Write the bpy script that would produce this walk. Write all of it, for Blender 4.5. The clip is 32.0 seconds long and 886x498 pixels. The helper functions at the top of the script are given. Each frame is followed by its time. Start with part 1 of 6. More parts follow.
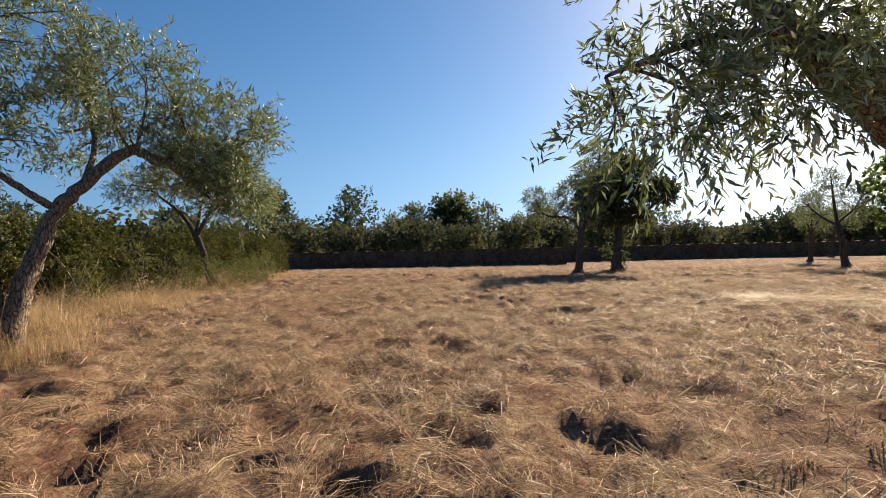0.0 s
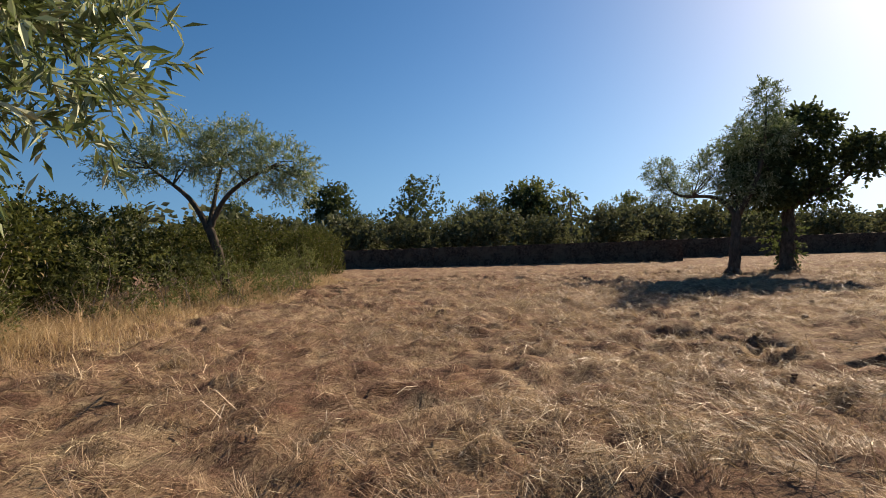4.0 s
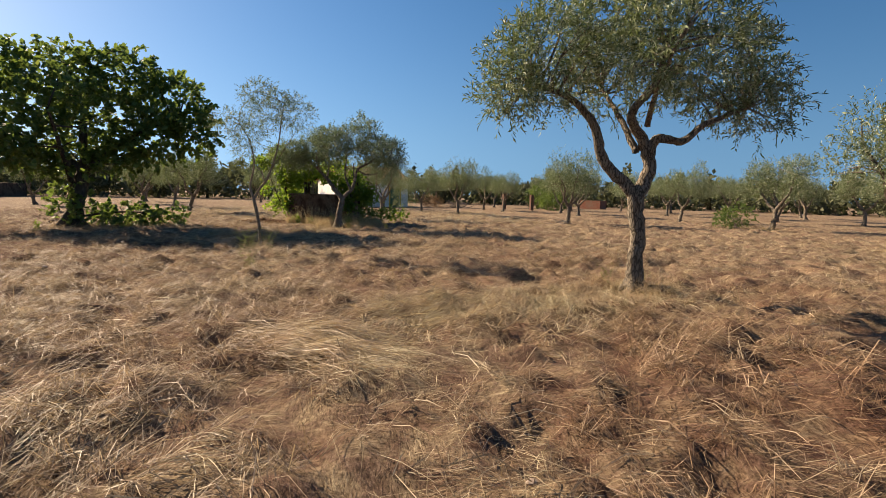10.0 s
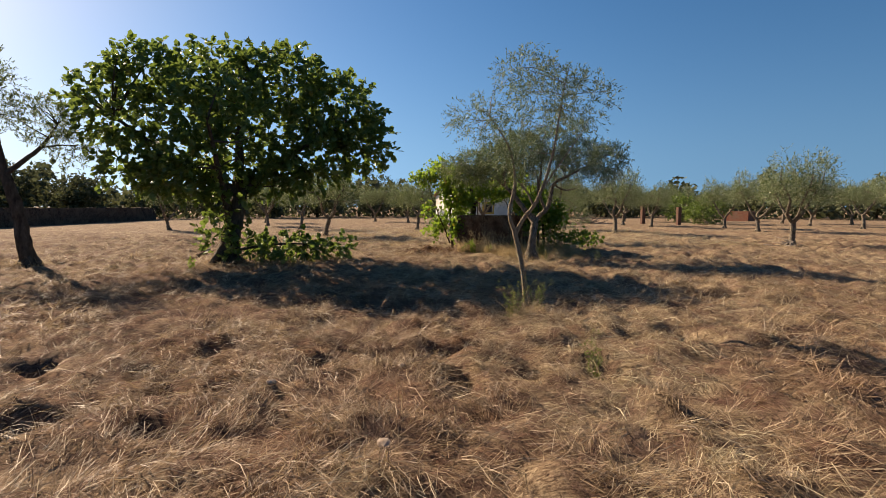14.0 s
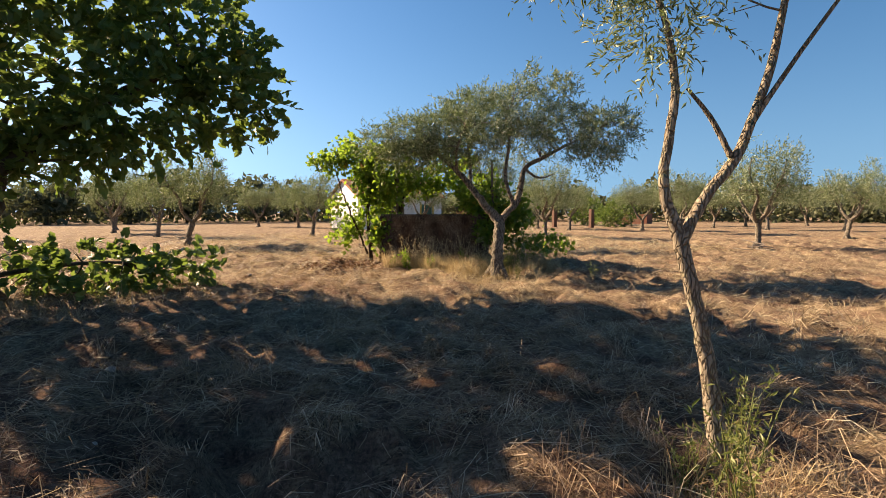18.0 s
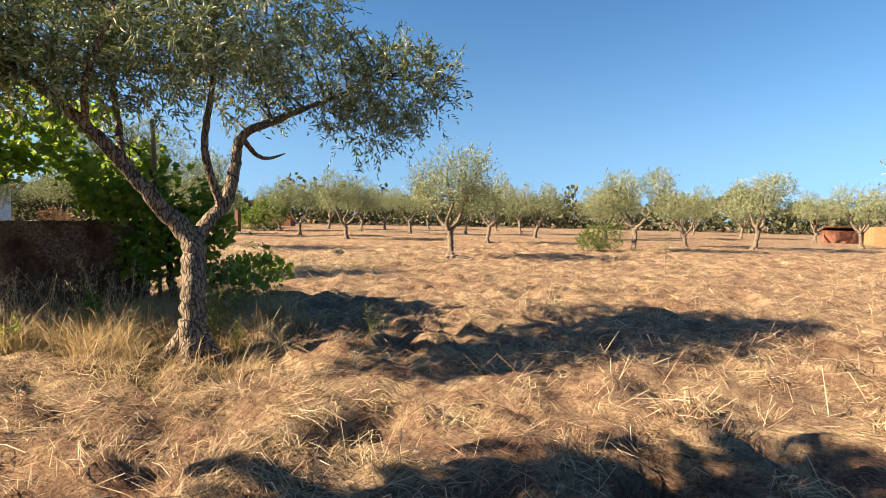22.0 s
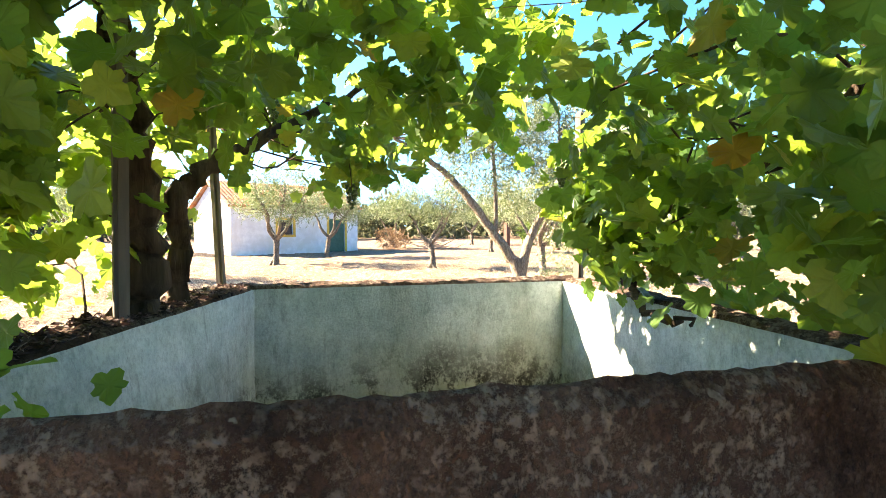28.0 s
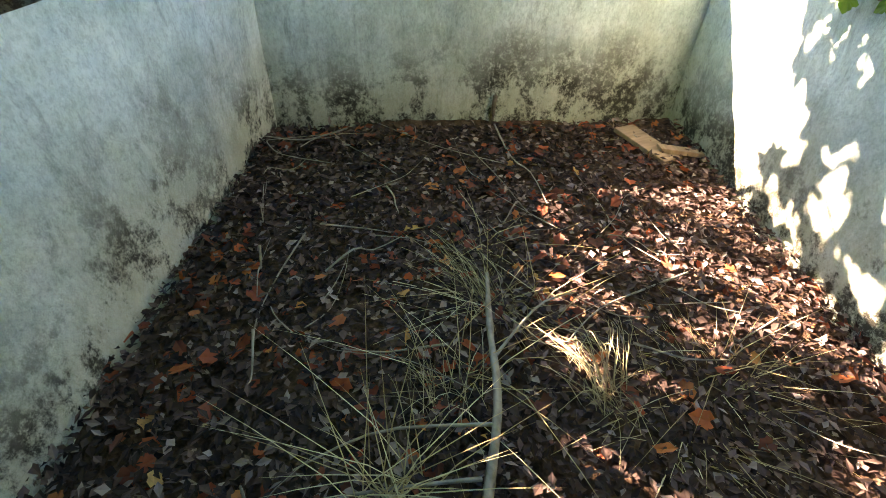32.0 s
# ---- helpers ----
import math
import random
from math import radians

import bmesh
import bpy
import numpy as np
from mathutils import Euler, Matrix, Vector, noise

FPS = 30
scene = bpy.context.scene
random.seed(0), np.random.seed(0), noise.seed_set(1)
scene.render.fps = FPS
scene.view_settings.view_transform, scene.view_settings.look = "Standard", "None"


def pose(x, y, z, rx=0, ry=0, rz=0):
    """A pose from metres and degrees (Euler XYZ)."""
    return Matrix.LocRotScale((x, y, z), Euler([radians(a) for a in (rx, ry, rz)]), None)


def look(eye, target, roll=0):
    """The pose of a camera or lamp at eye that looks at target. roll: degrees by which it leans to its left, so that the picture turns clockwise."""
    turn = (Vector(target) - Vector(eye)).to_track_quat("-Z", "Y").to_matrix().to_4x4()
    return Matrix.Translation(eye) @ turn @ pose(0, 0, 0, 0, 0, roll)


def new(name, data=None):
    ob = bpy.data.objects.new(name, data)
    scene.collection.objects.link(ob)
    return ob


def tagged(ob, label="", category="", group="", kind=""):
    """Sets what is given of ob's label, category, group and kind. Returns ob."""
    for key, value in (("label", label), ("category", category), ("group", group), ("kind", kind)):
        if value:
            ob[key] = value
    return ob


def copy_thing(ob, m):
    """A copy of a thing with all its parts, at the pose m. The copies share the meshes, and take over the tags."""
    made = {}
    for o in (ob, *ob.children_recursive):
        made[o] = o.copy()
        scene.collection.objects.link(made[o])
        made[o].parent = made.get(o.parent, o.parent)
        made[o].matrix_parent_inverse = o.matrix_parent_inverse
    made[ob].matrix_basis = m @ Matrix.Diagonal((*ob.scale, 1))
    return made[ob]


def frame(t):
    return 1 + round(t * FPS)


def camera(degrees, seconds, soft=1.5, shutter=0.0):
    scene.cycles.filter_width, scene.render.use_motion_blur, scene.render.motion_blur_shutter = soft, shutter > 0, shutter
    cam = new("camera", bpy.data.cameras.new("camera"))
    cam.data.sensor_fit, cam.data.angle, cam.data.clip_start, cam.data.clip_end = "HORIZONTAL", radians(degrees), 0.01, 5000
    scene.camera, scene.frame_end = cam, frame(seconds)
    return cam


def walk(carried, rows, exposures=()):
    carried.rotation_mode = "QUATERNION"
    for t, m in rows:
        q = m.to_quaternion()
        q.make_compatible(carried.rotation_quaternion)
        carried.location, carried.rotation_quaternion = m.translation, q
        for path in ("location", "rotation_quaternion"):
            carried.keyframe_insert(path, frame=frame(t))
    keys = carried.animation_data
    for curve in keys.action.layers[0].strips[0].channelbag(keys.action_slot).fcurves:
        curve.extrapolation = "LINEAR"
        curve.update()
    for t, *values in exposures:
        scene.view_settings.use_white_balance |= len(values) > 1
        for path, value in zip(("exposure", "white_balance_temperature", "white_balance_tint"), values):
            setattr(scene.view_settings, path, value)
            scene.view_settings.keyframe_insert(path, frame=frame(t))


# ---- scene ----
PATH = [
    (0, (0.0, 0.0, 1.487), (0.0, 2.0, 1.488), -1.2),
    (0.5, (-0.287, 0.777, 1.488), (-0.774, 2.717, 1.513), -1.1),
    (1, (-0.523, 1.555, 1.503), (-1.372, 3.365, 1.547), -0.9),
    (1.5, (-0.77, 2.409, 1.512), (-1.816, 4.113, 1.57), -0.9),
    (2, (-0.943, 3.26, 1.511), (-2.063, 4.916, 1.575), -0.9),
    (2.5, (-1.1, 4.149, 1.485), (-2.237, 5.793, 1.546), -0.9),
    (3, (-1.236, 5.035, 1.51), (-2.287, 6.735, 1.564), -1.1),
    (3.5, (-1.365, 6.051, 1.488), (-2.075, 7.92, 1.518), -1.1),
    (4, (-1.349, 7.063, 1.448), (-1.594, 9.048, 1.441), -1.9),
    (4.5, (-1.263, 7.955, 1.4), (-0.936, 9.927, 1.348), -2.0),
    (6.5, (0.564, 9.411, 1.516), (2.111, 10.667, 1.341), -1.7),
    (7, (0.858, 10.121, 1.514), (2.546, 11.178, 1.327), -1.5),
    (7.5, (1.106, 10.66, 1.535), (2.928, 11.46, 1.337), -0.8),
    (8, (1.507, 11.175, 1.477), (3.451, 11.594, 1.263), -0.0),
    (8.5, (1.943, 11.839, 1.505), (3.928, 11.943, 1.287), 0.8),
    (9, (2.365, 12.488, 1.51), (4.352, 12.417, 1.294), 1.2),
    (9.5, (2.946, 13.072, 1.464), (4.925, 12.871, 1.25), 1.4),
    (10, (3.462, 13.741, 1.445), (5.43, 13.455, 1.237), 1.5),
    (10.5, (3.979, 14.373, 1.404), (5.941, 14.046, 1.203), 1.5),
    (11, (4.499, 14.895, 1.407), (6.459, 14.548, 1.213), 1.4),
    (11.5, (5.127, 15.301, 1.415), (7.084, 14.934, 1.224), 1.3),
    (12, (5.896, 15.644, 1.46), (7.847, 15.251, 1.27), 1.2),
    (12.5, (6.609, 16.071, 1.464), (8.559, 15.667, 1.277), 1.1),
    (13, (7.259, 16.506, 1.482), (9.209, 16.1, 1.301), 1.0),
    (13.5, (7.942, 17.034, 1.554), (9.912, 16.739, 1.38), 0.7),
    (14, (8.479, 17.527, 1.637), (10.472, 17.561, 1.475), 0.1),
    (14.5, (9.061, 18.023, 1.685), (11.01, 18.452, 1.547), -0.3),
    (16.5, (11.786, 18.867, 1.428), (13.59, 19.728, 1.358), -1.8),
    (17, (12.604, 18.563, 1.391), (14.541, 19.053, 1.287), -1.5),
    (17.5, (13.512, 18.51, 1.382), (15.508, 18.55, 1.257), -0.7),
    (18, (14.262, 18.337, 1.377), (16.22, 17.954, 1.236), 0.0),
    (18.5, (14.982, 18.365, 1.395), (16.837, 17.632, 1.247), 0.9),
    (19, (15.663, 18.339, 1.4), (17.365, 17.3, 1.252), 1.0),
    (19.5, (16.28, 18.151, 1.411), (17.791, 16.849, 1.265), 1.3),
    (20, (16.963, 17.952, 1.458), (18.25, 16.428, 1.317), 1.5),
    (20.5, (17.656, 17.73, 1.447), (18.745, 16.058, 1.313), 1.8),
    (21, (18.366, 17.648, 1.465), (19.399, 15.94, 1.333), 1.8),
    (21.5, (19.092, 17.599, 1.497), (20.172, 15.92, 1.371), 1.6),
    (22, (19.828, 17.538, 1.479), (21.086, 15.988, 1.354), 1.2),
    (22.5, (20.663, 17.598, 1.464), (22.09, 16.201, 1.352), 0.8),
    (23, (21.394, 17.711, 1.46), (22.961, 16.471, 1.361), 0.6),
    (23.5, (22.029, 17.886, 1.495), (23.704, 16.797, 1.407), 0.5),
    (24, (22.599, 17.946, 1.438), (24.319, 16.929, 1.358), 0.4),
    (24.5, (23.276, 17.794, 1.425), (25.015, 16.81, 1.357), 0.4),
    (25, (23.957, 17.679, 1.409), (25.706, 16.711, 1.342), 0.1),
    (25.5, (24.566, 17.497, 1.428), (26.323, 16.544, 1.363), 0.1),
    (27.5, (26.541, 16.45, 1.566), (28.364, 15.631, 1.477), -0.3),
    (28, (26.891, 16.325, 1.626), (28.758, 15.612, 1.537), 0.1),
    (28.5, (27.19, 16.199, 1.644), (29.1, 15.613, 1.564), 0.0),
    (29, (27.346, 16.155, 1.664), (29.294, 15.708, 1.592), -0.1),
    (29.5, (27.519, 16.16, 1.658), (29.484, 15.799, 1.587), -0.0),
    (30, (27.567, 16.122, 1.66), (29.491, 15.647, 1.394), 0.4),
    (30.5, (27.66, 16.05, 1.64), (29.44, 15.519, 0.898), 0.7),
    (31, (27.693, 16.047, 1.633), (29.335, 15.599, 0.584), 2.1),
    (31.5, (27.702, 16.041, 1.631), (29.209, 15.629, 0.383), 3.2),
    (32, (27.702, 16.041, 1.631), (29.178, 15.664, 0.336), 2.9),
]
cam = camera(80.8, 32.0, soft=0.9)
walk(cam, [(t, look(eye, target, roll)) for t, eye, target, roll in PATH],
     exposures=[(0.0, 1.2, 8300, 16), (2.0, 1.38, 8700, 17), (3.0, 1.28, 8500, 17), (4.0, 0.9, 7800, 14), (4.5, 0.75, 7500, 13), (6.5, 0.55, 7200, 12), (7.5, 0.65, 7300, 12), (9.0, 1.0, 7900, 14), (13.0, 1.15, 8300, 16), (14.5, 0.8, 8000, 15), (16.5, 0.55, 7900, 14), (17.2, 0.75, 8200, 15), (18.2, 1.7, 9000, 18), (20.0, 1.87, 9000, 19), (22.0, 1.87, 8800, 18), (23.5, 1.75, 8700, 17), (25.5, 1.72, 8600, 18), (27.5, 3.3, 7900, 14), (28.5, 3.62, 7800, 13), (29.5, 3.2, 7800, 14), (30.3, 3.1, 7800, 15), (31.0, 3.45, 8100, 17), (32.0, 4.45, 8400, 19)])

# ---- light: clear low sun and blue sky ----
SUN_EL, SUN_AZ = 30.5, 38.0
world = bpy.data.worlds.new("sky")
scene.world = world
world.use_nodes = True
wn = world.node_tree
sky = wn.nodes.new("ShaderNodeTexSky")
sky.sky_type = "NISHITA"
sky.sun_disc = False
sky.sun_elevation, sky.sun_rotation = radians(SUN_EL), radians(SUN_AZ)
sky.air_density, sky.dust_density, sky.ozone_density = 1.0, 0.4, 2.8
# sky lookup lifted to skip its white band: starts a little above the horizon
around = wn.nodes.new("ShaderNodeTexCoord")
split = wn.nodes.new("ShaderNodeSeparateXYZ")
joined = wn.nodes.new("ShaderNodeCombineXYZ")
wn.links.new(around.outputs["Generated"], split.inputs[0])
high = split.outputs["Z"]
for kind, value in (("POWER", 2.0), ("ADD", 0.035), ("SQRT", 0.0)):
    step = wn.nodes.new("ShaderNodeMath")
    step.operation = kind
    wn.links.new(high, step.inputs[0])
    step.inputs[1].default_value = value
    high = step.outputs[0]
for axis in "XY":
    wn.links.new(split.outputs[axis], joined.inputs[axis])
wn.links.new(high, joined.inputs["Z"])
wn.links.new(joined.outputs[0], sky.inputs["Vector"])
tone = wn.nodes.new("ShaderNodeHueSaturation")
tone.inputs["Saturation"].default_value = 1.25
deep = wn.nodes.new("ShaderNodeGamma")
deep.inputs["Gamma"].default_value = 1.16
wn.links.new(sky.outputs[0], deep.inputs["Color"])
wn.links.new(deep.outputs[0], tone.inputs["Color"])
wn.links.new(tone.outputs[0], wn.nodes["Background"].inputs["Color"])
wn.nodes["Background"].inputs["Strength"].default_value = 0.051
sun = new("sun", bpy.data.lights.new("sun", "SUN"))
sun.data.energy, sun.data.angle, sun.data.color = 5.0, radians(0.5), (1.0, 0.89, 0.75)
to_sun = Vector((math.sin(radians(SUN_AZ)) * math.cos(radians(SUN_EL)), math.cos(radians(SUN_AZ)) * math.cos(radians(SUN_EL)), math.sin(radians(SUN_EL))))
sun.matrix_world = look(Vector((0, 0, 30)) + to_sun * 60, (0, 0, 30))


# ---- materials ----
def graph(name):
    m = bpy.data.materials.new(name)
    m.use_nodes = True
    t = m.node_tree
    return m, t, t.nodes["Principled BSDF"]


def node(t, kind, inputs=(), operation=""):
    n = t.nodes.new(kind)
    if operation:
        n.operation = operation
    for key, value in dict(inputs).items():
        if isinstance(value, bpy.types.NodeSocket):
            t.links.new(value, n.inputs[key])
        else:
            n.inputs[key].default_value = value
    return n


def ramp(t, fac, stops):
    n = t.nodes.new("ShaderNodeValToRGB")
    while len(n.color_ramp.elements) < len(stops):
        n.color_ramp.elements.new(0.5)
    for e, (p, c) in zip(n.color_ramp.elements, stops):
        e.position, e.color = p, (*c, 1)
    t.links.new(fac, n.inputs[0])
    return n.outputs[0]


def mixed(t, a, b, fac, blend="MIX"):
    n = t.nodes.new("ShaderNodeMix")
    n.data_type, n.blend_type = "RGBA", blend
    for sock, value in ((n.inputs[0], fac), (n.inputs[6], a), (n.inputs[7], b)):
        if isinstance(value, bpy.types.NodeSocket):
            t.links.new(value, sock)
        else:
            sock.default_value = value if not isinstance(value, tuple) else (*value, 1)
    return n.outputs[2]


def spot(t, scale, detail=5, stretch=(1, 1, 1), turn=0.0, rough=0.6, distort=0.0):
    """A noise value in object space."""
    c = node(t, "ShaderNodeTexCoord")
    mp = node(t, "ShaderNodeMapping", {"Vector": c.outputs["Object"], "Scale": stretch, "Rotation": (0, 0, turn)})
    return node(t, "ShaderNodeTexNoise", {"Vector": mp.outputs[0], "Scale": scale, "Detail": detail, "Roughness": rough, "Distortion": distort}).outputs[0]


def bumped(t, bsdf, height, strength, distance):
    b = node(t, "ShaderNodeBump", {"Height": height, "Strength": strength, "Distance": distance})
    t.links.new(b.outputs[0], bsdf.inputs["Normal"])


def surface(name, stops, scale, rough=0.85, bump=0.4, depth=0.01, stretch=(1, 1, 1), stain=None, stain_scale=1.5, fine=None, metal=0.0, spec=0.3):
    """A matte procedural surface: a coarse ramp, a stain at a larger scale, a fine grain in the relief."""
    m, t, b = graph(name)
    coarse = spot(t, scale, 8, stretch)
    col = ramp(t, coarse, stops)
    if stain:
        big = ramp(t, spot(t, stain_scale, 6, rough=0.65, distort=0.4), [(0.46, (0, 0, 0)), (0.62, (1, 1, 1))])
        col = mixed(t, col, stain, big)
    t.links.new(col, b.inputs["Base Color"])
    b.inputs["Roughness"].default_value, b.inputs["Metallic"].default_value = rough, metal
    b.inputs["Specular IOR Level"].default_value = spec
    grain = spot(t, fine or scale * 6, 6, stretch)
    bumped(t, b, mixed(t, coarse, grain, 0.5), bump, depth)
    return m


def leafy(name, stops, through_colour, share, rough=0.5, spec=0.35):
    """Leaves: each piece takes its own tint; light also passes through."""
    m, t, b = graph(name)
    g = node(t, "ShaderNodeNewGeometry")
    col = ramp(t, g.outputs["Random Per Island"], stops)
    vein = spot(t, 60, 3)
    col = mixed(t, col, mixed(t, col, (0.5, 0.5, 0.5), 1.0, "MULTIPLY"), ramp(t, vein, [(0.5, (0, 0, 0)), (0.75, (0.5, 0.5, 0.5))]))
    t.links.new(col, b.inputs["Base Color"])
    b.inputs["Roughness"].default_value = rough
    b.inputs["Specular IOR Level"].default_value = spec
    tr = node(t, "ShaderNodeBsdfTranslucent", {"Color": mixed(t, col, through_colour, 0.6)})
    mx = node(t, "ShaderNodeMixShader", {0: share, 1: b.outputs[0], 2: tr.outputs[0]})
    t.links.new(mx.outputs[0], t.nodes["Material Output"].inputs[0])
    return m


def drift(t):
    """Where the field is reddish and bare or pale with straw: broad drifts, paler towards the grove and bare before the fig tree."""
    c = node(t, "ShaderNodeTexCoord")
    along = node(t, "ShaderNodeVectorMath", {0: c.outputs["Object"], 1: (0.05, -0.04, 0.0)}, operation="DOT_PRODUCT").outputs["Value"]
    grove_side = node(t, "ShaderNodeMapRange", {0: along, 1: 0.0, 2: 0.9, 3: 0.0, 4: 0.11})
    patch = mixed(t, spot(t, 0.35, 5), spot(t, 1.9, 5, rough=0.65), 0.5)
    both = node(t, "ShaderNodeMath", {0: patch, 1: grove_side.outputs[0]}, operation="ADD").outputs[0]
    away = node(t, "ShaderNodeVectorMath", {0: c.outputs["Object"], 1: (19.0, 22.5, 0.0)}, operation="DISTANCE").outputs["Value"]
    bare = node(t, "ShaderNodeMapRange", {0: away, 1: 3.0, 2: 8.5, 3: -0.08, 4: 0.0})
    return node(t, "ShaderNodeMath", {0: both, 1: bare.outputs[0]}, operation="ADD").outputs[0]


def straw_mat(name, stops, share=0.2):
    """Straw: a tint of its own for each stalk, over broad reddish and pale drifts."""
    m = leafy(name, stops, (0.5, 0.38, 0.2), share, 0.5, 0.3)
    t = m.node_tree
    b = t.nodes["Principled BSDF"]
    own = b.inputs["Base Color"].links[0].from_socket
    cast = ramp(t, drift(t), [(0.4, (0.75, 0.59, 0.5)), (0.5, (0.97, 0.91, 0.85)), (0.6, (1.05, 1.1, 1.0))])
    t.links.new(mixed(t, own, cast, 1.0, "MULTIPLY"), b.inputs["Base Color"])
    return m


def bark(name, pale, mid, deep, cell=16.0, lichen=(0.3, 0.3, 0.23), amount=0.5):
    """Plates of bark between deep upright cracks, with lichen spots."""
    m, t, b = graph(name)
    c = node(t, "ShaderNodeTexCoord")
    warp = node(t, "ShaderNodeTexNoise", {"Vector": c.outputs["Object"], "Scale": 9.0, "Detail": 4.0})
    bent = node(t, "ShaderNodeVectorMath", {0: warp.outputs["Color"], "Scale": 0.09}, operation="SCALE")
    mixv = node(t, "ShaderNodeVectorMath", {0: c.outputs["Object"], 1: bent.outputs[0]}, operation="ADD")
    mp = node(t, "ShaderNodeMapping", {"Vector": mixv.outputs[0], "Scale": (1.0, 1.0, 0.22)})
    v = node(t, "ShaderNodeTexVoronoi", {"Vector": mp.outputs[0], "Scale": cell})
    v.feature = "DISTANCE_TO_EDGE"
    crack = ramp(t, v.outputs["Distance"], [(0.0, (0, 0, 0)), (0.16, (1, 1, 1))])
    grain = spot(t, 30, 8, (1, 1, 0.35), rough=0.75)
    plate = ramp(t, grain, [(0.3, mid), (0.7, pale)])
    col = mixed(t, deep, plate, crack)
    spots = ramp(t, spot(t, 11, 7, rough=0.7), [(0.56, (0, 0, 0)), (0.64, (1, 1, 1))])
    col = mixed(t, col, lichen, mixed(t, (0, 0, 0), spots, amount))
    t.links.new(col, b.inputs["Base Color"])
    b.inputs["Roughness"].default_value, b.inputs["Specular IOR Level"].default_value = 0.95, 0.1
    bumped(t, b, mixed(t, grain, crack, 0.6), 1.0, 0.02)
    return m


OLIVE_BARK = bark("olive_bark", (0.3, 0.255, 0.2), (0.17, 0.14, 0.108), (0.04, 0.032, 0.024), 26.0, lichen=(0.32, 0.3, 0.245), amount=0.35)
PALE_BARK = bark("pale_bark", (0.38, 0.32, 0.24), (0.25, 0.2, 0.145), (0.15, 0.115, 0.08), 44.0, (0.33, 0.32, 0.18), 0.6)
VINE_BARK = surface("vine_bark", [(0.3, (0.03, 0.02, 0.014)), (0.6, (0.1, 0.07, 0.05)), (0.8, (0.2, 0.15, 0.11))], 12, 0.95, 1.0, 0.02, (1.5, 1.5, 0.15), spec=0.1)
DARK_BARK = surface("dark_bark", [(0.3, (0.03, 0.025, 0.02)), (0.6, (0.09, 0.075, 0.06)), (0.8, (0.16, 0.14, 0.11))], 10, 0.95, 0.8, 0.02, (1, 1, 0.4), spec=0.1)
OLIVE_LEAF = leafy("olive_leaf", [(0.0, (0.052, 0.08, 0.03)), (0.35, (0.125, 0.162, 0.075)), (0.6, (0.215, 0.26, 0.14)), (0.85, (0.39, 0.435, 0.28)), (1.0, (0.57, 0.61, 0.45))], (0.22, 0.31, 0.08), 0.2, 0.5, 0.28)
FIG_LEAF = leafy("fig_leaf", [(0.0, (0.03, 0.07, 0.016)), (0.6, (0.062, 0.12, 0.03)), (0.95, (0.11, 0.175, 0.045)), (1.0, (0.26, 0.25, 0.06))], (0.3, 0.42, 0.08), 0.35, 0.45, 0.4)
VINE_LEAF = leafy("vine_leaf", [(0.0, (0.03, 0.078, 0.018)), (0.5, (0.06, 0.128, 0.028)), (0.85, (0.1, 0.182, 0.04)), (0.975, (0.26, 0.3, 0.06)), (0.99, (0.33, 0.24, 0.05)), (1.0, (0.35, 0.06, 0.02))], (0.37, 0.55, 0.055), 0.55, 0.42, 0.35)
HEDGE_LEAF = leafy("hedge_leaf", [(0.0, (0.025, 0.033, 0.011)), (0.5, (0.05, 0.062, 0.02)), (0.85, (0.095, 0.107, 0.036)), (1.0, (0.19, 0.15, 0.075))], (0.15, 0.17, 0.035), 0.2, 0.75, 0.06)
SHRUB_LEAF = leafy("shrub_leaf", [(0.0, (0.05, 0.065, 0.022)), (0.5, (0.1, 0.12, 0.045)), (0.9, (0.18, 0.19, 0.08)), (1.0, (0.27, 0.24, 0.11))], (0.22, 0.26, 0.06), 0.25, 0.6, 0.2)
FAR_LEAF = leafy("far_leaf", [(0.0, (0.05, 0.057, 0.033)), (0.6, (0.095, 0.105, 0.06)), (1.0, (0.17, 0.175, 0.11))], (0.17, 0.2, 0.08), 0.2, 0.8, 0.08)
DARK_LEAF = leafy("dark_tree_leaf", [(0.0, (0.03, 0.045, 0.022)), (0.7, (0.06, 0.08, 0.037)), (1.0, (0.1, 0.12, 0.06))], (0.13, 0.17, 0.05), 0.25, 0.8, 0.08)
STRAW = straw_mat("cut_straw", [(0.0, (0.1, 0.062, 0.043)), (0.3, (0.22, 0.15, 0.102)), (0.65, (0.37, 0.275, 0.19)), (0.9, (0.52, 0.42, 0.3)), (1.0, (0.68, 0.58, 0.44))], 0.28)
PALE_STRAW = straw_mat("pale_straw", [(0.0, (0.28, 0.205, 0.13)), (0.5, (0.46, 0.37, 0.25)), (1.0, (0.7, 0.61, 0.45))], 0.28)
GOLD_GRASS = straw_mat("standing_dry_grass", [(0.0, (0.22, 0.14, 0.08)), (0.4, (0.4, 0.29, 0.17)), (0.8, (0.57, 0.455, 0.29)), (1.0, (0.7, 0.6, 0.43))], 0.4)
GRAPE = surface("green_grape", [(0.3, (0.05, 0.09, 0.025)), (0.7, (0.09, 0.14, 0.04))], 40, 0.35, 0.05, 0.001, spec=0.4)
DEAD_BUSH = leafy("withered_leaf", [(0.0, (0.1, 0.06, 0.035)), (0.6, (0.2, 0.13, 0.075)), (1.0, (0.33, 0.23, 0.14))], (0.3, 0.18, 0.09), 0.25, 0.75, 0.15)
GREEN_STALK = leafy("green_stalk", [(0.0, (0.09, 0.12, 0.03)), (1.0, (0.22, 0.23, 0.08))], (0.3, 0.35, 0.08), 0.3)


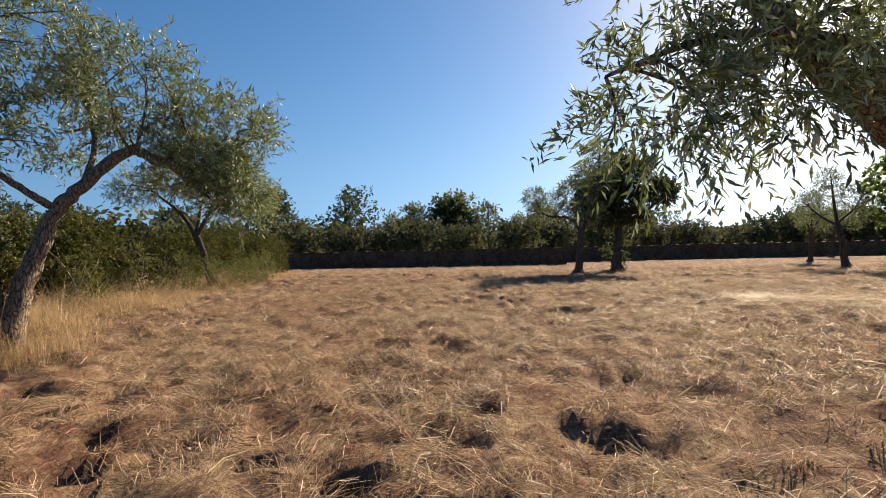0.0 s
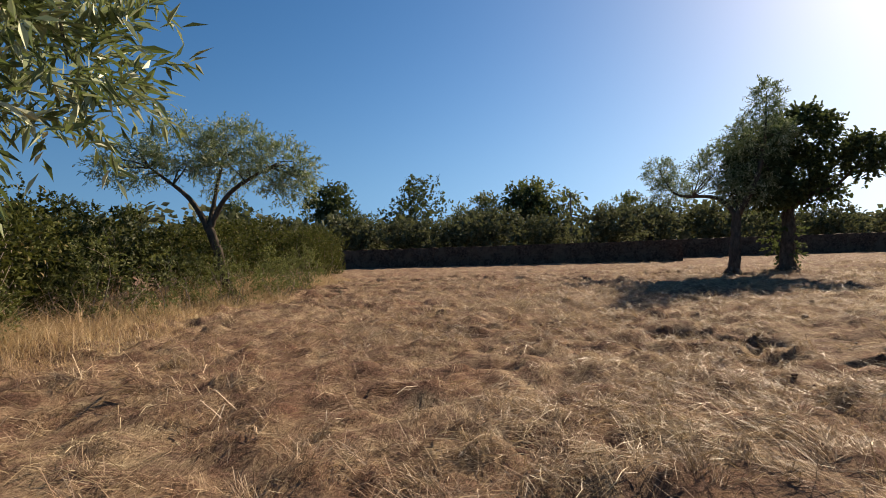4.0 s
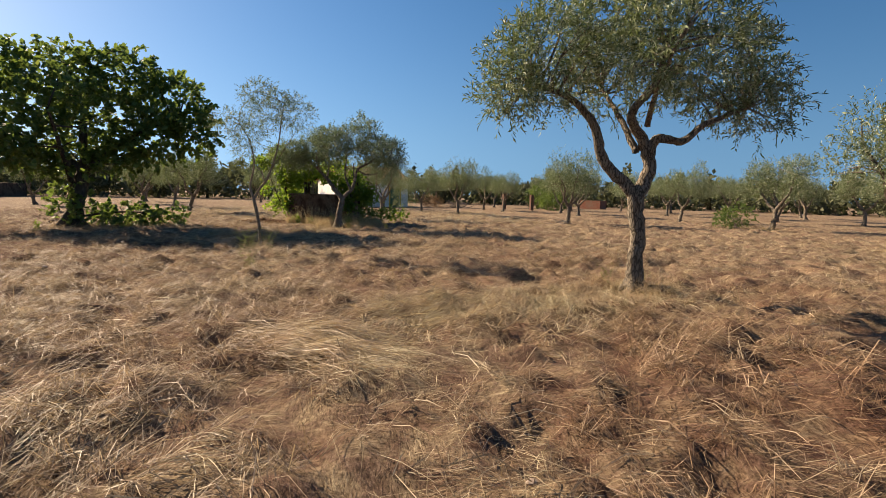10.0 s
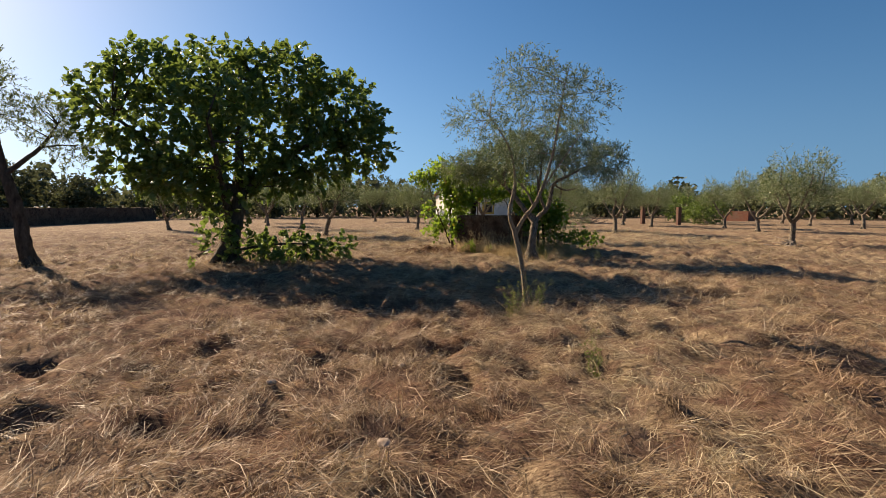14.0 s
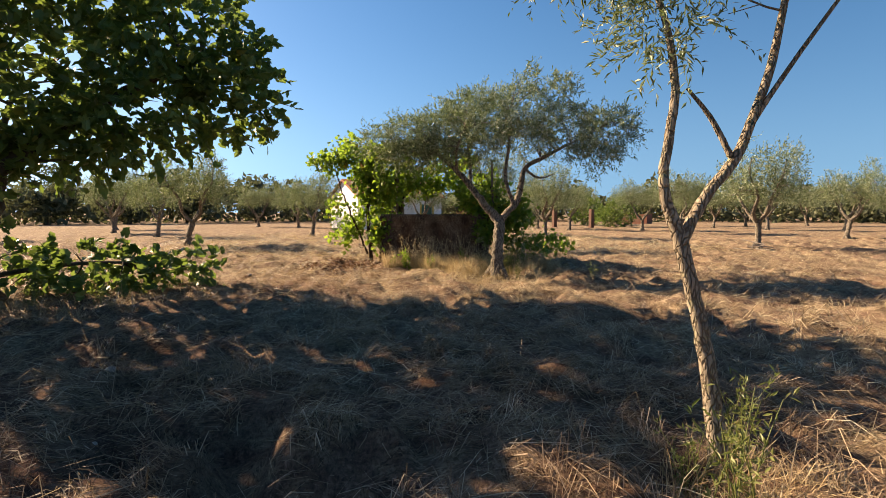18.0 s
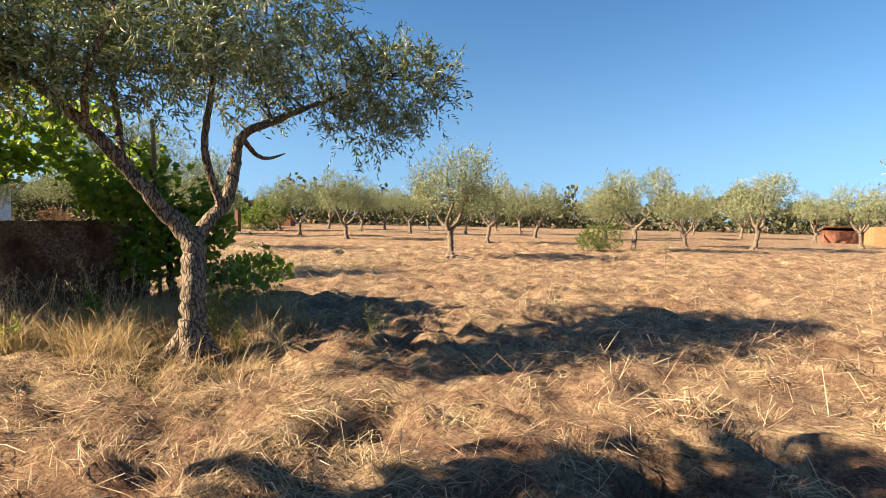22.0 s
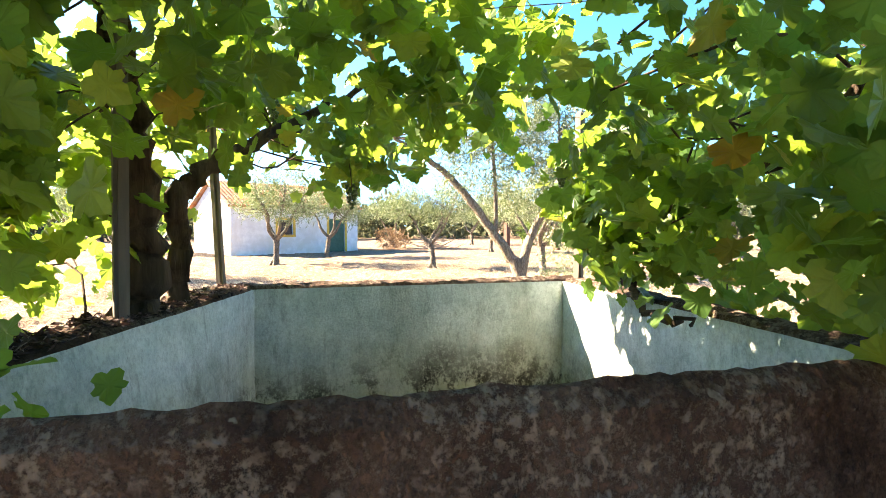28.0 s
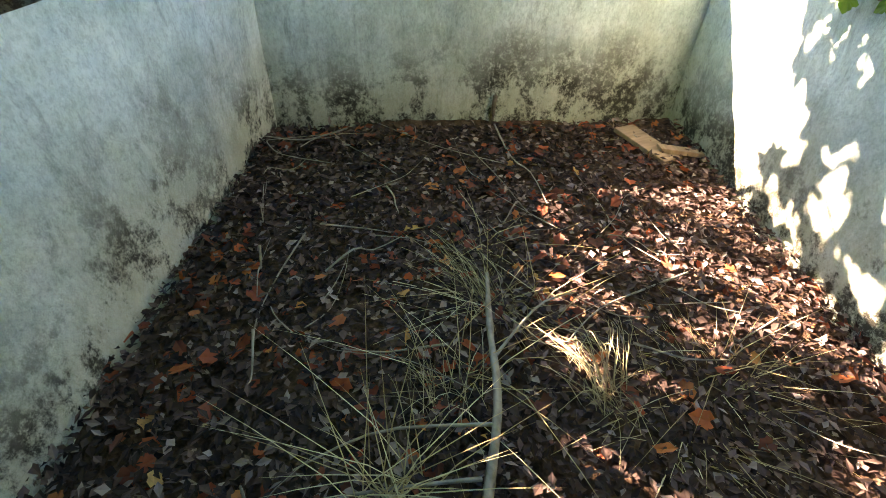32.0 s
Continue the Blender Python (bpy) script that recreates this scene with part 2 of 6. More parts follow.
def ground_material():
    m, t, b = graph("mown_field")
    mid = spot(t, 2.2, 6, rough=0.65, distort=0.6)
    f1 = spot(t, 42, 5, (1, 0.16, 1), 0.5, 0.7, 1.2)
    f2 = spot(t, 46, 5, (0.16, 1, 1), 0.2, 0.7, 1.2)
    f3 = spot(t, 40, 5, (1, 0.17, 1), -0.6, 0.7, 1.2)
    fibre = mixed(t, mixed(t, f1, f2, ramp(t, spot(t, 0.9, 3), [(0.44, (0, 0, 0)), (0.56, (1, 1, 1))])), f3, ramp(t, spot(t, 1.3, 3), [(0.5, (0, 0, 0)), (0.6, (1, 1, 1))]))
    hay = ramp(t, fibre, [(0.36, (0.06, 0.038, 0.027)), (0.46, (0.16, 0.11, 0.076)), (0.56, (0.31, 0.23, 0.16)), (0.67, (0.5, 0.41, 0.29))])
    clods = spot(t, 26, 9, rough=0.78)
    soil = ramp(t, clods, [(0.36, (0.03, 0.017, 0.013)), (0.5, (0.115, 0.068, 0.053)), (0.66, (0.26, 0.175, 0.14))])
    lumps = spot(t, 5.5, 6, (1, 0.7, 1), 0.3, 0.7, 0.8)
    bare = mixed(t, mixed(t, mid, lumps, 0.5), fibre, 0.3)
    col = mixed(t, hay, soil, ramp(t, bare, [(0.46, (0, 0, 0)), (0.54, (0.9, 0.9, 0.9))]))
    red = mixed(t, col, (0.86, 0.72, 0.66), 1.0, "MULTIPLY")
    pale = mixed(t, col, (1.33, 1.4, 1.28), 1.0, "MULTIPLY")
    col = mixed(t, red, pale, ramp(t, drift(t), [(0.4, (0, 0, 0)), (0.6, (1, 1, 1))]))
    t.links.new(col, b.inputs["Base Color"])
    b.inputs["Roughness"].default_value, b.inputs["Specular IOR Level"].default_value = 0.95, 0.1
    bumped(t, b, mixed(t, mixed(t, fibre, clods, 0.4), lumps, 0.4), 1.0, 0.09)
    return m


FIELD = ground_material()
STONE = surface("dry_stone", [(0.3, (0.022, 0.015, 0.011)), (0.5, (0.06, 0.042, 0.031)), (0.72, (0.13, 0.095, 0.072))], 7, 0.95, 0.9, 0.03, stain=(0.1, 0.075, 0.055), spec=0.1)
WHITEWASH = surface("whitewash", [(0.3, (0.62, 0.62, 0.63)), (0.6, (0.8, 0.8, 0.8))], 3, 0.9, 0.2, 0.01, stain=(0.66, 0.64, 0.6), stain_scale=0.7, spec=0.2)
TERRACOTTA = surface("terracotta", [(0.3, (0.22, 0.08, 0.04)), (0.55, (0.38, 0.16, 0.085)), (0.75, (0.48, 0.27, 0.17))], 6, 0.9, 0.4, 0.01, stain=(0.25, 0.2, 0.15), spec=0.2)
YELLOW_PAINT = surface("yellow_paint", [(0.3, (0.6, 0.36, 0.05)), (0.6, (0.7, 0.45, 0.09))], 8, 0.7, 0.1)
GREEN_PAINT = surface("green_paint", [(0.3, (0.03, 0.09, 0.06)), (0.6, (0.05, 0.13, 0.09))], 8, 0.6, 0.1)
DARK_PANE = surface("dark_pane", [(0.3, (0.02, 0.02, 0.025)), (0.6, (0.05, 0.05, 0.06))], 8, 0.2, 0.0)


def render_material():
    """Old brown render: dark stained plaster, worn pits and pale crusts of lichen."""
    m, t, b = graph("weathered_render")
    base = ramp(t, spot(t, 4.5, 9, (1, 1, 0.6), rough=0.75), [(0.34, (0.036, 0.022, 0.016)), (0.5, (0.09, 0.054, 0.038)), (0.66, (0.165, 0.11, 0.08))])
    grit = spot(t, 85, 8, rough=0.8)
    col = mixed(t, base, (0.03, 0.02, 0.016), ramp(t, grit, [(0.5, (0, 0, 0)), (0.62, (0.75, 0.75, 0.75))]))
    where = ramp(t, spot(t, 2.1, 6, rough=0.7), [(0.43, (0, 0, 0)), (0.56, (1, 1, 1))])
    crust = ramp(t, spot(t, 34, 9, rough=0.82), [(0.47, (0, 0, 0)), (0.54, (1, 1, 1))])
    col = mixed(t, col, (0.3, 0.25, 0.19), mixed(t, (0, 0, 0), mixed(t, where, crust, 1.0, "MULTIPLY"), 0.65))
    dots = ramp(t, spot(t, 16, 3, rough=0.5), [(0.7, (0, 0, 0)), (0.73, (1, 1, 1))])
    col = mixed(t, col, (0.42, 0.38, 0.29), mixed(t, (0, 0, 0), dots, 0.5))
    t.links.new(col, b.inputs["Base Color"])
    b.inputs["Roughness"].default_value, b.inputs["Specular IOR Level"].default_value = 0.95, 0.1
    bumped(t, b, mixed(t, grit, crust, 0.4), 1.0, 0.012)
    return m


OUTER_RENDER = render_material()
POST_WOOD = surface("grey_post", [(0.3, (0.09, 0.078, 0.065)), (0.6, (0.18, 0.155, 0.13)), (0.8, (0.28, 0.245, 0.205))], 10, 0.9, 0.6, 0.005, (1, 1, 0.15), spec=0.15)
RED_BRICK = surface("red_brick", [(0.3, (0.15, 0.055, 0.035)), (0.6, (0.26, 0.11, 0.07))], 6, 0.9, 0.4, stain=(0.2, 0.12, 0.085))
PILLAR_BRICK = surface("old_brick", [(0.3, (0.09, 0.045, 0.032)), (0.6, (0.15, 0.08, 0.058))], 6, 0.9, 0.4, stain=(0.12, 0.085, 0.065))
ORANGE_RENDER = surface("orange_render", [(0.3, (0.27, 0.13, 0.065)), (0.6, (0.36, 0.19, 0.1))], 4, 0.9, 0.2)
FIELD_STONE = surface("field_stone", [(0.3, (0.2, 0.15, 0.11)), (0.55, (0.38, 0.31, 0.25)), (0.75, (0.52, 0.45, 0.38))], 9, 0.95, 0.7, 0.01, stain=(0.22, 0.13, 0.08), spec=0.15)
DRY_TWIG = surface("dry_twig", [(0.3, (0.14, 0.11, 0.09)), (0.6, (0.3, 0.26, 0.22))], 25, 0.9, 0.5, 0.004, spec=0.15)
BOARD_WOOD = surface("old_board", [(0.3, (0.16, 0.1, 0.065)), (0.6, (0.3, 0.2, 0.14))], 6, 0.85, 0.4, 0.005, (6, 0.6, 1), spec=0.2)
WIRE = surface("rusty_wire", [(0.3, (0.12, 0.08, 0.06)), (0.6, (0.25, 0.2, 0.17))], 30, 0.6, 0.1, metal=0.6)


def lining_material():
    """Pale blue-green limewash: flaking, speckled, with black mould and ochre low down where the water stood."""
    m, t, b = graph("tank_limewash")
    base = ramp(t, spot(t, 3.2, 9, rough=0.75), [(0.3, (0.33, 0.4, 0.39)), (0.48, (0.52, 0.59, 0.57)), (0.66, (0.72, 0.76, 0.74))])
    speck = ramp(t, spot(t, 70, 8, (1, 1, 0.7), rough=0.85), [(0.48, (0, 0, 0)), (0.56, (1, 1, 1))])
    col = mixed(t, base, (0.13, 0.16, 0.155), mixed(t, (0, 0, 0), speck, 0.3))
    streak = ramp(t, spot(t, 9, 9, (1, 1, 0.3), rough=0.8, distort=0.3), [(0.52, (0, 0, 0)), (0.64, (1, 1, 1))])
    col = mixed(t, col, (0.12, 0.14, 0.13), mixed(t, (0, 0, 0), streak, 0.5))
    flake = ramp(t, spot(t, 30, 10, rough=0.85), [(0.46, (0, 0, 0)), (0.62, (1, 1, 1))])
    peel = ramp(t, spot(t, 2.3, 6, rough=0.7), [(0.42, (0.05, 0.05, 0.05)), (0.6, (0.5, 0.5, 0.5))])
    col = mixed(t, col, (0.82, 0.85, 0.84), mixed(t, flake, peel, 1.0, "MULTIPLY"))
    grime = ramp(t, spot(t, 1.6, 8, (1, 1, 0.45), rough=0.7), [(0.47, (0, 0, 0)), (0.66, (0.65, 0.65, 0.65))])
    col = mixed(t, col, (0.22, 0.235, 0.19), grime)
    c = node(t, "ShaderNodeTexCoord")
    sep = node(t, "ShaderNodeSeparateXYZ", {0: c.outputs["Object"]})
    lvl = node(t, "ShaderNodeMath", {0: sep.outputs[2], 1: node(t, "ShaderNodeMath", {0: spot(t, 2.2, 5), 1: 0.75}, operation="MULTIPLY").outputs[0]}, operation="SUBTRACT")
    low = ramp(t, lvl.outputs[0], [(0.2, (1, 1, 1)), (0.54, (0, 0, 0))])
    mould = ramp(t, spot(t, 3.6, 10, (1, 1, 0.8), rough=0.78), [(0.47, (0, 0, 0)), (0.53, (1, 1, 1))])
    fine = ramp(t, spot(t, 40, 8, rough=0.8), [(0.36, (0, 0, 0)), (0.5, (1, 1, 1))])
    col = mixed(t, col, (0.42, 0.36, 0.22), mixed(t, (0, 0, 0), low, 0.5))
    col = mixed(t, col, (0.045, 0.04, 0.032), mixed(t, (0, 0, 0), mixed(t, mould, fine, 1.0, "MULTIPLY"), low))
    t.links.new(col, b.inputs["Base Color"])
    b.inputs["Roughness"].default_value, b.inputs["Specular IOR Level"].default_value = 0.9, 0.2
    bumped(t, b, mixed(t, spot(t, 26, 8, rough=0.8), spot(t, 70, 6), 0.35), 0.9, 0.012)
    return m


LINING = lining_material()
LITTER = surface("leaf_mould", [(0.3, (0.025, 0.013, 0.009)), (0.5, (0.08, 0.045, 0.03)), (0.7, (0.17, 0.1, 0.07))], 22, 0.95, 1.0, 0.03, fine=70, spec=0.1)
DRY_LEAF = leafy("fallen_leaf", [(0.0, (0.1, 0.04, 0.03)), (0.45, (0.24, 0.06, 0.035)), (0.75, (0.4, 0.09, 0.04)), (0.93, (0.5, 0.17, 0.06)), (1.0, (0.5, 0.32, 0.12))], (0.45, 0.1, 0.03), 0.25, 0.7, 0.2)
GREY_LITTER = leafy("brown_litter", [(0.0, (0.022, 0.012, 0.011)), (0.5, (0.06, 0.035, 0.031)), (0.85, (0.135, 0.085, 0.078)), (1.0, (0.31, 0.235, 0.215))], (0.12, 0.06, 0.045), 0.1, 0.8, 0.15)


# ---- mesh tools ----
def np_mesh(name, V, F, mat, smooth=False):
    V, F = np.asarray(V, np.float32), np.asarray(F, np.int32)
    me = bpy.data.meshes.new(name)
    k = F.shape[1]
    me.vertices.add(len(V))
    me.vertices.foreach_set("co", V.ravel())
    me.loops.add(F.size)
    me.loops.foreach_set("vertex_index", F.ravel())
    me.polygons.add(len(F))
    me.polygons.foreach_set("loop_start", np.arange(0, F.size, k, dtype=np.int32))
    me.polygons.foreach_set("use_smooth", np.full(len(F), smooth))
    me.update(calc_edges=True)
    me.materials.append(mat)
    return me


def put(name, me, parent=None, label="", category="", group="", kind="", m=None):
    ob = new(name, me)
    if parent is not None:
        ob.parent = parent
    if m is not None:
        ob.matrix_basis = m
    return tagged(ob, label, category, group, kind)


def part(name, bm, mat, parent, label="", smooth=False, m=None):
    me = bpy.data.meshes.new(name)
    bm.to_mesh(me)
    bm.free()
    me.materials.append(mat)
    me.polygons.foreach_set("use_smooth", np.full(len(me.polygons), smooth))
    return put(name, me, parent, label, m=m)


def thing(name, m, label, category, group="", kind=""):
    return put(name, None, None, label, category, group, kind, m)


def box_bm(sx, sy, sz, at=(0, 0, 0), bevel=0.01, bm=None, turn=None):
    bm = bm or bmesh.new()
    got = bmesh.ops.create_cube(bm, size=1)["verts"]
    bmesh.ops.scale(bm, vec=(sx, sy, sz), verts=got)
    if bevel:
        edges = list({e for v in got for e in v.link_edges})
        got = bmesh.ops.bevel(bm, geom=edges, offset=bevel, segments=2, affect="EDGES")["verts"]
        got = list({v for v in bm.verts if v in set(got)})
    if turn is not None:
        bmesh.ops.transform(bm, matrix=turn, verts=got)
    bmesh.ops.translate(bm, vec=at, verts=got)
    return bm


def lattice(ix, iy, seed):
    h = (ix.astype(np.int64) * 374761393 + iy.astype(np.int64) * 668265263 + seed * 982451653) & 0x7FFFFFFF
    h = ((h ^ (h >> 13)) * 1274126177) & 0x7FFFFFFF
    return ((h ^ (h >> 16)) & 0xFFFF) / 65535.0


def field_noise(x, y, scale, seed=0):
    """Smooth value noise, 0 to 1, on arrays."""
    x, y = np.asarray(x) * scale, np.asarray(y) * scale
    ix, iy = np.floor(x), np.floor(y)
    fx, fy = x - ix, y - iy
    fx, fy = fx * fx * (3 - 2 * fx), fy * fy * (3 - 2 * fy)
    a, b = lattice(ix, iy, seed), lattice(ix + 1, iy, seed)
    c, d = lattice(ix, iy + 1, seed), lattice(ix + 1, iy + 1, seed)
    return (a * (1 - fx) + b * fx) * (1 - fy) + (c * (1 - fx) + d * fx) * fy


# pits and scrapes in the field: place, radius, depth
PITS = [(1.15, 4.15, 0.32, 0.16), (1.52, 4.0, 0.24, 0.12), (0.21, 3.34, 0.20, 0.10), (-3.75, 4.95, 0.16, 0.10), (-0.74, 16.90, 0.22, 0.12), (-1.18, 10.95, 0.18, 0.10), (1.71, 12.98, 0.50, 0.08), (12.47, 18.84, 0.14, 0.12), (10.71, 17.52, 0.12, 0.10), (10.52, 16.84, 0.16, 0.10), (8.04, 16.09, 0.22, 0.16), (23.59, 16.11, 0.25, 0.10), (24.43, 16.92, 0.25, 0.12)]


def in_pit(x, y, k=0.5):
    out = np.zeros(np.shape(x), bool)
    for cx, cy, r, d in PITS:
        out |= np.hypot(x - cx, y - cy) < r * k
    return out


def mounds(x, y):
    """Heaps of matted hay with creases between them."""
    return 0.135 * (np.abs(2 * field_noise(x, y, 2.6, 4) - 1) - 0.4) + 0.07 * (np.abs(2 * field_noise(x, y, 5.2, 19) - 1) - 0.4)


def height(x, y):
    """The lie of the field: slight swells and the tussocks of the mown hay."""
    h = 0.05 * (field_noise(x, y, 0.11, 1) - 0.5)
    h = h + 0.05 * (field_noise(x, y, 0.9, 2) - 0.5) + 0.12 * (np.maximum(field_noise(x, y, 1.9, 3), 0.35) - 0.5)
    pit = np.maximum(field_noise(x, y, 2.7, 8) - 0.6, 0) * np.maximum(field_noise(x, y, 0.5, 10) - 0.3, 0)
    for cx, cy, r, d in PITS:
        h = h - d * np.exp(-(((x - cx) ** 2 + (y - cy) ** 2) / (r * r)) ** 2)
    return h - 1.5 * pit + mounds(x, y) + 0.03 * (field_noise(x, y, 6.5, 5) - 0.5)


class Wood:
    """Tapered limbs, gathered into one mesh."""

    def __init__(self):
        self.V, self.F, self.n = [], [], 0

    def limb(self, points, radii, sides=8, rough=0.0, seed=0):
        P = np.array(points, float)
        R = np.array(radii, float)
        k = len(P)
        T = np.gradient(P, axis=0)
        T /= np.linalg.norm(T, axis=1)[:, None] + 1e-9
        ref = np.array([0.37, 0.91, 0.17])
        A = np.cross(T, ref)
        A /= np.linalg.norm(A, axis=1)[:, None] + 1e-9
        B = np.cross(T, A)
        ang = np.linspace(0, 2 * np.pi, sides, endpoint=False)
        rr = R[:, None] * np.ones(sides)
        if rough:
            rs = np.random.RandomState(seed)
            ridge = 1 + rough * np.sin(ang * 3 + rs.rand() * 6)[None] * 0.6
            rr = rr * ridge * (1 + rough * (rs.rand(k, sides) - 0.5))
        V = P[:, None] + rr[..., None] * (np.cos(ang)[None, :, None] * A[:, None] + np.sin(ang)[None, :, None] * B[:, None])
        base = self.n
        self.V.append(V.reshape(-1, 3))
        i, j = np.meshgrid(np.arange(k - 1), np.arange(sides), indexing="ij")
        a = base + i * sides + j
        b = base + i * sides + (j + 1) % sides
        self.F.append(np.stack([a, b, b + sides, a + sides], -1).reshape(-1, 4))
        self.n += k * sides
        return self

    def mesh(self, name, mat):
        return np_mesh(name, np.concatenate(self.V), np.concatenate(self.F), mat, True)


def curve_points(points, n):
    """A smooth line through a few points."""
    P = np.array(points, float)
    if len(P) == 2:
        return P[0] + (P[1] - P[0]) * np.linspace(0, 1, n)[:, None]
    t = np.linspace(0, len(P) - 1, n)
    i = np.minimum(t.astype(int), len(P) - 2)
    u = (t - i)[:, None]
    p0, p1, p2, p3 = P[np.maximum(i - 1, 0)], P[i], P[i + 1], P[np.minimum(i + 2, len(P) - 1)]
    return 0.5 * (2 * p1 + (p2 - p0) * u + (2 * p0 - 5 * p1 + 4 * p2 - p3) * u ** 2 + (3 * p1 - p0 - 3 * p2 + p3) * u ** 3)


def unit(v):
    return v / (np.linalg.norm(v, axis=-1, keepdims=True) + 1e-9)


def leaf_mesh(name, base, way, up, length, width, mat, shape="lance"):
    """Many leaves in one mesh: base points, directions, facing, sizes."""
    n = len(base)
    way, side = unit(way), unit(np.cross(way, up))
    face = np.cross(side, way)
    L, W = np.broadcast_to(length, n)[:, None], np.broadcast_to(width, n)[:, None]
    if shape == "lance":
        uv = [(0, 0, 0), (0.45, 0.5, 0.06), (1, 0, -0.05), (0.45, -0.5, 0.06)]
        faces = [(0, 1, 2, 3)]
    elif shape == "oval":
        uv = [(0, 0, 0), (0.3, 0.45, 0.08), (0.75, 0.42, 0.05), (1, 0, -0.12), (0.75, -0.42, 0.05), (0.3, -0.45, 0.08)]
        faces = [(0, 1, 2, 3), (0, 3, 4, 5)]
    elif shape == "vine":
        half = [(-0.1, 0.14), (-0.1, 0.34), (0.08, 0.5), (0.2, 0.42), (0.3, 0.4), (0.42, 0.56), (0.56, 0.47), (0.57, 0.32), (0.7, 0.33), (0.8, 0.21), (0.9, 0.12)]
        rim = [(0.0, 0.0)] + half + [(1.0, 0.0)] + [(x, -y) for x, y in half[::-1]]
        uv = [(0.35, 0, 0)] + [(x, y, 0.22 * abs(y) - 0.22 * max(0.0, abs(y) - 0.3) - 0.12 * x * x + 0.014 * (-1) ** i) for i, (x, y) in enumerate(rim)]
        faces = [(0, 1 + i, 1 + (i + 1) % len(rim)) for i in range(len(rim))]
    else:
        uv = [(0.14, 0, 0), (-0.04, 0.22, 0.02), (0.22, 0.5, 0.08), (0.44, 0.4, 0.03), (0.66, 0.46, 0.05), (0.8, 0.24, 0.0), (1.0, 0, -0.1),
              (0.8, -0.24, 0.0), (0.66, -0.46, 0.05), (0.44, -0.4, 0.03), (0.22, -0.5, 0.08), (-0.04, -0.22, 0.02)]
        faces = [(0, 1, 2, 3), (0, 3, 4, 5), (0, 5, 6, 7), (0, 7, 8, 9), (0, 9, 10, 11)]
    uv = np.array(uv)
    V = base[:, None] + L[..., None] * uv[None, :, :1] * way[:, None] + W[..., None] * uv[None, :, 1:2] * side[:, None] + L[..., None] * uv[None, :, 2:] * face[:, None]
    F = (np.arange(n)[:, None, None] * len(uv) + np.array(faces)[None]).reshape(-1, len(faces[0]))
    return np_mesh(name, V.reshape(-1, 3), F, mat)


def in_blobs(rs, blobs, n, shell=0.55):
    """Points in a union of ellipsoids, thicker towards their skins. blobs: x, y, z, rx, ry, rz, weight."""
    B = np.array(blobs, float)
    pick = rs.choice(len(B), n, p=B[:, 6] / B[:, 6].sum())
    d = unit(rs.normal(size=(n, 3)))
    r = rs.rand(n) ** (1 / 3) * (1 - shell) + shell * rs.rand(n) ** 0.25
    r = r * (0.82 + 0.36 * field_noise(d[:, 0] * 3 + B[pick, 0] * 7, d[:, 1] * 3 + d[:, 2] * 4, 1.3, 9))
    return B[pick, :3] + d * r[:, None] * B[pick, 3:6], d


def twig_leaves(rs, at, out, per, twig, length, width, lift=0.35, droop=0.0, spread=0.75):
    """Leaves in rows along short twigs that start at the given points."""
    n = len(at)
    way = unit(out * 0.6 + rs.normal(size=(n, 3)) * 0.55 + np.array([0, 0, lift]))
    s = (np.arange(per) + 0.5) / per
    base = at[:, None] + way[:, None] * s[None, :, None] * twig * (0.6 + 0.8 * rs.rand(n))[:, None, None]
    base[..., 2] -= droop * (s ** 2)[None]
    perp = unit(rs.normal(size=(n, per, 3)))
    lw = unit(way[:, None] * 0.75 + perp * spread - np.array([0, 0, droop]))
    k = n * per
    lw, base = lw.reshape(k, 3), base.reshape(k, 3)
    return base, lw, unit(rs.normal(size=(k, 3)) * 0.7 + np.array([0, 0, 1.0])), length * (0.65 + 0.7 * rs.rand(k)), width * (0.7 + 0.6 * rs.rand(k))


def grow(wood, rs, joints, targets, r0, bend=0.25, reach=99.0):
    """Thin boughs from the nearest joint out to each target."""
    J = np.array(joints)
    for p in targets:
        score = np.linalg.norm(J[:, :3] - p, axis=1) + 0.8 * np.maximum(J[:, 2] - p[2], 0)
        j = J[np.argmin(score), :3]
        d = p - j
        if np.linalg.norm(d) > reach:
            continue
        mid = j + d * 0.5 + rs.normal(size=3) * bend * np.linalg.norm(d) * 0.35 + np.array([0, 0, 0.1 * np.linalg.norm(d)])
        pts = curve_points([j, mid, p], 6)
        r = r0 * min(1.0, 0.35 + np.linalg.norm(d) * 0.5)
        wood.limb(pts, np.linspace(r, 0.004, 6), 5)
        extra = curve_points([mid, mid + (p - j) * 0.25 + rs.normal(size=3) * 0.1 * np.linalg.norm(d)], 4)
        wood.limb(extra, np.linspace(r * 0.55, 0.003, 4), 4)


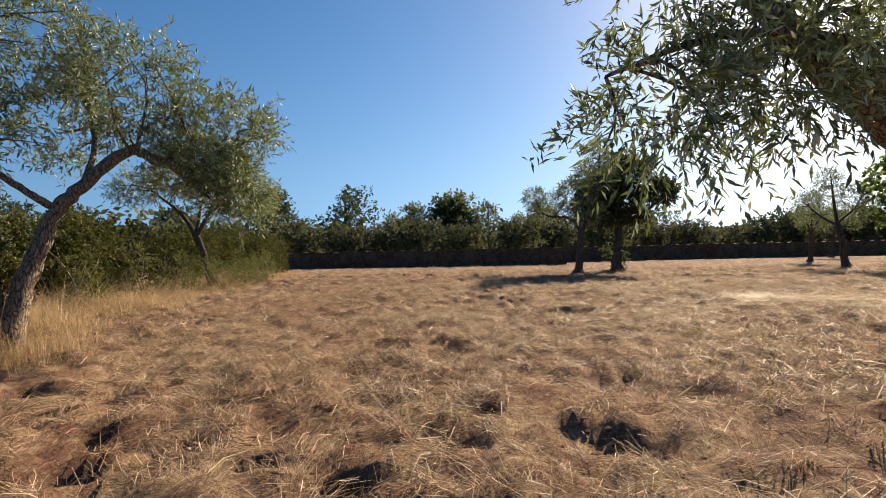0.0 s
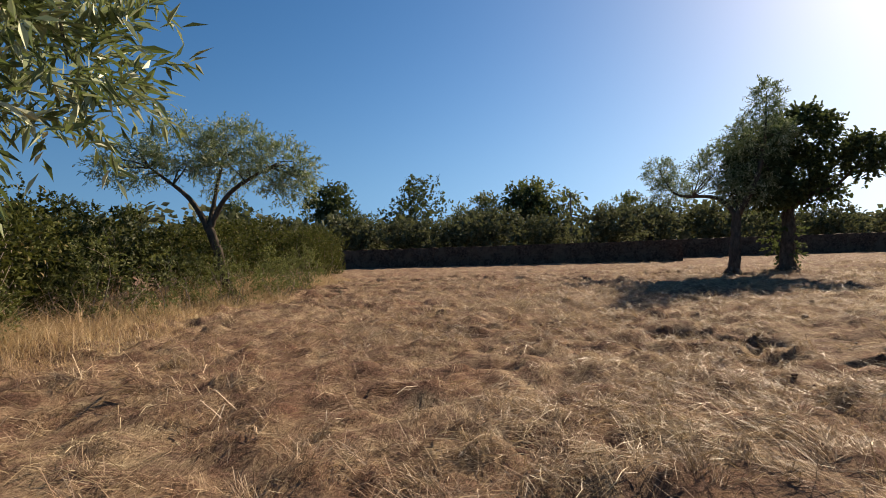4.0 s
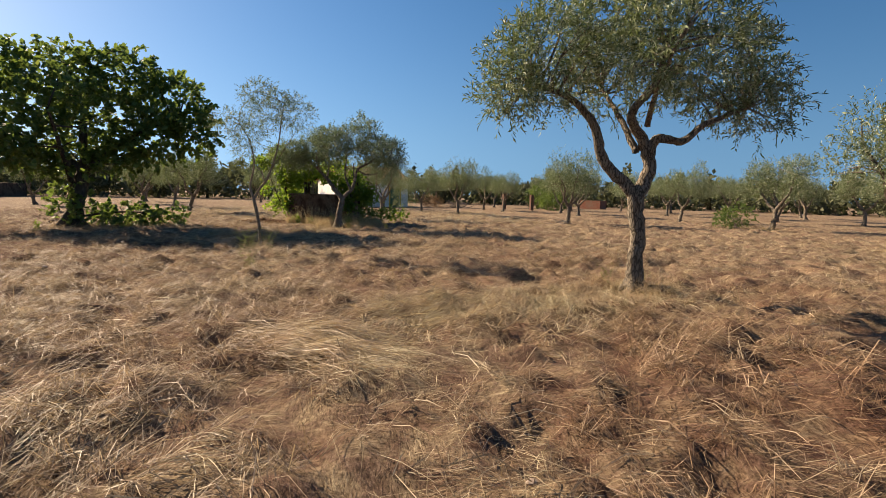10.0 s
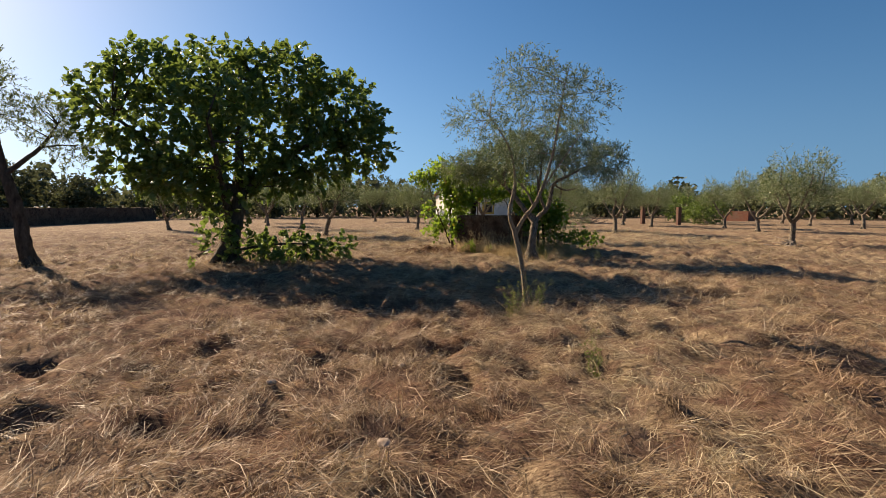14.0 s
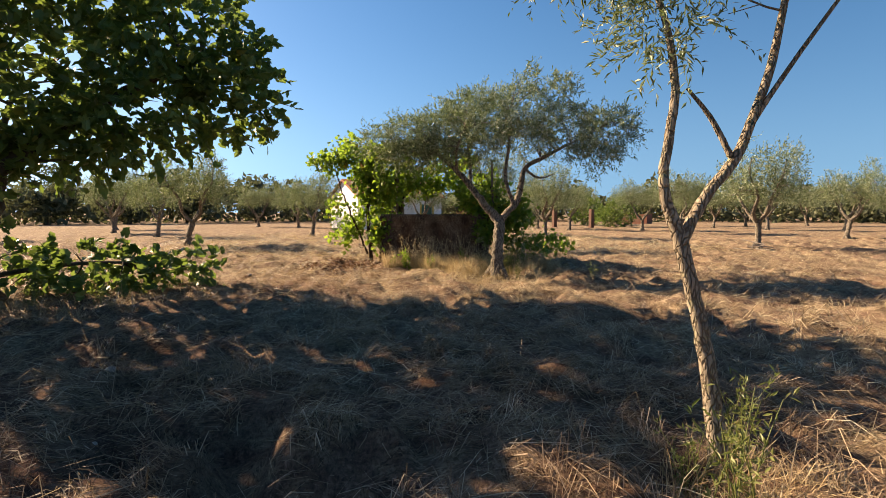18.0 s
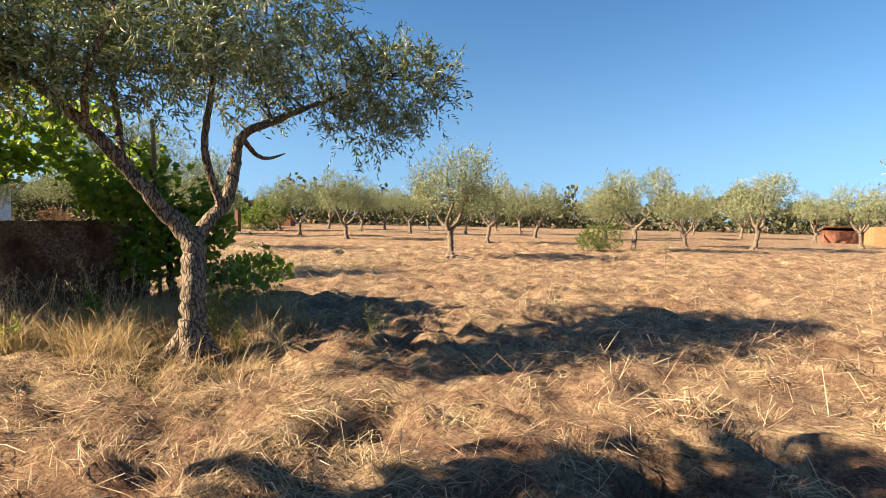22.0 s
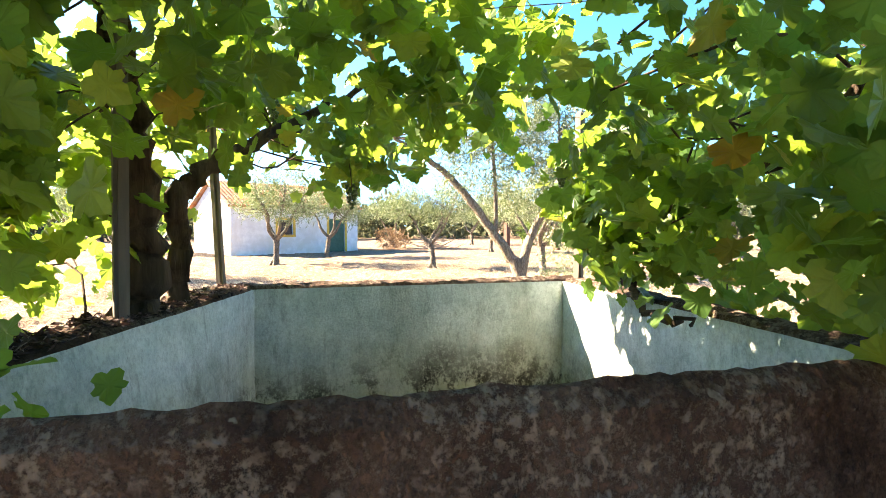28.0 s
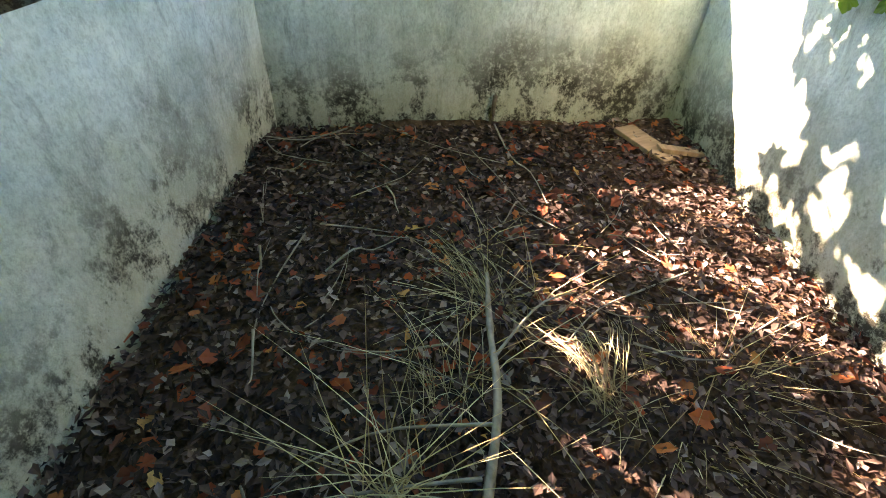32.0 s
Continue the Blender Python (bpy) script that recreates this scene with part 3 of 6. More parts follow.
def make_tree(name, m, label, limbs, blobs, twigs, barkmat, leafmat, seed, boughs=26, bough_r=0.03, per=12, twig=0.28, leaf=(0.06, 0.014),
              shape="lance", category="tree", group="", droop=0.06, rough=0.16, lift=0.3, sides=9, bare=()):
    """A tree: a trunk with limbs of its own, and a crown of single leaves on twigs."""
    rs = np.random.RandomState(seed)
    tree = thing(name, m, label, category, group)
    joints, trunk = [], None
    for n, (pts, radii) in enumerate(limbs):
        k = 6 * len(pts)
        P = curve_points(pts, k)
        P[1:-1] += rs.normal(size=(k - 2, 3)) * np.interp(np.arange(1, k - 1), [0, k], [radii[0], radii[-1]])[:, None] * rough * 0.5
        R = np.interp(np.linspace(0, 1, k), np.linspace(0, 1, len(radii)), radii)
        w = Wood().limb(P, R, sides if n < 4 else 6, rough, seed + n)
        if n == 0:
            flare = [(P[0] + np.array([0, 0, 0.02]), a) for a in np.linspace(0, 6.28, 6)[:-1]]
            for c, a in flare:
                e = np.array([math.cos(a), math.sin(a), 0]) * radii[0] * (1.5 + 0.5 * rs.rand())
                w.limb(curve_points([c + [0, 0, radii[0] * 1.8], c + e * 0.6 + [0, 0, radii[0] * 0.5], c + e * 1.1 - [0, 0, 0.08]], 5), np.linspace(radii[0] * 0.6, radii[0] * 0.2, 5), 6, 0.2, seed)
        put("trunk" if n == 0 else "limb", w.mesh("trunk" if n == 0 else "limb", barkmat), tree)
        if n not in bare:
            joints += [tuple(p) for p in (P[k // 2:] if n else P[-2:])]
    at, out = in_blobs(rs, blobs, twigs)
    w = Wood()
    pick = at[rs.choice(len(at), boughs, replace=False)]
    grow(w, rs, joints, pick, bough_r)
    put("branchwork", w.mesh("branchwork", barkmat), tree, kind="stuff")
    base, way, up, L, W = twig_leaves(rs, at, out, per, twig, leaf[0], leaf[1], lift, droop)
    put("crown", leaf_mesh("crown", base, way, up, L, W, leafmat, shape), tree, kind="stuff")
    return tree


# ---- ground ----
def graded(lo, hi, step, far, grow_by=1.22):
    inner = list(np.arange(lo, hi + 1e-6, step))
    up, down, s = [hi], [lo], step
    while up[-1] < far:
        s *= grow_by
        up.append(up[-1] + s)
    s = step
    while down[-1] > -far:
        s *= grow_by
        down.append(down[-1] - s)
    return np.array(down[:0:-1] + inner[:-1] + up)


def build_ground():
    xs, ys = graded(-9, 36, 0.115, 1600, 1.08), graded(-9, 31, 0.115, 1600, 1.08)
    X, Y = np.meshgrid(xs, ys)
    fade = 1 / (1 + np.maximum(np.hypot(X - 13, Y - 13) - 45, 0) / 25)
    out = np.hypot(np.maximum(np.maximum(-9 - X, X - 36), 0), np.maximum(np.maximum(-9 - Y, Y - 31), 0))
    Z = height(X, Y) * fade / (1 + out / 14)
    inside = (X > 27.6) & (X < 30.3) & (Y > 14.0) & (Y < 17.4)
    Z = np.where(inside, np.minimum(Z, -0.05), Z)
    n, k = len(xs), len(ys)
    i, j = np.meshgrid(np.arange(k - 1), np.arange(n - 1), indexing="ij")
    a = i * n + j
    F = np.stack([a, a + 1, a + n + 1, a + n], -1).reshape(-1, 4)
    return put("ground", np_mesh("ground", np.stack([X, Y, Z], -1).reshape(-1, 3), F, FIELD, True), None, "dry mown hay field of reddish soil and straw", "ground", kind="structure")


build_ground()


# ---- boundary walls of dry stone ----
def stone_wall(name, a, b, h, thick, seed):
    rs = np.random.RandomState(seed)
    a, b = np.array(a, float), np.array(b, float)
    d = b - a
    L = np.linalg.norm(d)
    d /= L
    s = np.array([-d[1], d[0]])
    k = int(L / 0.35)
    u = np.linspace(0, L, k)
    top = h * (1 + 0.06 * (rs.rand(k) - 0.5))
    rows = []
    for side, frac in ((-1, 0), (-1, 0.3), (-1, 0.62), (-1, 0.98), (1, 0.98), (1, 0.5), (1, 0)):
        off = side * thick * (0.5 - 0.12 * frac) + (rs.rand(k) - 0.5) * 0.07
        P = a[None] + d[None] * u[:, None] + s[None] * off[:, None]
        rows.append(np.c_[P, top * frac - 0.15 * (frac == 0)])
    V = np.stack(rows, 1)
    m = len(rows)
    i, j = np.meshgrid(np.arange(k - 1), np.arange(m - 1), indexing="ij")
    q = i * m + j
    F = np.stack([q, q + m, q + m + 1, q + 1], -1).reshape(-1, 4)
    return put(name, np_mesh(name, V.reshape(-1, 3), F, STONE), None, "long dark dry-stone boundary wall along the field", "wall", kind="structure")


stone_wall("wall_west", (-20, 47.8), (10.5, 44.4), 1.45, 0.55, 1)
stone_wall("wall_north", (10.5, 50.5), (70, 53), 1.5, 0.55, 2)


# ---- trees ----
def generic_olive(m, seed, group="olive grove", size=1.0, twigs=1350, label="old olive tree with a grey forked trunk and silvery crown"):
    rs = np.random.RandomState(seed)
    lean = (rs.rand(2) - 0.5) * 0.7
    fork = np.array([lean[0] * 0.5, lean[1] * 0.5, 0.75 + 0.35 * rs.rand()])
    limbs = [([(0, 0, -0.1), (lean[0] * 0.1 - 0.05, lean[1] * 0.2, 0.4), tuple(fork)], [0.16, 0.11, 0.125])]
    blobs = [(fork[0], fork[1], 2.5, 0.95, 0.95, 0.75, 0.7)]
    num = 3 + rs.randint(2)
    for i in range(num):
        a = 6.283 * (i + 0.6 * rs.rand()) / num
        o = np.array([math.cos(a), math.sin(a), 0])
        q = np.array([-o[1], o[0], 0]) * (rs.rand() - 0.5) * 0.7
        rise = 0.8 + 0.4 * rs.rand()
        limbs.append(([tuple(fork), tuple(fork + o * 0.4 + [0, 0, 0.4 * rise]), tuple(fork + o * 0.7 + q + [0, 0, 1.0 * rise]), tuple(fork + o * 1.15 + q * 0.6 + [0, 0, 1.7 * rise]), tuple(fork + o * 1.3 + q + [0, 0, 2.3 * rise])], [0.09, 0.07, 0.052, 0.034, 0.012]))
        # an upright plume over each limb, and lower sprays outside it
        c = fork + o * 1.15 + q
        w = 0.52 + 0.22 * rs.rand()
        blobs.append((c[0], c[1], 1.0 + 1.85 * rise + 0.2, w, w, 0.75 + 0.25 * rs.rand(), 1.2))
        blobs.append((fork[0] + o[0] * 1.5, fork[1] + o[1] * 1.5, 1.95 + 0.5 * rs.rand(), 0.68, 0.68, 0.52, 1.0))
        b = a + 6.283 * 0.5 / num
        blobs.append((fork[0] + 0.95 * math.cos(b), fork[1] + 0.95 * math.sin(b), 2.35 + 0.8 * rs.rand(), 0.72, 0.72, 0.65, 1.1))
    return make_tree("olive_tree", m @ Matrix.Scale(size, 4), label, limbs, blobs, twigs, OLIVE_BARK, OLIVE_LEAF, seed, boughs=34, bough_r=0.028, per=8, twig=0.36, leaf=(0.115, 0.034), category="olive tree", group=group, lift=0.95)


def hero_olives():
    # by the hedge, forked low, with wide crooked limbs
    limbs = [([(0.0, 0.0, -0.1), (-0.05, -0.04, 0.45), (-0.07, -0.06, 0.95), (-0.14, -0.14, 1.5), (-0.3, -0.28, 2.1), (-0.6, -0.5, 2.6), (-1.0, -0.78, 3.3), (-1.5, -1.15, 3.65), (-1.7, -1.3, 4.6)], [0.19, 0.16, 0.15, 0.135, 0.13, 0.11, 0.09, 0.065, 0.03]),
             ([(0.08, 0.03, 0.0), (0.2, 0.1, 0.75), (0.43, 0.23, 1.6), (0.62, 0.34, 2.15), (0.93, 0.53, 2.58), (1.4, 0.83, 3.08), (1.75, 1.07, 2.95), (2.2, 1.35, 3.3), (2.7, 1.6, 3.2)], [0.16, 0.14, 0.12, 0.1, 0.09, 0.085, 0.07, 0.045, 0.02]),
             ([(-0.45, -0.38, 2.25), (-0.93, -0.73, 2.5), (-1.25, -0.95, 2.75), (-1.5, -1.13, 3.25), (-1.95, -1.4, 3.5)], [0.07, 0.065, 0.06, 0.045, 0.02]),
             ([(-0.95, -0.76, 3.3), (-0.55, -0.5, 3.7), (-0.45, -0.48, 4.2), (-0.62, -0.6, 4.9)], [0.08, 0.07, 0.05, 0.02]),
             ([(0.57, 0.3, 2.2), (0.29, 0.1, 2.45), (-0.05, -0.14, 2.85), (-0.2, 0.1, 3.4)], [0.06, 0.05, 0.04, 0.02]),
             ([(0.9, 0.5, 2.55), (0.8, 0.9, 3.2), (0.5, 1.2, 3.9)], [0.05, 0.04, 0.02])]
    blobs = [(2.5, 1.5, 3.45, 0.95, 0.8, 0.65, 1.2), (1.5, 0.8, 4.0, 0.95, 0.9, 0.75, 1.2), (0.3, 0.1, 4.6, 1.1, 1.0, 0.8, 1.4), (-1.4, -1.1, 4.6, 1.1, 1.0, 0.85, 1.3), (-2.3, -1.6, 3.6, 0.9, 0.9, 0.75, 1.1), (2.1, 1.5, 2.95, 0.8, 0.6, 0.4, 0.6), (0.3, 0.9, 3.5, 0.8, 0.8, 0.6, 0.6), (-0.2, -0.2, 3.2, 0.7, 0.6, 0.5, 0.35), (2.8, 0.95, 2.5, 0.42, 0.32, 0.3, 0.4), (2.5, 1.0, 2.9, 0.5, 0.35, 0.35, 0.4), (2.95, 1.15, 2.25, 0.36, 0.36, 0.28, 0.4)]
    make_tree("olive_tree", pose(-6.8, 7.9, -0.12) @ Matrix.Scale(1.1, 4), "large old olive tree with crooked dark limbs beside the hedge", limbs, blobs, 2900, OLIVE_BARK, OLIVE_LEAF, 11, boughs=110, bough_r=0.03, per=13, twig=0.36, leaf=(0.108, 0.025), category="olive tree")
    # the tree at the start, of which a bough hangs into view
    limbs = [([(0, 0, -0.1), (-0.1, 0, 0.7), (-0.3, -0.05, 1.45)], [0.3, 0.25, 0.22]),
             ([(-0.3, -0.05, 1.4), (-0.9, -0.15, 1.85), (-1.6, -0.4, 2.2), (-2.1, -0.5, 2.55), (-2.6, -0.6, 2.95)], [0.17, 0.15, 0.12, 0.08, 0.03]),
             ([(-0.3, -0.05, 1.4), (0.3, 0.3, 2.2), (0.8, 0.5, 3.0)], [0.12, 0.09, 0.04]),
             ([(-1.5, -0.35, 2.15), (-1.9, -0.7, 2.4), (-2.6, -0.8, 2.45), (-3.2, -0.85, 2.25)], [0.04, 0.03, 0.02, 0.008])]
    blobs = [(-2.35, -0.8, 2.3, 0.45, 0.35, 0.3, 1.4), (-2.95, -0.9, 2.1, 0.35, 0.3, 0.25, 0.9), (-2.0, -0.7, 2.8, 0.6, 0.5, 0.4, 1.2), (-2.6, -0.7, 2.75, 0.5, 0.4, 0.35, 0.8), (-1.0, 0, 3.3, 0.9, 0.9, 0.6, 1.2), (0.6, 0.5, 3.4, 1.0, 1.0, 0.7, 1.2)]
    make_tree("olive_tree", pose(3.95, 3.2, 0), "old olive tree with a low bough of hanging leaves", limbs, blobs, 900, OLIVE_BARK, OLIVE_LEAF, 12, boughs=40, bough_r=0.018, per=14, twig=0.26, leaf=(0.07, 0.016), category="olive tree", droop=0.12, lift=-0.1)
    # the single upright olive in the open field
    limbs = [([(0, 0, -0.1), (0.0, -0.02, 0.4), (0.04, -0.04, 0.9), (0.1, 0.0, 1.5)], [0.17, 0.12, 0.112, 0.13]),
             ([(0.1, 0.0, 1.5), (0.16, 0.2, 1.72), (0.2, 0.55, 2.08), (0.25, 0.7, 2.6), (0.3, 1.1, 3.0), (0.4, 1.7, 3.2)], [0.11, 0.1, 0.085, 0.07, 0.05, 0.02]),
             ([(0.1, -0.03, 1.5), (0.12, -0.22, 1.95), (0.15, -0.08, 2.4), (0.0, 0.2, 2.75), (-0.1, -0.1, 3.2), (-0.1, -0.2, 3.8), (0, 0, 4.5)], [0.12, 0.1, 0.085, 0.065, 0.05, 0.035, 0.015]),
             ([(0.12, -0.2, 2.05), (0.1, -0.3, 2.4), (0.0, -0.68, 2.38), (-0.1, -1.0, 2.65), (-0.2, -1.6, 2.9)], [0.085, 0.075, 0.06, 0.045, 0.02]),
             ([(0.15, 0.0, 2.2), (0.6, 0.1, 2.8), (1.2, 0.2, 3.4)], [0.06, 0.045, 0.02]), ([(0.05, -0.1, 2.6), (-0.5, 0.1, 3.0), (-1.1, 0.2, 3.5)], [0.05, 0.04, 0.02])]
    blobs = [(0.1, 0.3, 4.4, 0.9, 1.0, 0.75, 1.4), (0.2, 1.55, 3.55, 0.9, 0.85, 0.7, 1.3), (0.1, -1.3, 3.5, 0.9, 0.9, 0.75, 1.3), (-1.1, 0.1, 3.6, 0.9, 0.9, 0.75, 1.1), (1.1, 0.1, 3.6, 0.9, 0.9, 0.75, 1.1), (0.0, -1.9, 3.0, 0.6, 0.6, 0.45, 0.6), (0.2, 2.0, 3.05, 0.5, 0.5, 0.4, 0.5)]
    make_tree("olive_tree", pose(11.15, 9.55, 0), "upright olive tree standing alone in the mown field", limbs, blobs, 2700, OLIVE_BARK, OLIVE_LEAF, 13, boughs=100, bough_r=0.03, per=13, twig=0.34, leaf=(0.095, 0.023), category="olive tree")
    # the forked olive in front of the tank
    limbs = [([(0, 0, -0.1), (0.0, 0.0, 0.35), (0.12, -0.05, 0.8), (0.25, -0.1, 1.13), (0.36, 0.2, 1.55), (0.45, 0.5, 1.97), (0.5, 0.85, 2.35), (0.6, 1.3, 2.75)], [0.19, 0.135, 0.118, 0.125, 0.085, 0.074, 0.058, 0.028]),
             ([(0.25, -0.12, 1.08), (0.26, -0.32, 1.38), (0.3, -0.53, 1.58), (0.3, -0.66, 2.0), (0.31, -0.77, 2.4), (0.15, -1.2, 2.65), (0.0, -1.75, 2.95), (-0.6, -2.1, 3.2)], [0.09, 0.075, 0.075, 0.062, 0.052, 0.04, 0.028, 0.014]),
             ([(0.31, -0.77, 2.35), (0.52, -1.05, 2.22), (0.72, -1.35, 2.2), (0.76, -1.65, 2.3)], [0.035, 0.03, 0.024, 0.008]),
             ([(0.28, -0.48, 1.52), (0.22, -0.3, 1.95), (0.2, -0.25, 2.3), (0.1, -0.3, 2.95), (0.1, -0.3, 3.6)], [0.05, 0.045, 0.04, 0.03, 0.012]),
             ([(0.45, 0.5, 2.0), (0.7, 0.45, 2.5), (0.8, 0.5, 3.2)], [0.045, 0.035, 0.012]),
             ([(0.5, 0.8, 2.3), (0.1, 0.9, 2.7), (-0.3, 0.8, 3.2)], [0.04, 0.03, 0.012])]
    blobs = [(0.5, 1.85, 3.05, 0.6, 0.6, 0.42, 0.9), (0.6, 1.1, 3.2, 0.75, 0.7, 0.5, 1.2), (0.3, 0.35, 3.5, 0.8, 0.8, 0.6, 1.3), (0.1, -0.5, 3.6, 0.85, 0.8, 0.55, 1.2), (-0.1, -1.5, 3.25, 0.8, 0.75, 0.5, 1.2), (-1.1, -2.0, 3.0, 0.65, 0.6, 0.45, 1.0), (-0.5, -2.0, 2.55, 0.55, 0.5, 0.25, 0.45), (0.9, -1.0, 3.1, 0.7, 0.7, 0.5, 0.7),
             (-0.5, 0.2, 3.2, 0.7, 0.7, 0.5, 0.7), (0.2, -0.8, 4.35, 0.22, 0.22, 0.3, 0.2), (-0.4, -1.3, 3.95, 0.3, 0.3, 0.3, 0.3), (0.9, 0.6, 3.6, 0.6, 0.6, 0.4, 0.5), (0.6, 1.9, 2.65, 0.5, 0.5, 0.28, 0.7), (0.5, 1.1, 2.75, 0.5, 0.4, 0.28, 0.55), (0.4, 0.3, 2.75, 0.4, 0.4, 0.28, 0.4), (0.9, 2.5, 2.9, 0.45, 0.45, 0.35, 0.5)]
    make_tree("olive_tree", pose(25.35, 14.95, 0), "forked olive tree with flaking grey bark in front of the tank", limbs, blobs, 3700, OLIVE_BARK, OLIVE_LEAF, 14, bare=(2,), boughs=130, bough_r=0.02, per=13, twig=0.3, leaf=(0.082, 0.021), category="olive tree")
    # the young, slender, pale-barked olive
    limbs = [([(0, 0, -0.1), (0.05, 0.05, 0.45), (0.09, 0.12, 0.86), (0.13, 0.2, 1.22), (0.16, 0.29, 1.51), (0.2, 0.24, 1.8), (0.22, 0.2, 2.1), (0.28, 0.3, 2.6), (0.42, 0.6, 3.1)], [0.062, 0.045, 0.04, 0.041, 0.028, 0.026, 0.023, 0.017, 0.007]),
             ([(0.13, 0.2, 1.2), (0.12, 0.07, 1.45), (0.1, -0.09, 1.66), (0.1, -0.19, 1.87), (0.1, -0.3, 2.18), (0.12, -0.4, 2.6), (0.1, -0.5, 3.3), (0.1, -0.6, 3.8)], [0.035, 0.031, 0.03, 0.026, 0.023, 0.018, 0.012, 0.005]),
             ([(0.1, -0.07, 1.68), (0.14, 0.03, 1.89), (0.17, 0.16, 2.05)], [0.018, 0.014, 0.008]),
             ([(0.1, -0.15, 1.8), (0.05, -0.4, 2.2), (-0.05, -0.8, 2.8)], [0.016, 0.013, 0.006])]
    blobs = [(0.5, 0.75, 3.05, 0.5, 0.5, 0.35, 1.0), (0.3, 0.25, 2.75, 0.4, 0.4, 0.3, 0.5), (0.2, -0.25, 3.45, 0.5, 0.5, 0.45, 1.1), (0.1, -0.75, 3.3, 0.5, 0.5, 0.4, 1.0), (0.2, 0.1, 3.7, 0.4, 0.4, 0.35, 0.6), (0.1, 0.35, 2.35, 0.3, 0.3, 0.16, 0.25)]
    make_tree("young_olive_tree", pose(16.67, 16.32, 0), "young slender olive tree with pale lichen-spotted forked stem", limbs, blobs, 950, PALE_BARK, OLIVE_LEAF, 15, boughs=26, bough_r=0.012, per=12, twig=0.24, leaf=(0.06, 0.013), category="olive tree", rough=0.08)
    # behind the tank, leaning
    limbs = [([(0, 0, -0.1), (0.0, -0.1, 0.9), (0.05, 0.08, 1.3), (0.2, 0.45, 1.86), (0.34, 0.8, 2.29), (0.47, 1.2, 2.6), (0.5, 1.5, 2.75)], [0.12, 0.09, 0.07, 0.055, 0.042, 0.03, 0.012]),
             ([(0.0, -0.1, 0.9), (-0.01, -0.25, 1.5), (-0.09, -0.58, 2.15), (-0.1, -0.6, 2.8)], [0.07, 0.055, 0.04, 0.015]),
             ([(0.1, 0.2, 1.5), (0.15, 0.2, 2.2), (0.2, 0.26, 3.1)], [0.03, 0.025, 0.01])]
    blobs = [(0.3, 0.7, 2.9, 0.45, 0.5, 0.35, 1), (0.1, 0.1, 3.0, 0.55, 0.55, 0.45, 1.1), (-0.1, -0.5, 2.7, 0.5, 0.5, 0.4, 1.0), (0.1, -0.3, 2.2, 0.5, 0.5, 0.4, 0.6), (0.3, 0.35, 2.45, 0.5, 0.5, 0.35, 0.7), (0.3, -1.4, 2.2, 0.7, 0.8, 0.7, 1.3), (0.2, -0.9, 3.1, 0.6, 0.7, 0.5, 1.0), (0.2, -1.35, 1.2, 0.55, 0.7, 0.65, 1.0)]
    make_tree("olive_tree", pose(32.8, 13.1, 0), "leaning sparse olive tree behind the tank", limbs, blobs, 2500, PALE_BARK, OLIVE_LEAF, 16, boughs=24, bough_r=0.02, per=11, twig=0.24, leaf=(0.06, 0.014), category="olive tree")
    # mid field, thin upright
    limbs = [([(0, 0, -0.1), (-0.05, 0.15, 1.3), (-0.15, 0.4, 2.5)], [0.22, 0.16, 0.13]), ([(-0.15, 0.4, 2.4), (-0.5, 1.1, 2.9), (-0.8, 1.8, 3.6)], [0.09, 0.06, 0.03]),
             ([(-0.15, 0.4, 2.4), (-0.2, 0.6, 4.0), (-0.25, 0.7, 5.3)], [0.1, 0.06, 0.02]), ([(-0.15, 0.4, 2.5), (0.2, -0.3, 3.2), (0.4, -0.7, 3.9)], [0.08, 0.05, 0.02])]
    blobs = [(-0.3, 0.8, 5.1, 0.7, 0.7, 0.6, 1.2), (-0.8, 1.8, 3.9, 0.8, 0.8, 0.6, 1.0), (0.3, -0.4, 4.0, 0.7, 0.7, 0.6, 1.0), (-0.3, 0.8, 4.2, 0.8, 0.8, 0.6, 0.9), (0.5, -0.9, 3.2, 0.6, 0.6, 0.5, 0.6), (-0.9, 2.3, 3.2, 0.6, 0.6, 0.5, 0.5)]
    t = make_tree("olive_tree", pose(22.6, 29.2, 0), "tall thin olive tree with sparse grey crown", limbs, blobs, 850, DARK_BARK, OLIVE_LEAF, 17, boughs=34, bough_r=0.03, per=11, twig=0.34, leaf=(0.11, 0.032), category="olive tree", group="olives by the stone wall")
    copy_thing(t, pose(26.8, 38, 0, 0, 0, 140) @ Matrix.Scale(0.88, 4))
    copy_thing(t, pose(35, 47, 0, 0, 0, 250) @ Matrix.Scale(0.9, 4))
    # olive half hidden in the hedge
    limbs = [([(0, 0, -0.1), (-0.35, 0, 1.2), (-0.7, 0, 2.3)], [0.2, 0.15, 0.13]), ([(-0.7, 0, 2.2), (-1.3, 0, 3.2), (-2.4, -0.3, 4.2)], [0.1, 0.07, 0.03]), ([(-0.7, 0, 2.2), (-0.1, 0.1, 3.3), (1.2, 0.2, 4.1)], [0.1, 0.07, 0.03]), ([(-0.7, 0, 2.3), (-0.8, 0.6, 3.4), (-0.6, 0.8, 4.6)], [0.08, 0.06, 0.03])]
    blobs = [(-3.0, -0.3, 4.3, 1.1, 1.1, 0.7, 1), (-1.5, 0, 4.8, 1.2, 1.2, 0.8, 1.2), (0.2, 0.2, 4.7, 1.2, 1.1, 0.8, 1.2), (1.6, 0.3, 4.1, 1.0, 1.0, 0.8, 1), (2.0, 0.2, 3.4, 0.7, 0.8, 0.5, 0.6), (-0.6, 0.8, 4.0, 1, 1, 0.7, 0.7)]
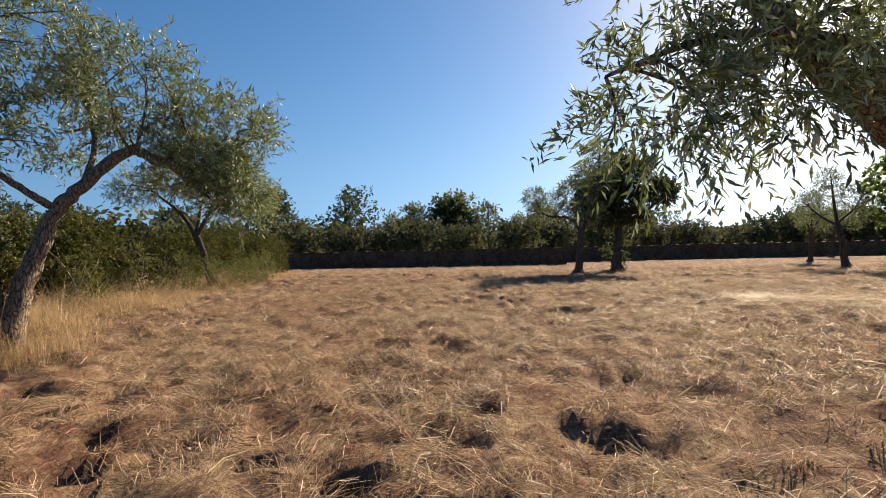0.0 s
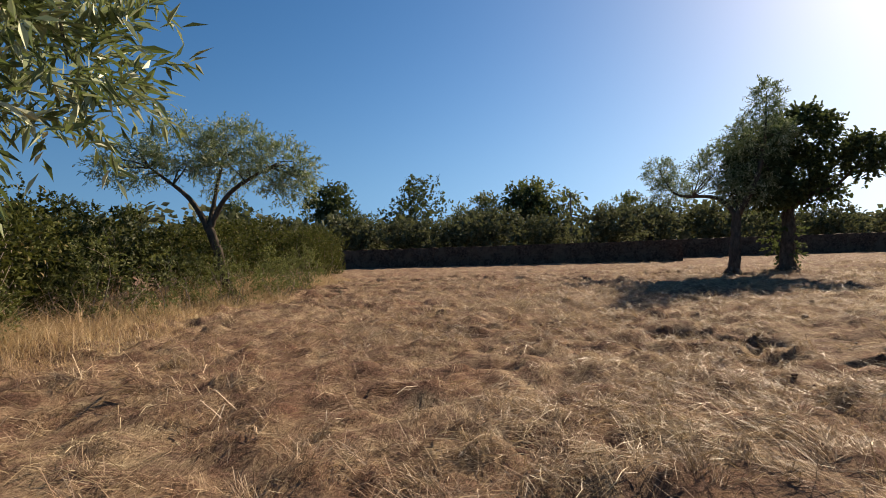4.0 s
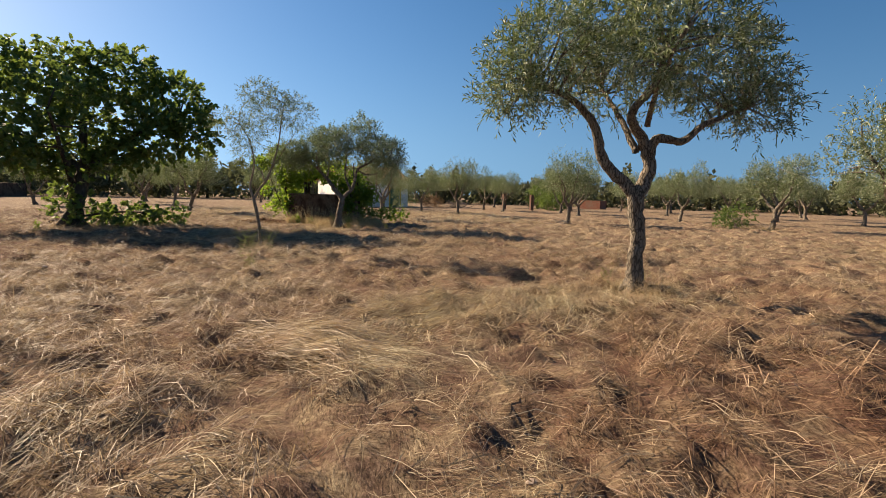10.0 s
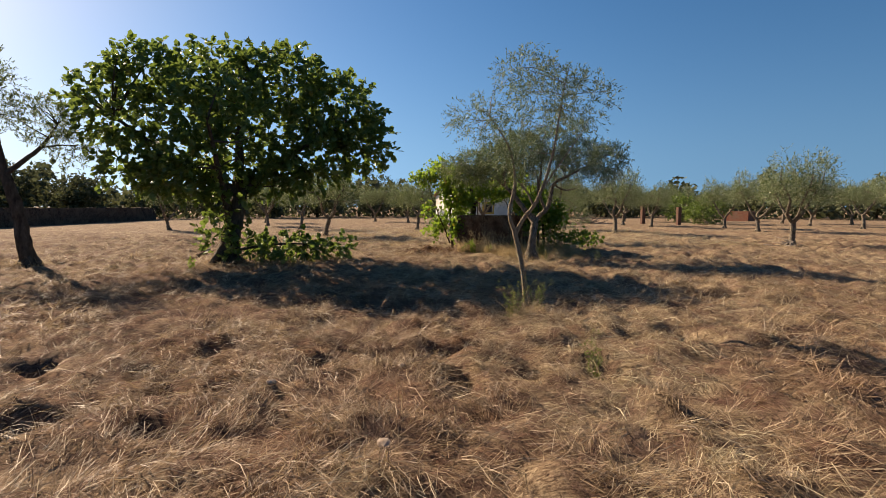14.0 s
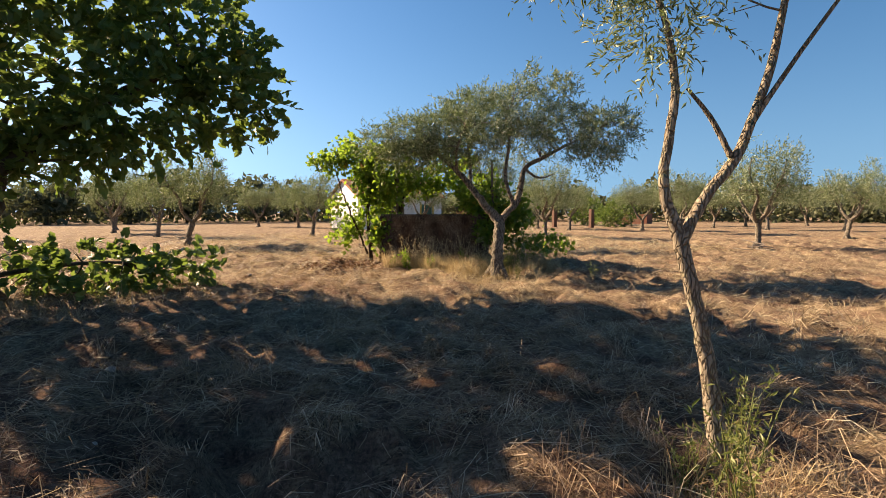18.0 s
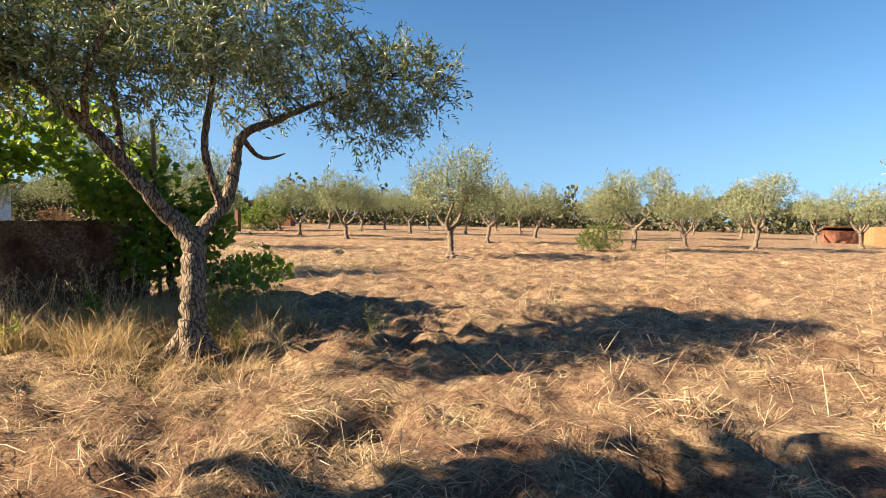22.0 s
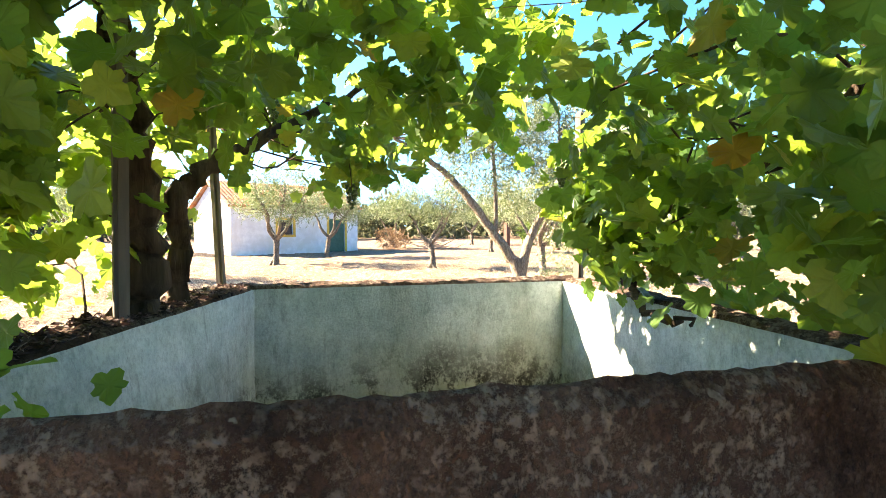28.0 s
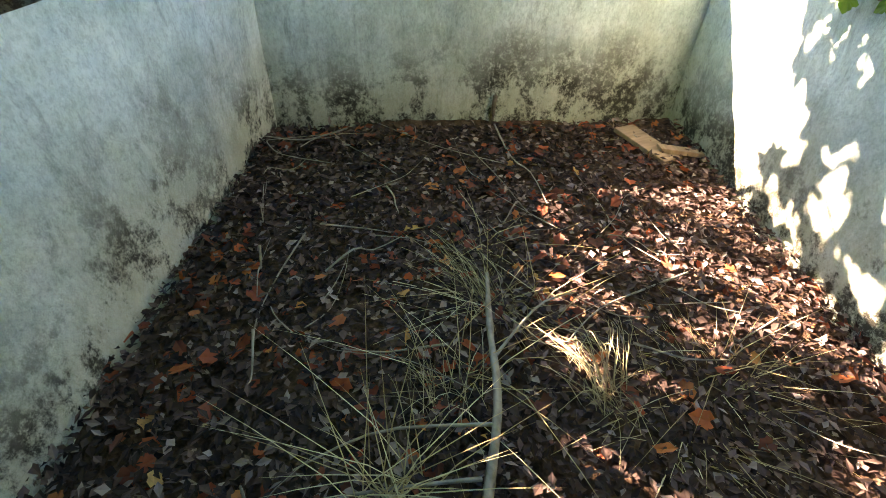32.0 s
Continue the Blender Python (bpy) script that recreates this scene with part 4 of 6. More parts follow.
    make_tree("olive_tree", pose(-9.8, 22.2, 0), "broad olive tree rising out of the hedge", limbs, blobs, 1900, DARK_BARK, OLIVE_LEAF, 18, boughs=40, bough_r=0.04, per=11, twig=0.38, leaf=(0.12, 0.034), category="olive tree")

    # a knee-high sapling in the open field
    make_tree("olive_sapling", pose(24.02, 2.75, 0), "thin olive sapling standing alone in the mown field", [([(0, 0, -0.08), (0.02, 0.02, 0.5), (0.0, 0.05, 1.15)], [0.014, 0.011, 0.005])], [(0, 0.04, 0.95, 0.12, 0.12, 0.35, 1)], 30, PALE_BARK, OLIVE_LEAF, 19, boughs=5, bough_r=0.006, per=7, twig=0.12, leaf=(0.05, 0.013), category="sapling", rough=0.05)


hero_olives()


def grove():
    kinds = []
    places = [(28.5, -7.6, 1.0, 10), (31.6, 2.6, 0.95, 80), (37.0, -7.7, 0.95, 140), (44.4, -3.4, 1.0, 200), (39, -17, 1.0, 250), (24.6, -15.5, 1.05, 300), (17.5, -2.6, 1.15, 30), (12.5, -8.0, 1.0, 100),
              (50, -4, 0.95, 170), (49, -14, 1.0, 20), (34.8, -20, 1.0, 60), (41.6, 7.2, 0.95, 110), (56, 2, 1.0, 215), (28, -15, 0.85, 270), (37.2, 24.5, 0.95, 330), (46, 28.5, 0.95, 45), (50.4, 15.1, 1.0, 95), (54.5, 12.3, 1.0, 190),
              (66, 26, 1.0, 15), (60, -9, 1.0, 75), (32, -30, 1.0, 130), (20, -24, 0.95, 180), (45, -25, 1.0, 240), (58, -20, 1.0, 310), (68, -2, 1.0, 35), (10, -14, 1.0, 85), (52, 33, 1.0, 155), (60, 36, 1.05, 225), (44, 37, 0.9, 290),
              (52, 1, 0.9, 12), (40, -33, 1.0, 222), (29, -38, 1.0, 333), (36, -26, 0.95, 15), (23, -33, 1.0, 66), (51, -30, 1.0, 121), (47, -19, 0.95, 260), (55, -14, 1.0, 5), (62, -16, 1.05, 98), (64, 6, 1.0, 301), (46, 9.5, 0.9, 47), (59, -28, 1.05, 142), (15, -34, 1.0, 200), (66, 14, 1.0, 250), (44, -41, 1.0, 77), (62, 22, 1.0, 190), (45, 20, 0.9, 33), (70, -9, 1.0, 12), (18, -43, 1.05, 320), (35, -46, 1.0, 84)]
    for n, (x, y, s, a) in enumerate(places):
        m = pose(x, y, 0, 0, 0, a)
        if n < 5:
            kinds.append(generic_olive(m, 40 + n, size=1.0))
            kinds[-1].matrix_basis = m @ Matrix.Scale(s, 4)
        else:
            src = kinds[n % 5]
            src.matrix_basis, keep = Matrix.Identity(4), src.matrix_basis.copy()
            copy_thing(src, m @ Matrix.Scale(s, 4))
            src.matrix_basis = keep


grove()


def broad_trees():
    # two dark trees standing together in the field
    limbs = [([(0, 0, -0.1), (0.1, 0, 1.2), (0.2, 0.0, 2.4)], [0.24, 0.18, 0.16]), ([(0.2, 0, 2.3), (-0.3, 0.7, 3.1), (-1.4, 2.0, 3.4), (-1.8, 2.9, 4.4)], [0.1, 0.08, 0.05, 0.02]), ([(0.2, 0, 2.3), (0.7, -0.5, 3.6), (1.0, -0.6, 5.0), (1.2, -0.5, 7.0)], [0.13, 0.1, 0.06, 0.02])]
    blobs = [(-1.5, 2.4, 3.6, 0.8, 0.8, 0.55, 0.7), (-1.8, 2.9, 4.5, 0.7, 0.6, 0.5, 0.5), (0.0, 0.6, 4.3, 1.2, 1.2, 1.0, 1.5), (0.9, -0.5, 5.3, 1.1, 1.1, 0.9, 1.5), (1.2, -0.5, 6.7, 0.45, 0.45, 0.7, 0.5), (0.6, 0.2, 3.4, 1.1, 1.1, 0.7, 0.8)]
    make_tree("olive_tree", pose(7.5, 28.9, 0), "olive tree grown together with a broad dark tree", limbs, blobs, 2000, DARK_BARK, OLIVE_LEAF, 21, boughs=36, per=11, twig=0.38, leaf=(0.13, 0.038), category="olive tree")
    limbs = [([(0, 0, -0.1), (0.1, 0.0, 1.3), (0.2, 0.1, 2.6)], [0.3, 0.24, 0.2]), ([(0.2, 0.1, 2.5), (0.8, -0.6, 3.1), (1.3, -1.1, 3.3), (1.9, -1.7, 4.2)], [0.12, 0.1, 0.07, 0.03]), ([(0.2, 0.1, 2.5), (0.3, 0.2, 4.0), (0.5, 0.1, 5.6)], [0.16, 0.12, 0.05]), ([(0.2, 0.1, 2.5), (-0.3, 0.9, 3.6), (-0.5, 1.3, 4.8)], [0.12, 0.09, 0.04])]
    blobs = [(1.9, -1.75, 4.35, 0.75, 0.75, 0.7, 0.9), (0.6, -0.1, 5.6, 1.3, 1.3, 1.0, 1.6), (-0.4, 1.0, 5.0, 1.2, 1.2, 1.0, 1.5), (0.3, 0.1, 4.0, 1.4, 1.4, 0.9, 1.6), (-1.2, -0.5, 4.3, 1.1, 1.1, 1.0, 1.4), (-0.9, -0.3, 3.2, 1.2, 1.1, 0.6, 0.9), (0.9, -0.6, 3.2, 0.9, 0.9, 0.5, 0.6), (0.1, 0.3, 1.3, 0.6, 0.7, 0.8, 0.2)]
    make_tree("fig_tree", pose(10.0, 30.0, 0), "dark broad-leaved tree with a rounded dense crown", limbs, blobs, 2900, DARK_BARK, DARK_LEAF, 22, boughs=36, per=7, twig=0.4, leaf=(0.15, 0.11), shape="oval", category="tree", droop=0.1)
    # the large fig tree with branches down to the ground
    limbs = [([(0, 0, -0.1), (0.1, -0.2, 1.0), (0.25, -0.4, 2.1)], [0.3, 0.24, 0.2]), ([(0.2, -0.4, 2.0), (0.0, 1.4, 3.0), (-0.3, 3.0, 4.2)], [0.15, 0.1, 0.03]), ([(0.2, -0.4, 2.0), (0.6, -1.8, 3.2), (1.0, -3.4, 4.2)], [0.15, 0.1, 0.03]),
             ([(0.2, -0.4, 2.0), (0.3, -0.4, 4.0), (0.6, -0.8, 5.8)], [0.15, 0.1, 0.03]), ([(0.1, -0.1, 1.2), (-1.0, -0.3, 2.6), (-2.2, -0.6, 3.8)], [0.12, 0.08, 0.03]), ([(0.1, -0.1, 1.2), (1.6, 0.3, 2.6), (2.6, 0.5, 3.8)], [0.12, 0.08, 0.03]),
             ([(0.1, 0, 0.3), (0.5, -1.4, 0.5), (0.7, -2.9, 0.45)], [0.05, 0.035, 0.012])]
    blobs = [(-0.3, 2.9, 4.5, 1.2, 1.2, 1.1, 1.2), (-0.1, 2.1, 5.5, 1.0, 1.0, 0.8, 0.9), (0.4, 0.3, 5.3, 1.3, 1.6, 1.1, 1.7), (0.8, -1.5, 5.5, 1.2, 1.5, 0.95, 1.5), (1.0, -3.0, 4.6, 1.4, 1.4, 1.1, 1.6), (1.0, -3.9, 3.6, 0.9, 0.9, 0.9, 0.8), (0.6, -2.6, 3.2, 1.2, 1.2, 0.9, 0.9), (-0.4, 2.4, 3.0, 1.0, 1.0, 0.8, 0.7),
             (-1.3, -0.4, 4.2, 1.2, 1.4, 1.1, 1.1), (2.5, 0.4, 4.2, 1.5, 1.5, 1.1, 1.3), (0.3, -0.3, 3.6, 1.6, 1.6, 1.0, 0.7), (0.2, -0.1, 0.5, 0.9, 1.0, 0.5, 0.4), (-0.1, -0.1, 2.3, 0.8, 0.9, 0.5, 0.45), (0.6, -1.4, 2.5, 0.8, 0.9, 0.45, 0.45), (-1.1, 0.9, 2.5, 0.8, 0.8, 0.5, 0.4), (0.7, -1.6, 0.4, 0.8, 1.0, 0.36, 0.5), (0.8, -2.7, 0.34, 0.6, 0.9, 0.32, 0.42), (-0.3, 1.5, 2.6, 0.9, 0.9, 0.5, 0.4), (-0.2, 0.0, 1.5, 0.5, 0.5, 0.6, 0.18), (0.3, -2.0, 2.8, 1.0, 1.0, 0.5, 0.5), (-1.1, 0.5, 2.9, 0.9, 1.0, 0.6, 0.4)]
    make_tree("fig_tree", pose(23.7, 24.2, 0), "large fig tree with big green leaves and ground-sweeping branches", limbs, blobs, 2600, DARK_BARK, FIG_LEAF, 23, boughs=80, bough_r=0.04, per=6, twig=0.36, leaf=(0.17, 0.145), shape="lobed", category="fig tree", droop=0.12, lift=0.15)


broad_trees()


# ---- hedge, far trees, bushes ----
def bush(name, m, label, blobs, twigs, mat, seed, leaf=(0.05, 0.035), per=9, twig=0.22, category="bush", group="", stems=14, kind=""):
    rs = np.random.RandomState(seed)
    b = thing(name, m, label, category, group, kind)
    w = Wood()
    B = np.array(blobs)
    for i in range(stems):
        c = B[rs.randint(len(B))]
        p0 = np.array([c[0] + (rs.rand() - 0.5) * c[3] * 0.7, c[1] + (rs.rand() - 0.5) * c[4] * 0.7, -0.05])
        p1 = c[:3] + (rs.rand(3) - 0.5) * c[3:6] * 1.2
        w.limb(curve_points([p0, (p0 + p1) / 2 + rs.normal(size=3) * 0.2, p1], 6), np.linspace(0.018, 0.005, 6), 5)
    put("stem_tangle", w.mesh("stem_tangle", DRY_TWIG), b, kind="stuff")
    at, out = in_blobs(rs, blobs, twigs, 0.75)
    at[:, 2] = np.maximum(at[:, 2], 0.05)
    base, way, up, L, W = twig_leaves(rs, at, out, per, twig, leaf[0], leaf[1], 0.3, 0.05)
    put("foliage", leaf_mesh("foliage", base, way, up, L, W, mat, "lance"), b)
    return b


def hedge():
    rs = np.random.RandomState(5)
    first = None
    for n in range(9):
        y = 1.0 + n * 4.6
        x = (-11.9 if n < 3 else -12.7) + 0.7 * rs.rand()
        blobs = []
        for i in range(11):
            r = 0.55 + 0.75 * rs.rand()
            blobs.append((rs.normal() * 0.55 - 0.3, i * 0.46 - 2.4, 0.5 + (1.5 + 0.35 * (n < 2)) * rs.rand(), r, r, r * (0.7 + 0.4 * rs.rand()), r * r))
        blobs += [(-1.7, 0.6, 2.0, 1.4, 2.0, 1.0, 1.2), (-0.6, -1.0, 2.2, 0.6, 0.8, 0.7, 0.5)]
        if n < 3:
            first = [] if first is None else first
            first.append(bush("bramble_hedge", pose(x, y, 0), "dense wild hedge of bramble and small-leaved shrubs", blobs, 1900, HEDGE_LEAF, 60 + n, (0.115, 0.08), 9, 0.34, "hedge", "wild hedge", 90))
        else:
            copy_thing(first[n % 3], pose(x, y, 0, 0, 0, 180 * (n % 2)) @ Matrix.Scale(0.78 + 0.2 * rs.rand(), 4))


hedge()


def far_tree(m, seed, h, w, mat, label, group):
    rs = np.random.RandomState(seed)
    limbs = [([(0, 0, -0.2), (0.1, 0, h * 0.25), (0.1, 0.1, h * 0.5)], [0.25, 0.2, 0.12])]
    blobs = []
    for i in range(11):
        a, q, z = rs.rand() * 6.283, w * 0.36 * rs.rand() ** 0.6, h * (0.3 + 0.55 * rs.rand())
        s = w * (0.13 + 0.1 * rs.rand())
        q *= 1.25 - 0.75 * abs(z / h - 0.5)
        blobs.append((q * math.cos(a), q * math.sin(a), z, s, s, s * 0.85, s * s))
    return make_tree("tree", m, label, limbs, blobs, 520, DARK_BARK, mat, seed, boughs=14, bough_r=0.06, per=7, twig=0.75, leaf=(0.34, 0.23), group=group)


def far_woods():
    """The belt of scrub and trees that closes the view all round."""
    rs = np.random.RandomState(9)
    n = 60000
    t = rs.rand(n) * 6.283
    r = 74 + 26 * rs.rand(n)
    top = 2.2 + 5.5 * field_noise(t * 60, t * 0, 0.35, 21) * field_noise(t * 60, t * 0, 1.3, 22) + 1.3 * field_noise(t * 60, r * 0.3, 2.6, 23)
    P = np.c_[14 + r * np.cos(t), 8 + r * np.sin(t), top * rs.rand(n) ** 0.75]
    near = (t > 1.35) & (t < 2.9)
    P[near, 0] = 14 + (r[near] - 16) * np.cos(t[near])
    P[near, 1] = 8 + (r[near] - 16) * np.sin(t[near])
    P[near, 2] *= 0.95
    put("far_woods", leaf_mesh("far_woods", P, rs.normal(size=(n, 3)), rs.normal(size=(n, 3)), 0.6 + 0.6 * rs.rand(n), 0.42 + 0.42 * rs.rand(n), FAR_LEAF), None, "distant belt of grey-green scrub and trees", "trees", kind="stuff")


def distance():
    rs = np.random.RandomState(8)
    a = far_tree(pose(-13, 68.5, 0), 71, 10.8, 10, DARK_LEAF, "dark round tree in the distance", "far trees")
    b = far_tree(pose(3.7, 70, 0), 72, 11.2, 7.5, SHRUB_LEAF, "green tree in the far distance", "far trees")
    c = far_tree(pose(-6, 56, 0), 73, 4.6, 6.0, FAR_LEAF, "low grey-green tree in the distance", "far trees")
    d = far_tree(pose(-0.2, 68, 0), 74, 9.2, 6.5, DARK_LEAF, "tall dark tree in the distance", "far trees")
    for src, spots in ((a, [(2, 84, 0.8), (-60, 70, 1.0), (-24, 84, 0.75), (40, 95, 0.8), (105, 60, 0.9), (98, 30, 0.7)]), (b, [(14, 80, 0.85), (-4.4, 68, 0.8), (-45, 62, 0.8), (112, 40, 0.8)]), (d, [(-21.3, 67, 1.1), (-33, 66, 0.9), (60, 90, 0.75)])):
        for x, y, s in spots:
            copy_thing(src, pose(x, y, 0, 0, 0, rs.rand() * 360) @ Matrix.Scale(s, 4))
    for n in range(20):
        x = -44 + n * 5.6 + rs.rand() * 2
        copy_thing(c, pose(x, 50.5 + 3 * rs.rand() + (7 if x > 10 else 0), 0, 0, 0, rs.rand() * 360) @ Matrix.Scale(0.8 + 0.4 * rs.rand(), 4))
    for n in range(26):
        t = radians(-58 + n * 5.6)
        r = 68 + 18 * rs.rand()
        copy_thing(c, pose(18 + r * math.cos(t), 4 + r * math.sin(t), 0, 0, 0, rs.rand() * 360) @ Matrix.Scale(0.7 + 0.35 * rs.rand(), 4))
    far_woods()


distance()
bush("shrub", pose(29.4, -6.3, 0), "green round shrub at the foot of an olive", [(0, 0, 0.7, 0.8, 0.9, 0.7, 1), (0.5, 0.4, 0.5, 0.6, 0.6, 0.5, 0.7)], 320, FIG_LEAF, 91, (0.09, 0.05))
for n, (x, y, k) in enumerate(((-9.5, 20.6, 1.0), (-9.0, 23.4, 0.9), (-10.2, 17.6, 1.05), (-9.2, 26.5, 0.95), (-10.4, 14.6, 0.9))):
    bush("wild_shrub", pose(x, y, 0, 0, 0, 70 * n) @ Matrix.Scale(k, 4), "grey-green wild shrub in dry grass before the hedge", [(0, 0, 0.75, 0.8, 0.9, 0.7, 1), (0.5, 0.7, 0.6, 0.6, 0.6, 0.55, 0.7), (-0.3, -0.8, 0.85, 0.55, 0.6, 0.8, 0.7), (0.1, 0.2, 1.4, 0.4, 0.4, 0.5, 0.4)], 420, SHRUB_LEAF, 190 + n, (0.08, 0.035), group="wild shrubs")
bush("shrub", pose(66, -7.5, 0), "green bush at the far side of the grove", [(0, 0, 1.4, 1.8, 1.8, 1.5, 1)], 300, FIG_LEAF, 92, (0.2, 0.14), twig=0.5)


# ---- the water tank ----
TOP, BED = 1.27, 0.45
BL, BR, FR, FL = (Vector(p) for p in ((30.05, 16.27), (29.84, 14.35), (27.66, 14.7), (28.02, 17.1)))
tank = thing("water_tank", pose(0, 0, 0), "open masonry water tank, brown outside, flaking pale blue limewash inside", "water tank")


def slab_wall(name, a, b, thick, out, seed, batter=0.0, TOP=TOP):
    """A plastered wall from a to b, its inner face on that line, with a worn uneven top."""
    rs = np.random.RandomState(seed)
    d = (b - a).normalized()
    s = Vector((d.y, -d.x)) * out
    k = max(8, int((b - a).length / 0.03))
    us = np.linspace(0, (b - a).length, k)
    prof = [(0.012, BED - 0.3), (0.012, BED + 0.3), (0.012, TOP - 0.03), (0.035, TOP - 0.004), (thick * 0.5, TOP + 0.012), (thick - 0.03, TOP), (thick, TOP - 0.035), (thick + 0.01, 0.6), (thick + 0.03, -0.15)]
    V = []
    for i, u in enumerate(us):
        for j, (o, z) in enumerate(prof):
            worn = (0.01 * field_noise(np.array(u), np.array(j * 0.6), 4, seed) + 0.014 * (field_noise(np.array(u), np.array(j * 1.7), 17, seed + 9) - 0.5)) * (3 <= j <= 6)
            foot = batter * (u / us[-1]) * max(0.0, (TOP - z) / (TOP - BED)) * (j < 3)
            p = a + d * float(u) + s * (o - foot + float(rs.normal()) * 0.003 * (j > 2))
            V.append((p.x, p.y, z + float(worn) + float(rs.normal()) * 0.004 * (3 <= j <= 6)))
    m = len(prof)
    F = [(i * m + j, (i + 1) * m + j, (i + 1) * m + j + 1, i * m + j + 1) for i in range(k - 1) for j in range(m - 1)]
    V += [V[j] for j in range(m)] + [V[(k - 1) * m + j] for j in range(m)]
    me = np_mesh(name, V, F, OUTER_RENDER, False)
    wall = put(name, me, tank)
    # the limewash lining
    n = 40
    L = []
    for i in range(n + 1):
        for z in np.linspace(BED - 0.2, TOP - 0.012, 18):
            foot = batter * (i / n) * (TOP - z) / (TOP - BED)
            p = a + (b - a) * (i / n) + s * (0.008 - foot + 0.003 * math.sin(i * 1.7 + z * 9))
            L.append((p.x, p.y, z))
    F = [(i * 18 + j, (i + 1) * 18 + j, (i + 1) * 18 + j + 1, i * 18 + j + 1) for i in range(n) for j in range(17)]
    put("lining", np_mesh("lining", L, F, LINING, True), wall, "flaking pale blue-green limewash")


FL2, FR2 = FL + (FL - BL).normalized() * 0.03, FR + (FR - BR).normalized() * 0.03
slab_wall("front_wall", FL2 + (FL - FR).normalized() * 0.2, FR2 - (FL - FR).normalized() * 0.2, 0.095, 1, 1, TOP=TOP + 0.04)
slab_wall("back_wall", BR + (BR - BL).normalized() * 0.2, BL - (BR - BL).normalized() * 0.2, 0.18, 1, 2)
slab_wall("left_wall", BL, FL2, 0.24, 1, 3, 0.26)
slab_wall("right_wall", FR2, BR, 0.2, 1, 4)


def tank_bed():
    xs, ys = np.linspace(27.55, 30.15, 70), np.linspace(14.2, 17.2, 80)
    X, Y = np.meshgrid(xs, ys)
    Z = BED + 0.05 * (field_noise(X, Y, 2.5, 31) - 0.5) + 0.03 * (field_noise(X, Y, 9, 32) - 0.5) + 0.02 * (field_noise(X, Y, 25, 33) - 0.5)
    i, j = np.meshgrid(np.arange(79), np.arange(69), indexing="ij")
    a = i * 70 + j
    F = np.stack([a, a + 1, a + 71, a + 70], -1).reshape(-1, 4)
    # keep to the inside of the walls
    cx, cy = X.ravel()[F].mean(1), Y.ravel()[F].mean(1)
    ok = np.ones(len(F), bool)
    for p, q in ((BL, BR), (BR, FR), (FR, FL), (FL, BL)):
        nx, ny = -(q - p).y, (q - p).x
        side = (cx - p.x) * nx + (cy - p.y) * ny
        ok &= side < 0.07
    put("tank_bed", np_mesh("tank_bed", np.stack([X, Y, Z], -1).reshape(-1, 3), F[ok], LITTER, True), tank, "dark bed of rotted leaves")


tank_bed()


def in_tank(rs, n, margin=0.04):
    u, v = rs.rand(n), rs.rand(n)
    a = np.array([FL.x, FL.y]) * (1 - u)[:, None] + np.array([FR.x, FR.y]) * u[:, None]
    b = np.array([BL.x, BL.y]) * (1 - u)[:, None] + np.array([BR.x, BR.y]) * u[:, None]
    v = margin + v * (1 - 2 * margin)
    return a * (1 - v)[:, None] + b * v[:, None]


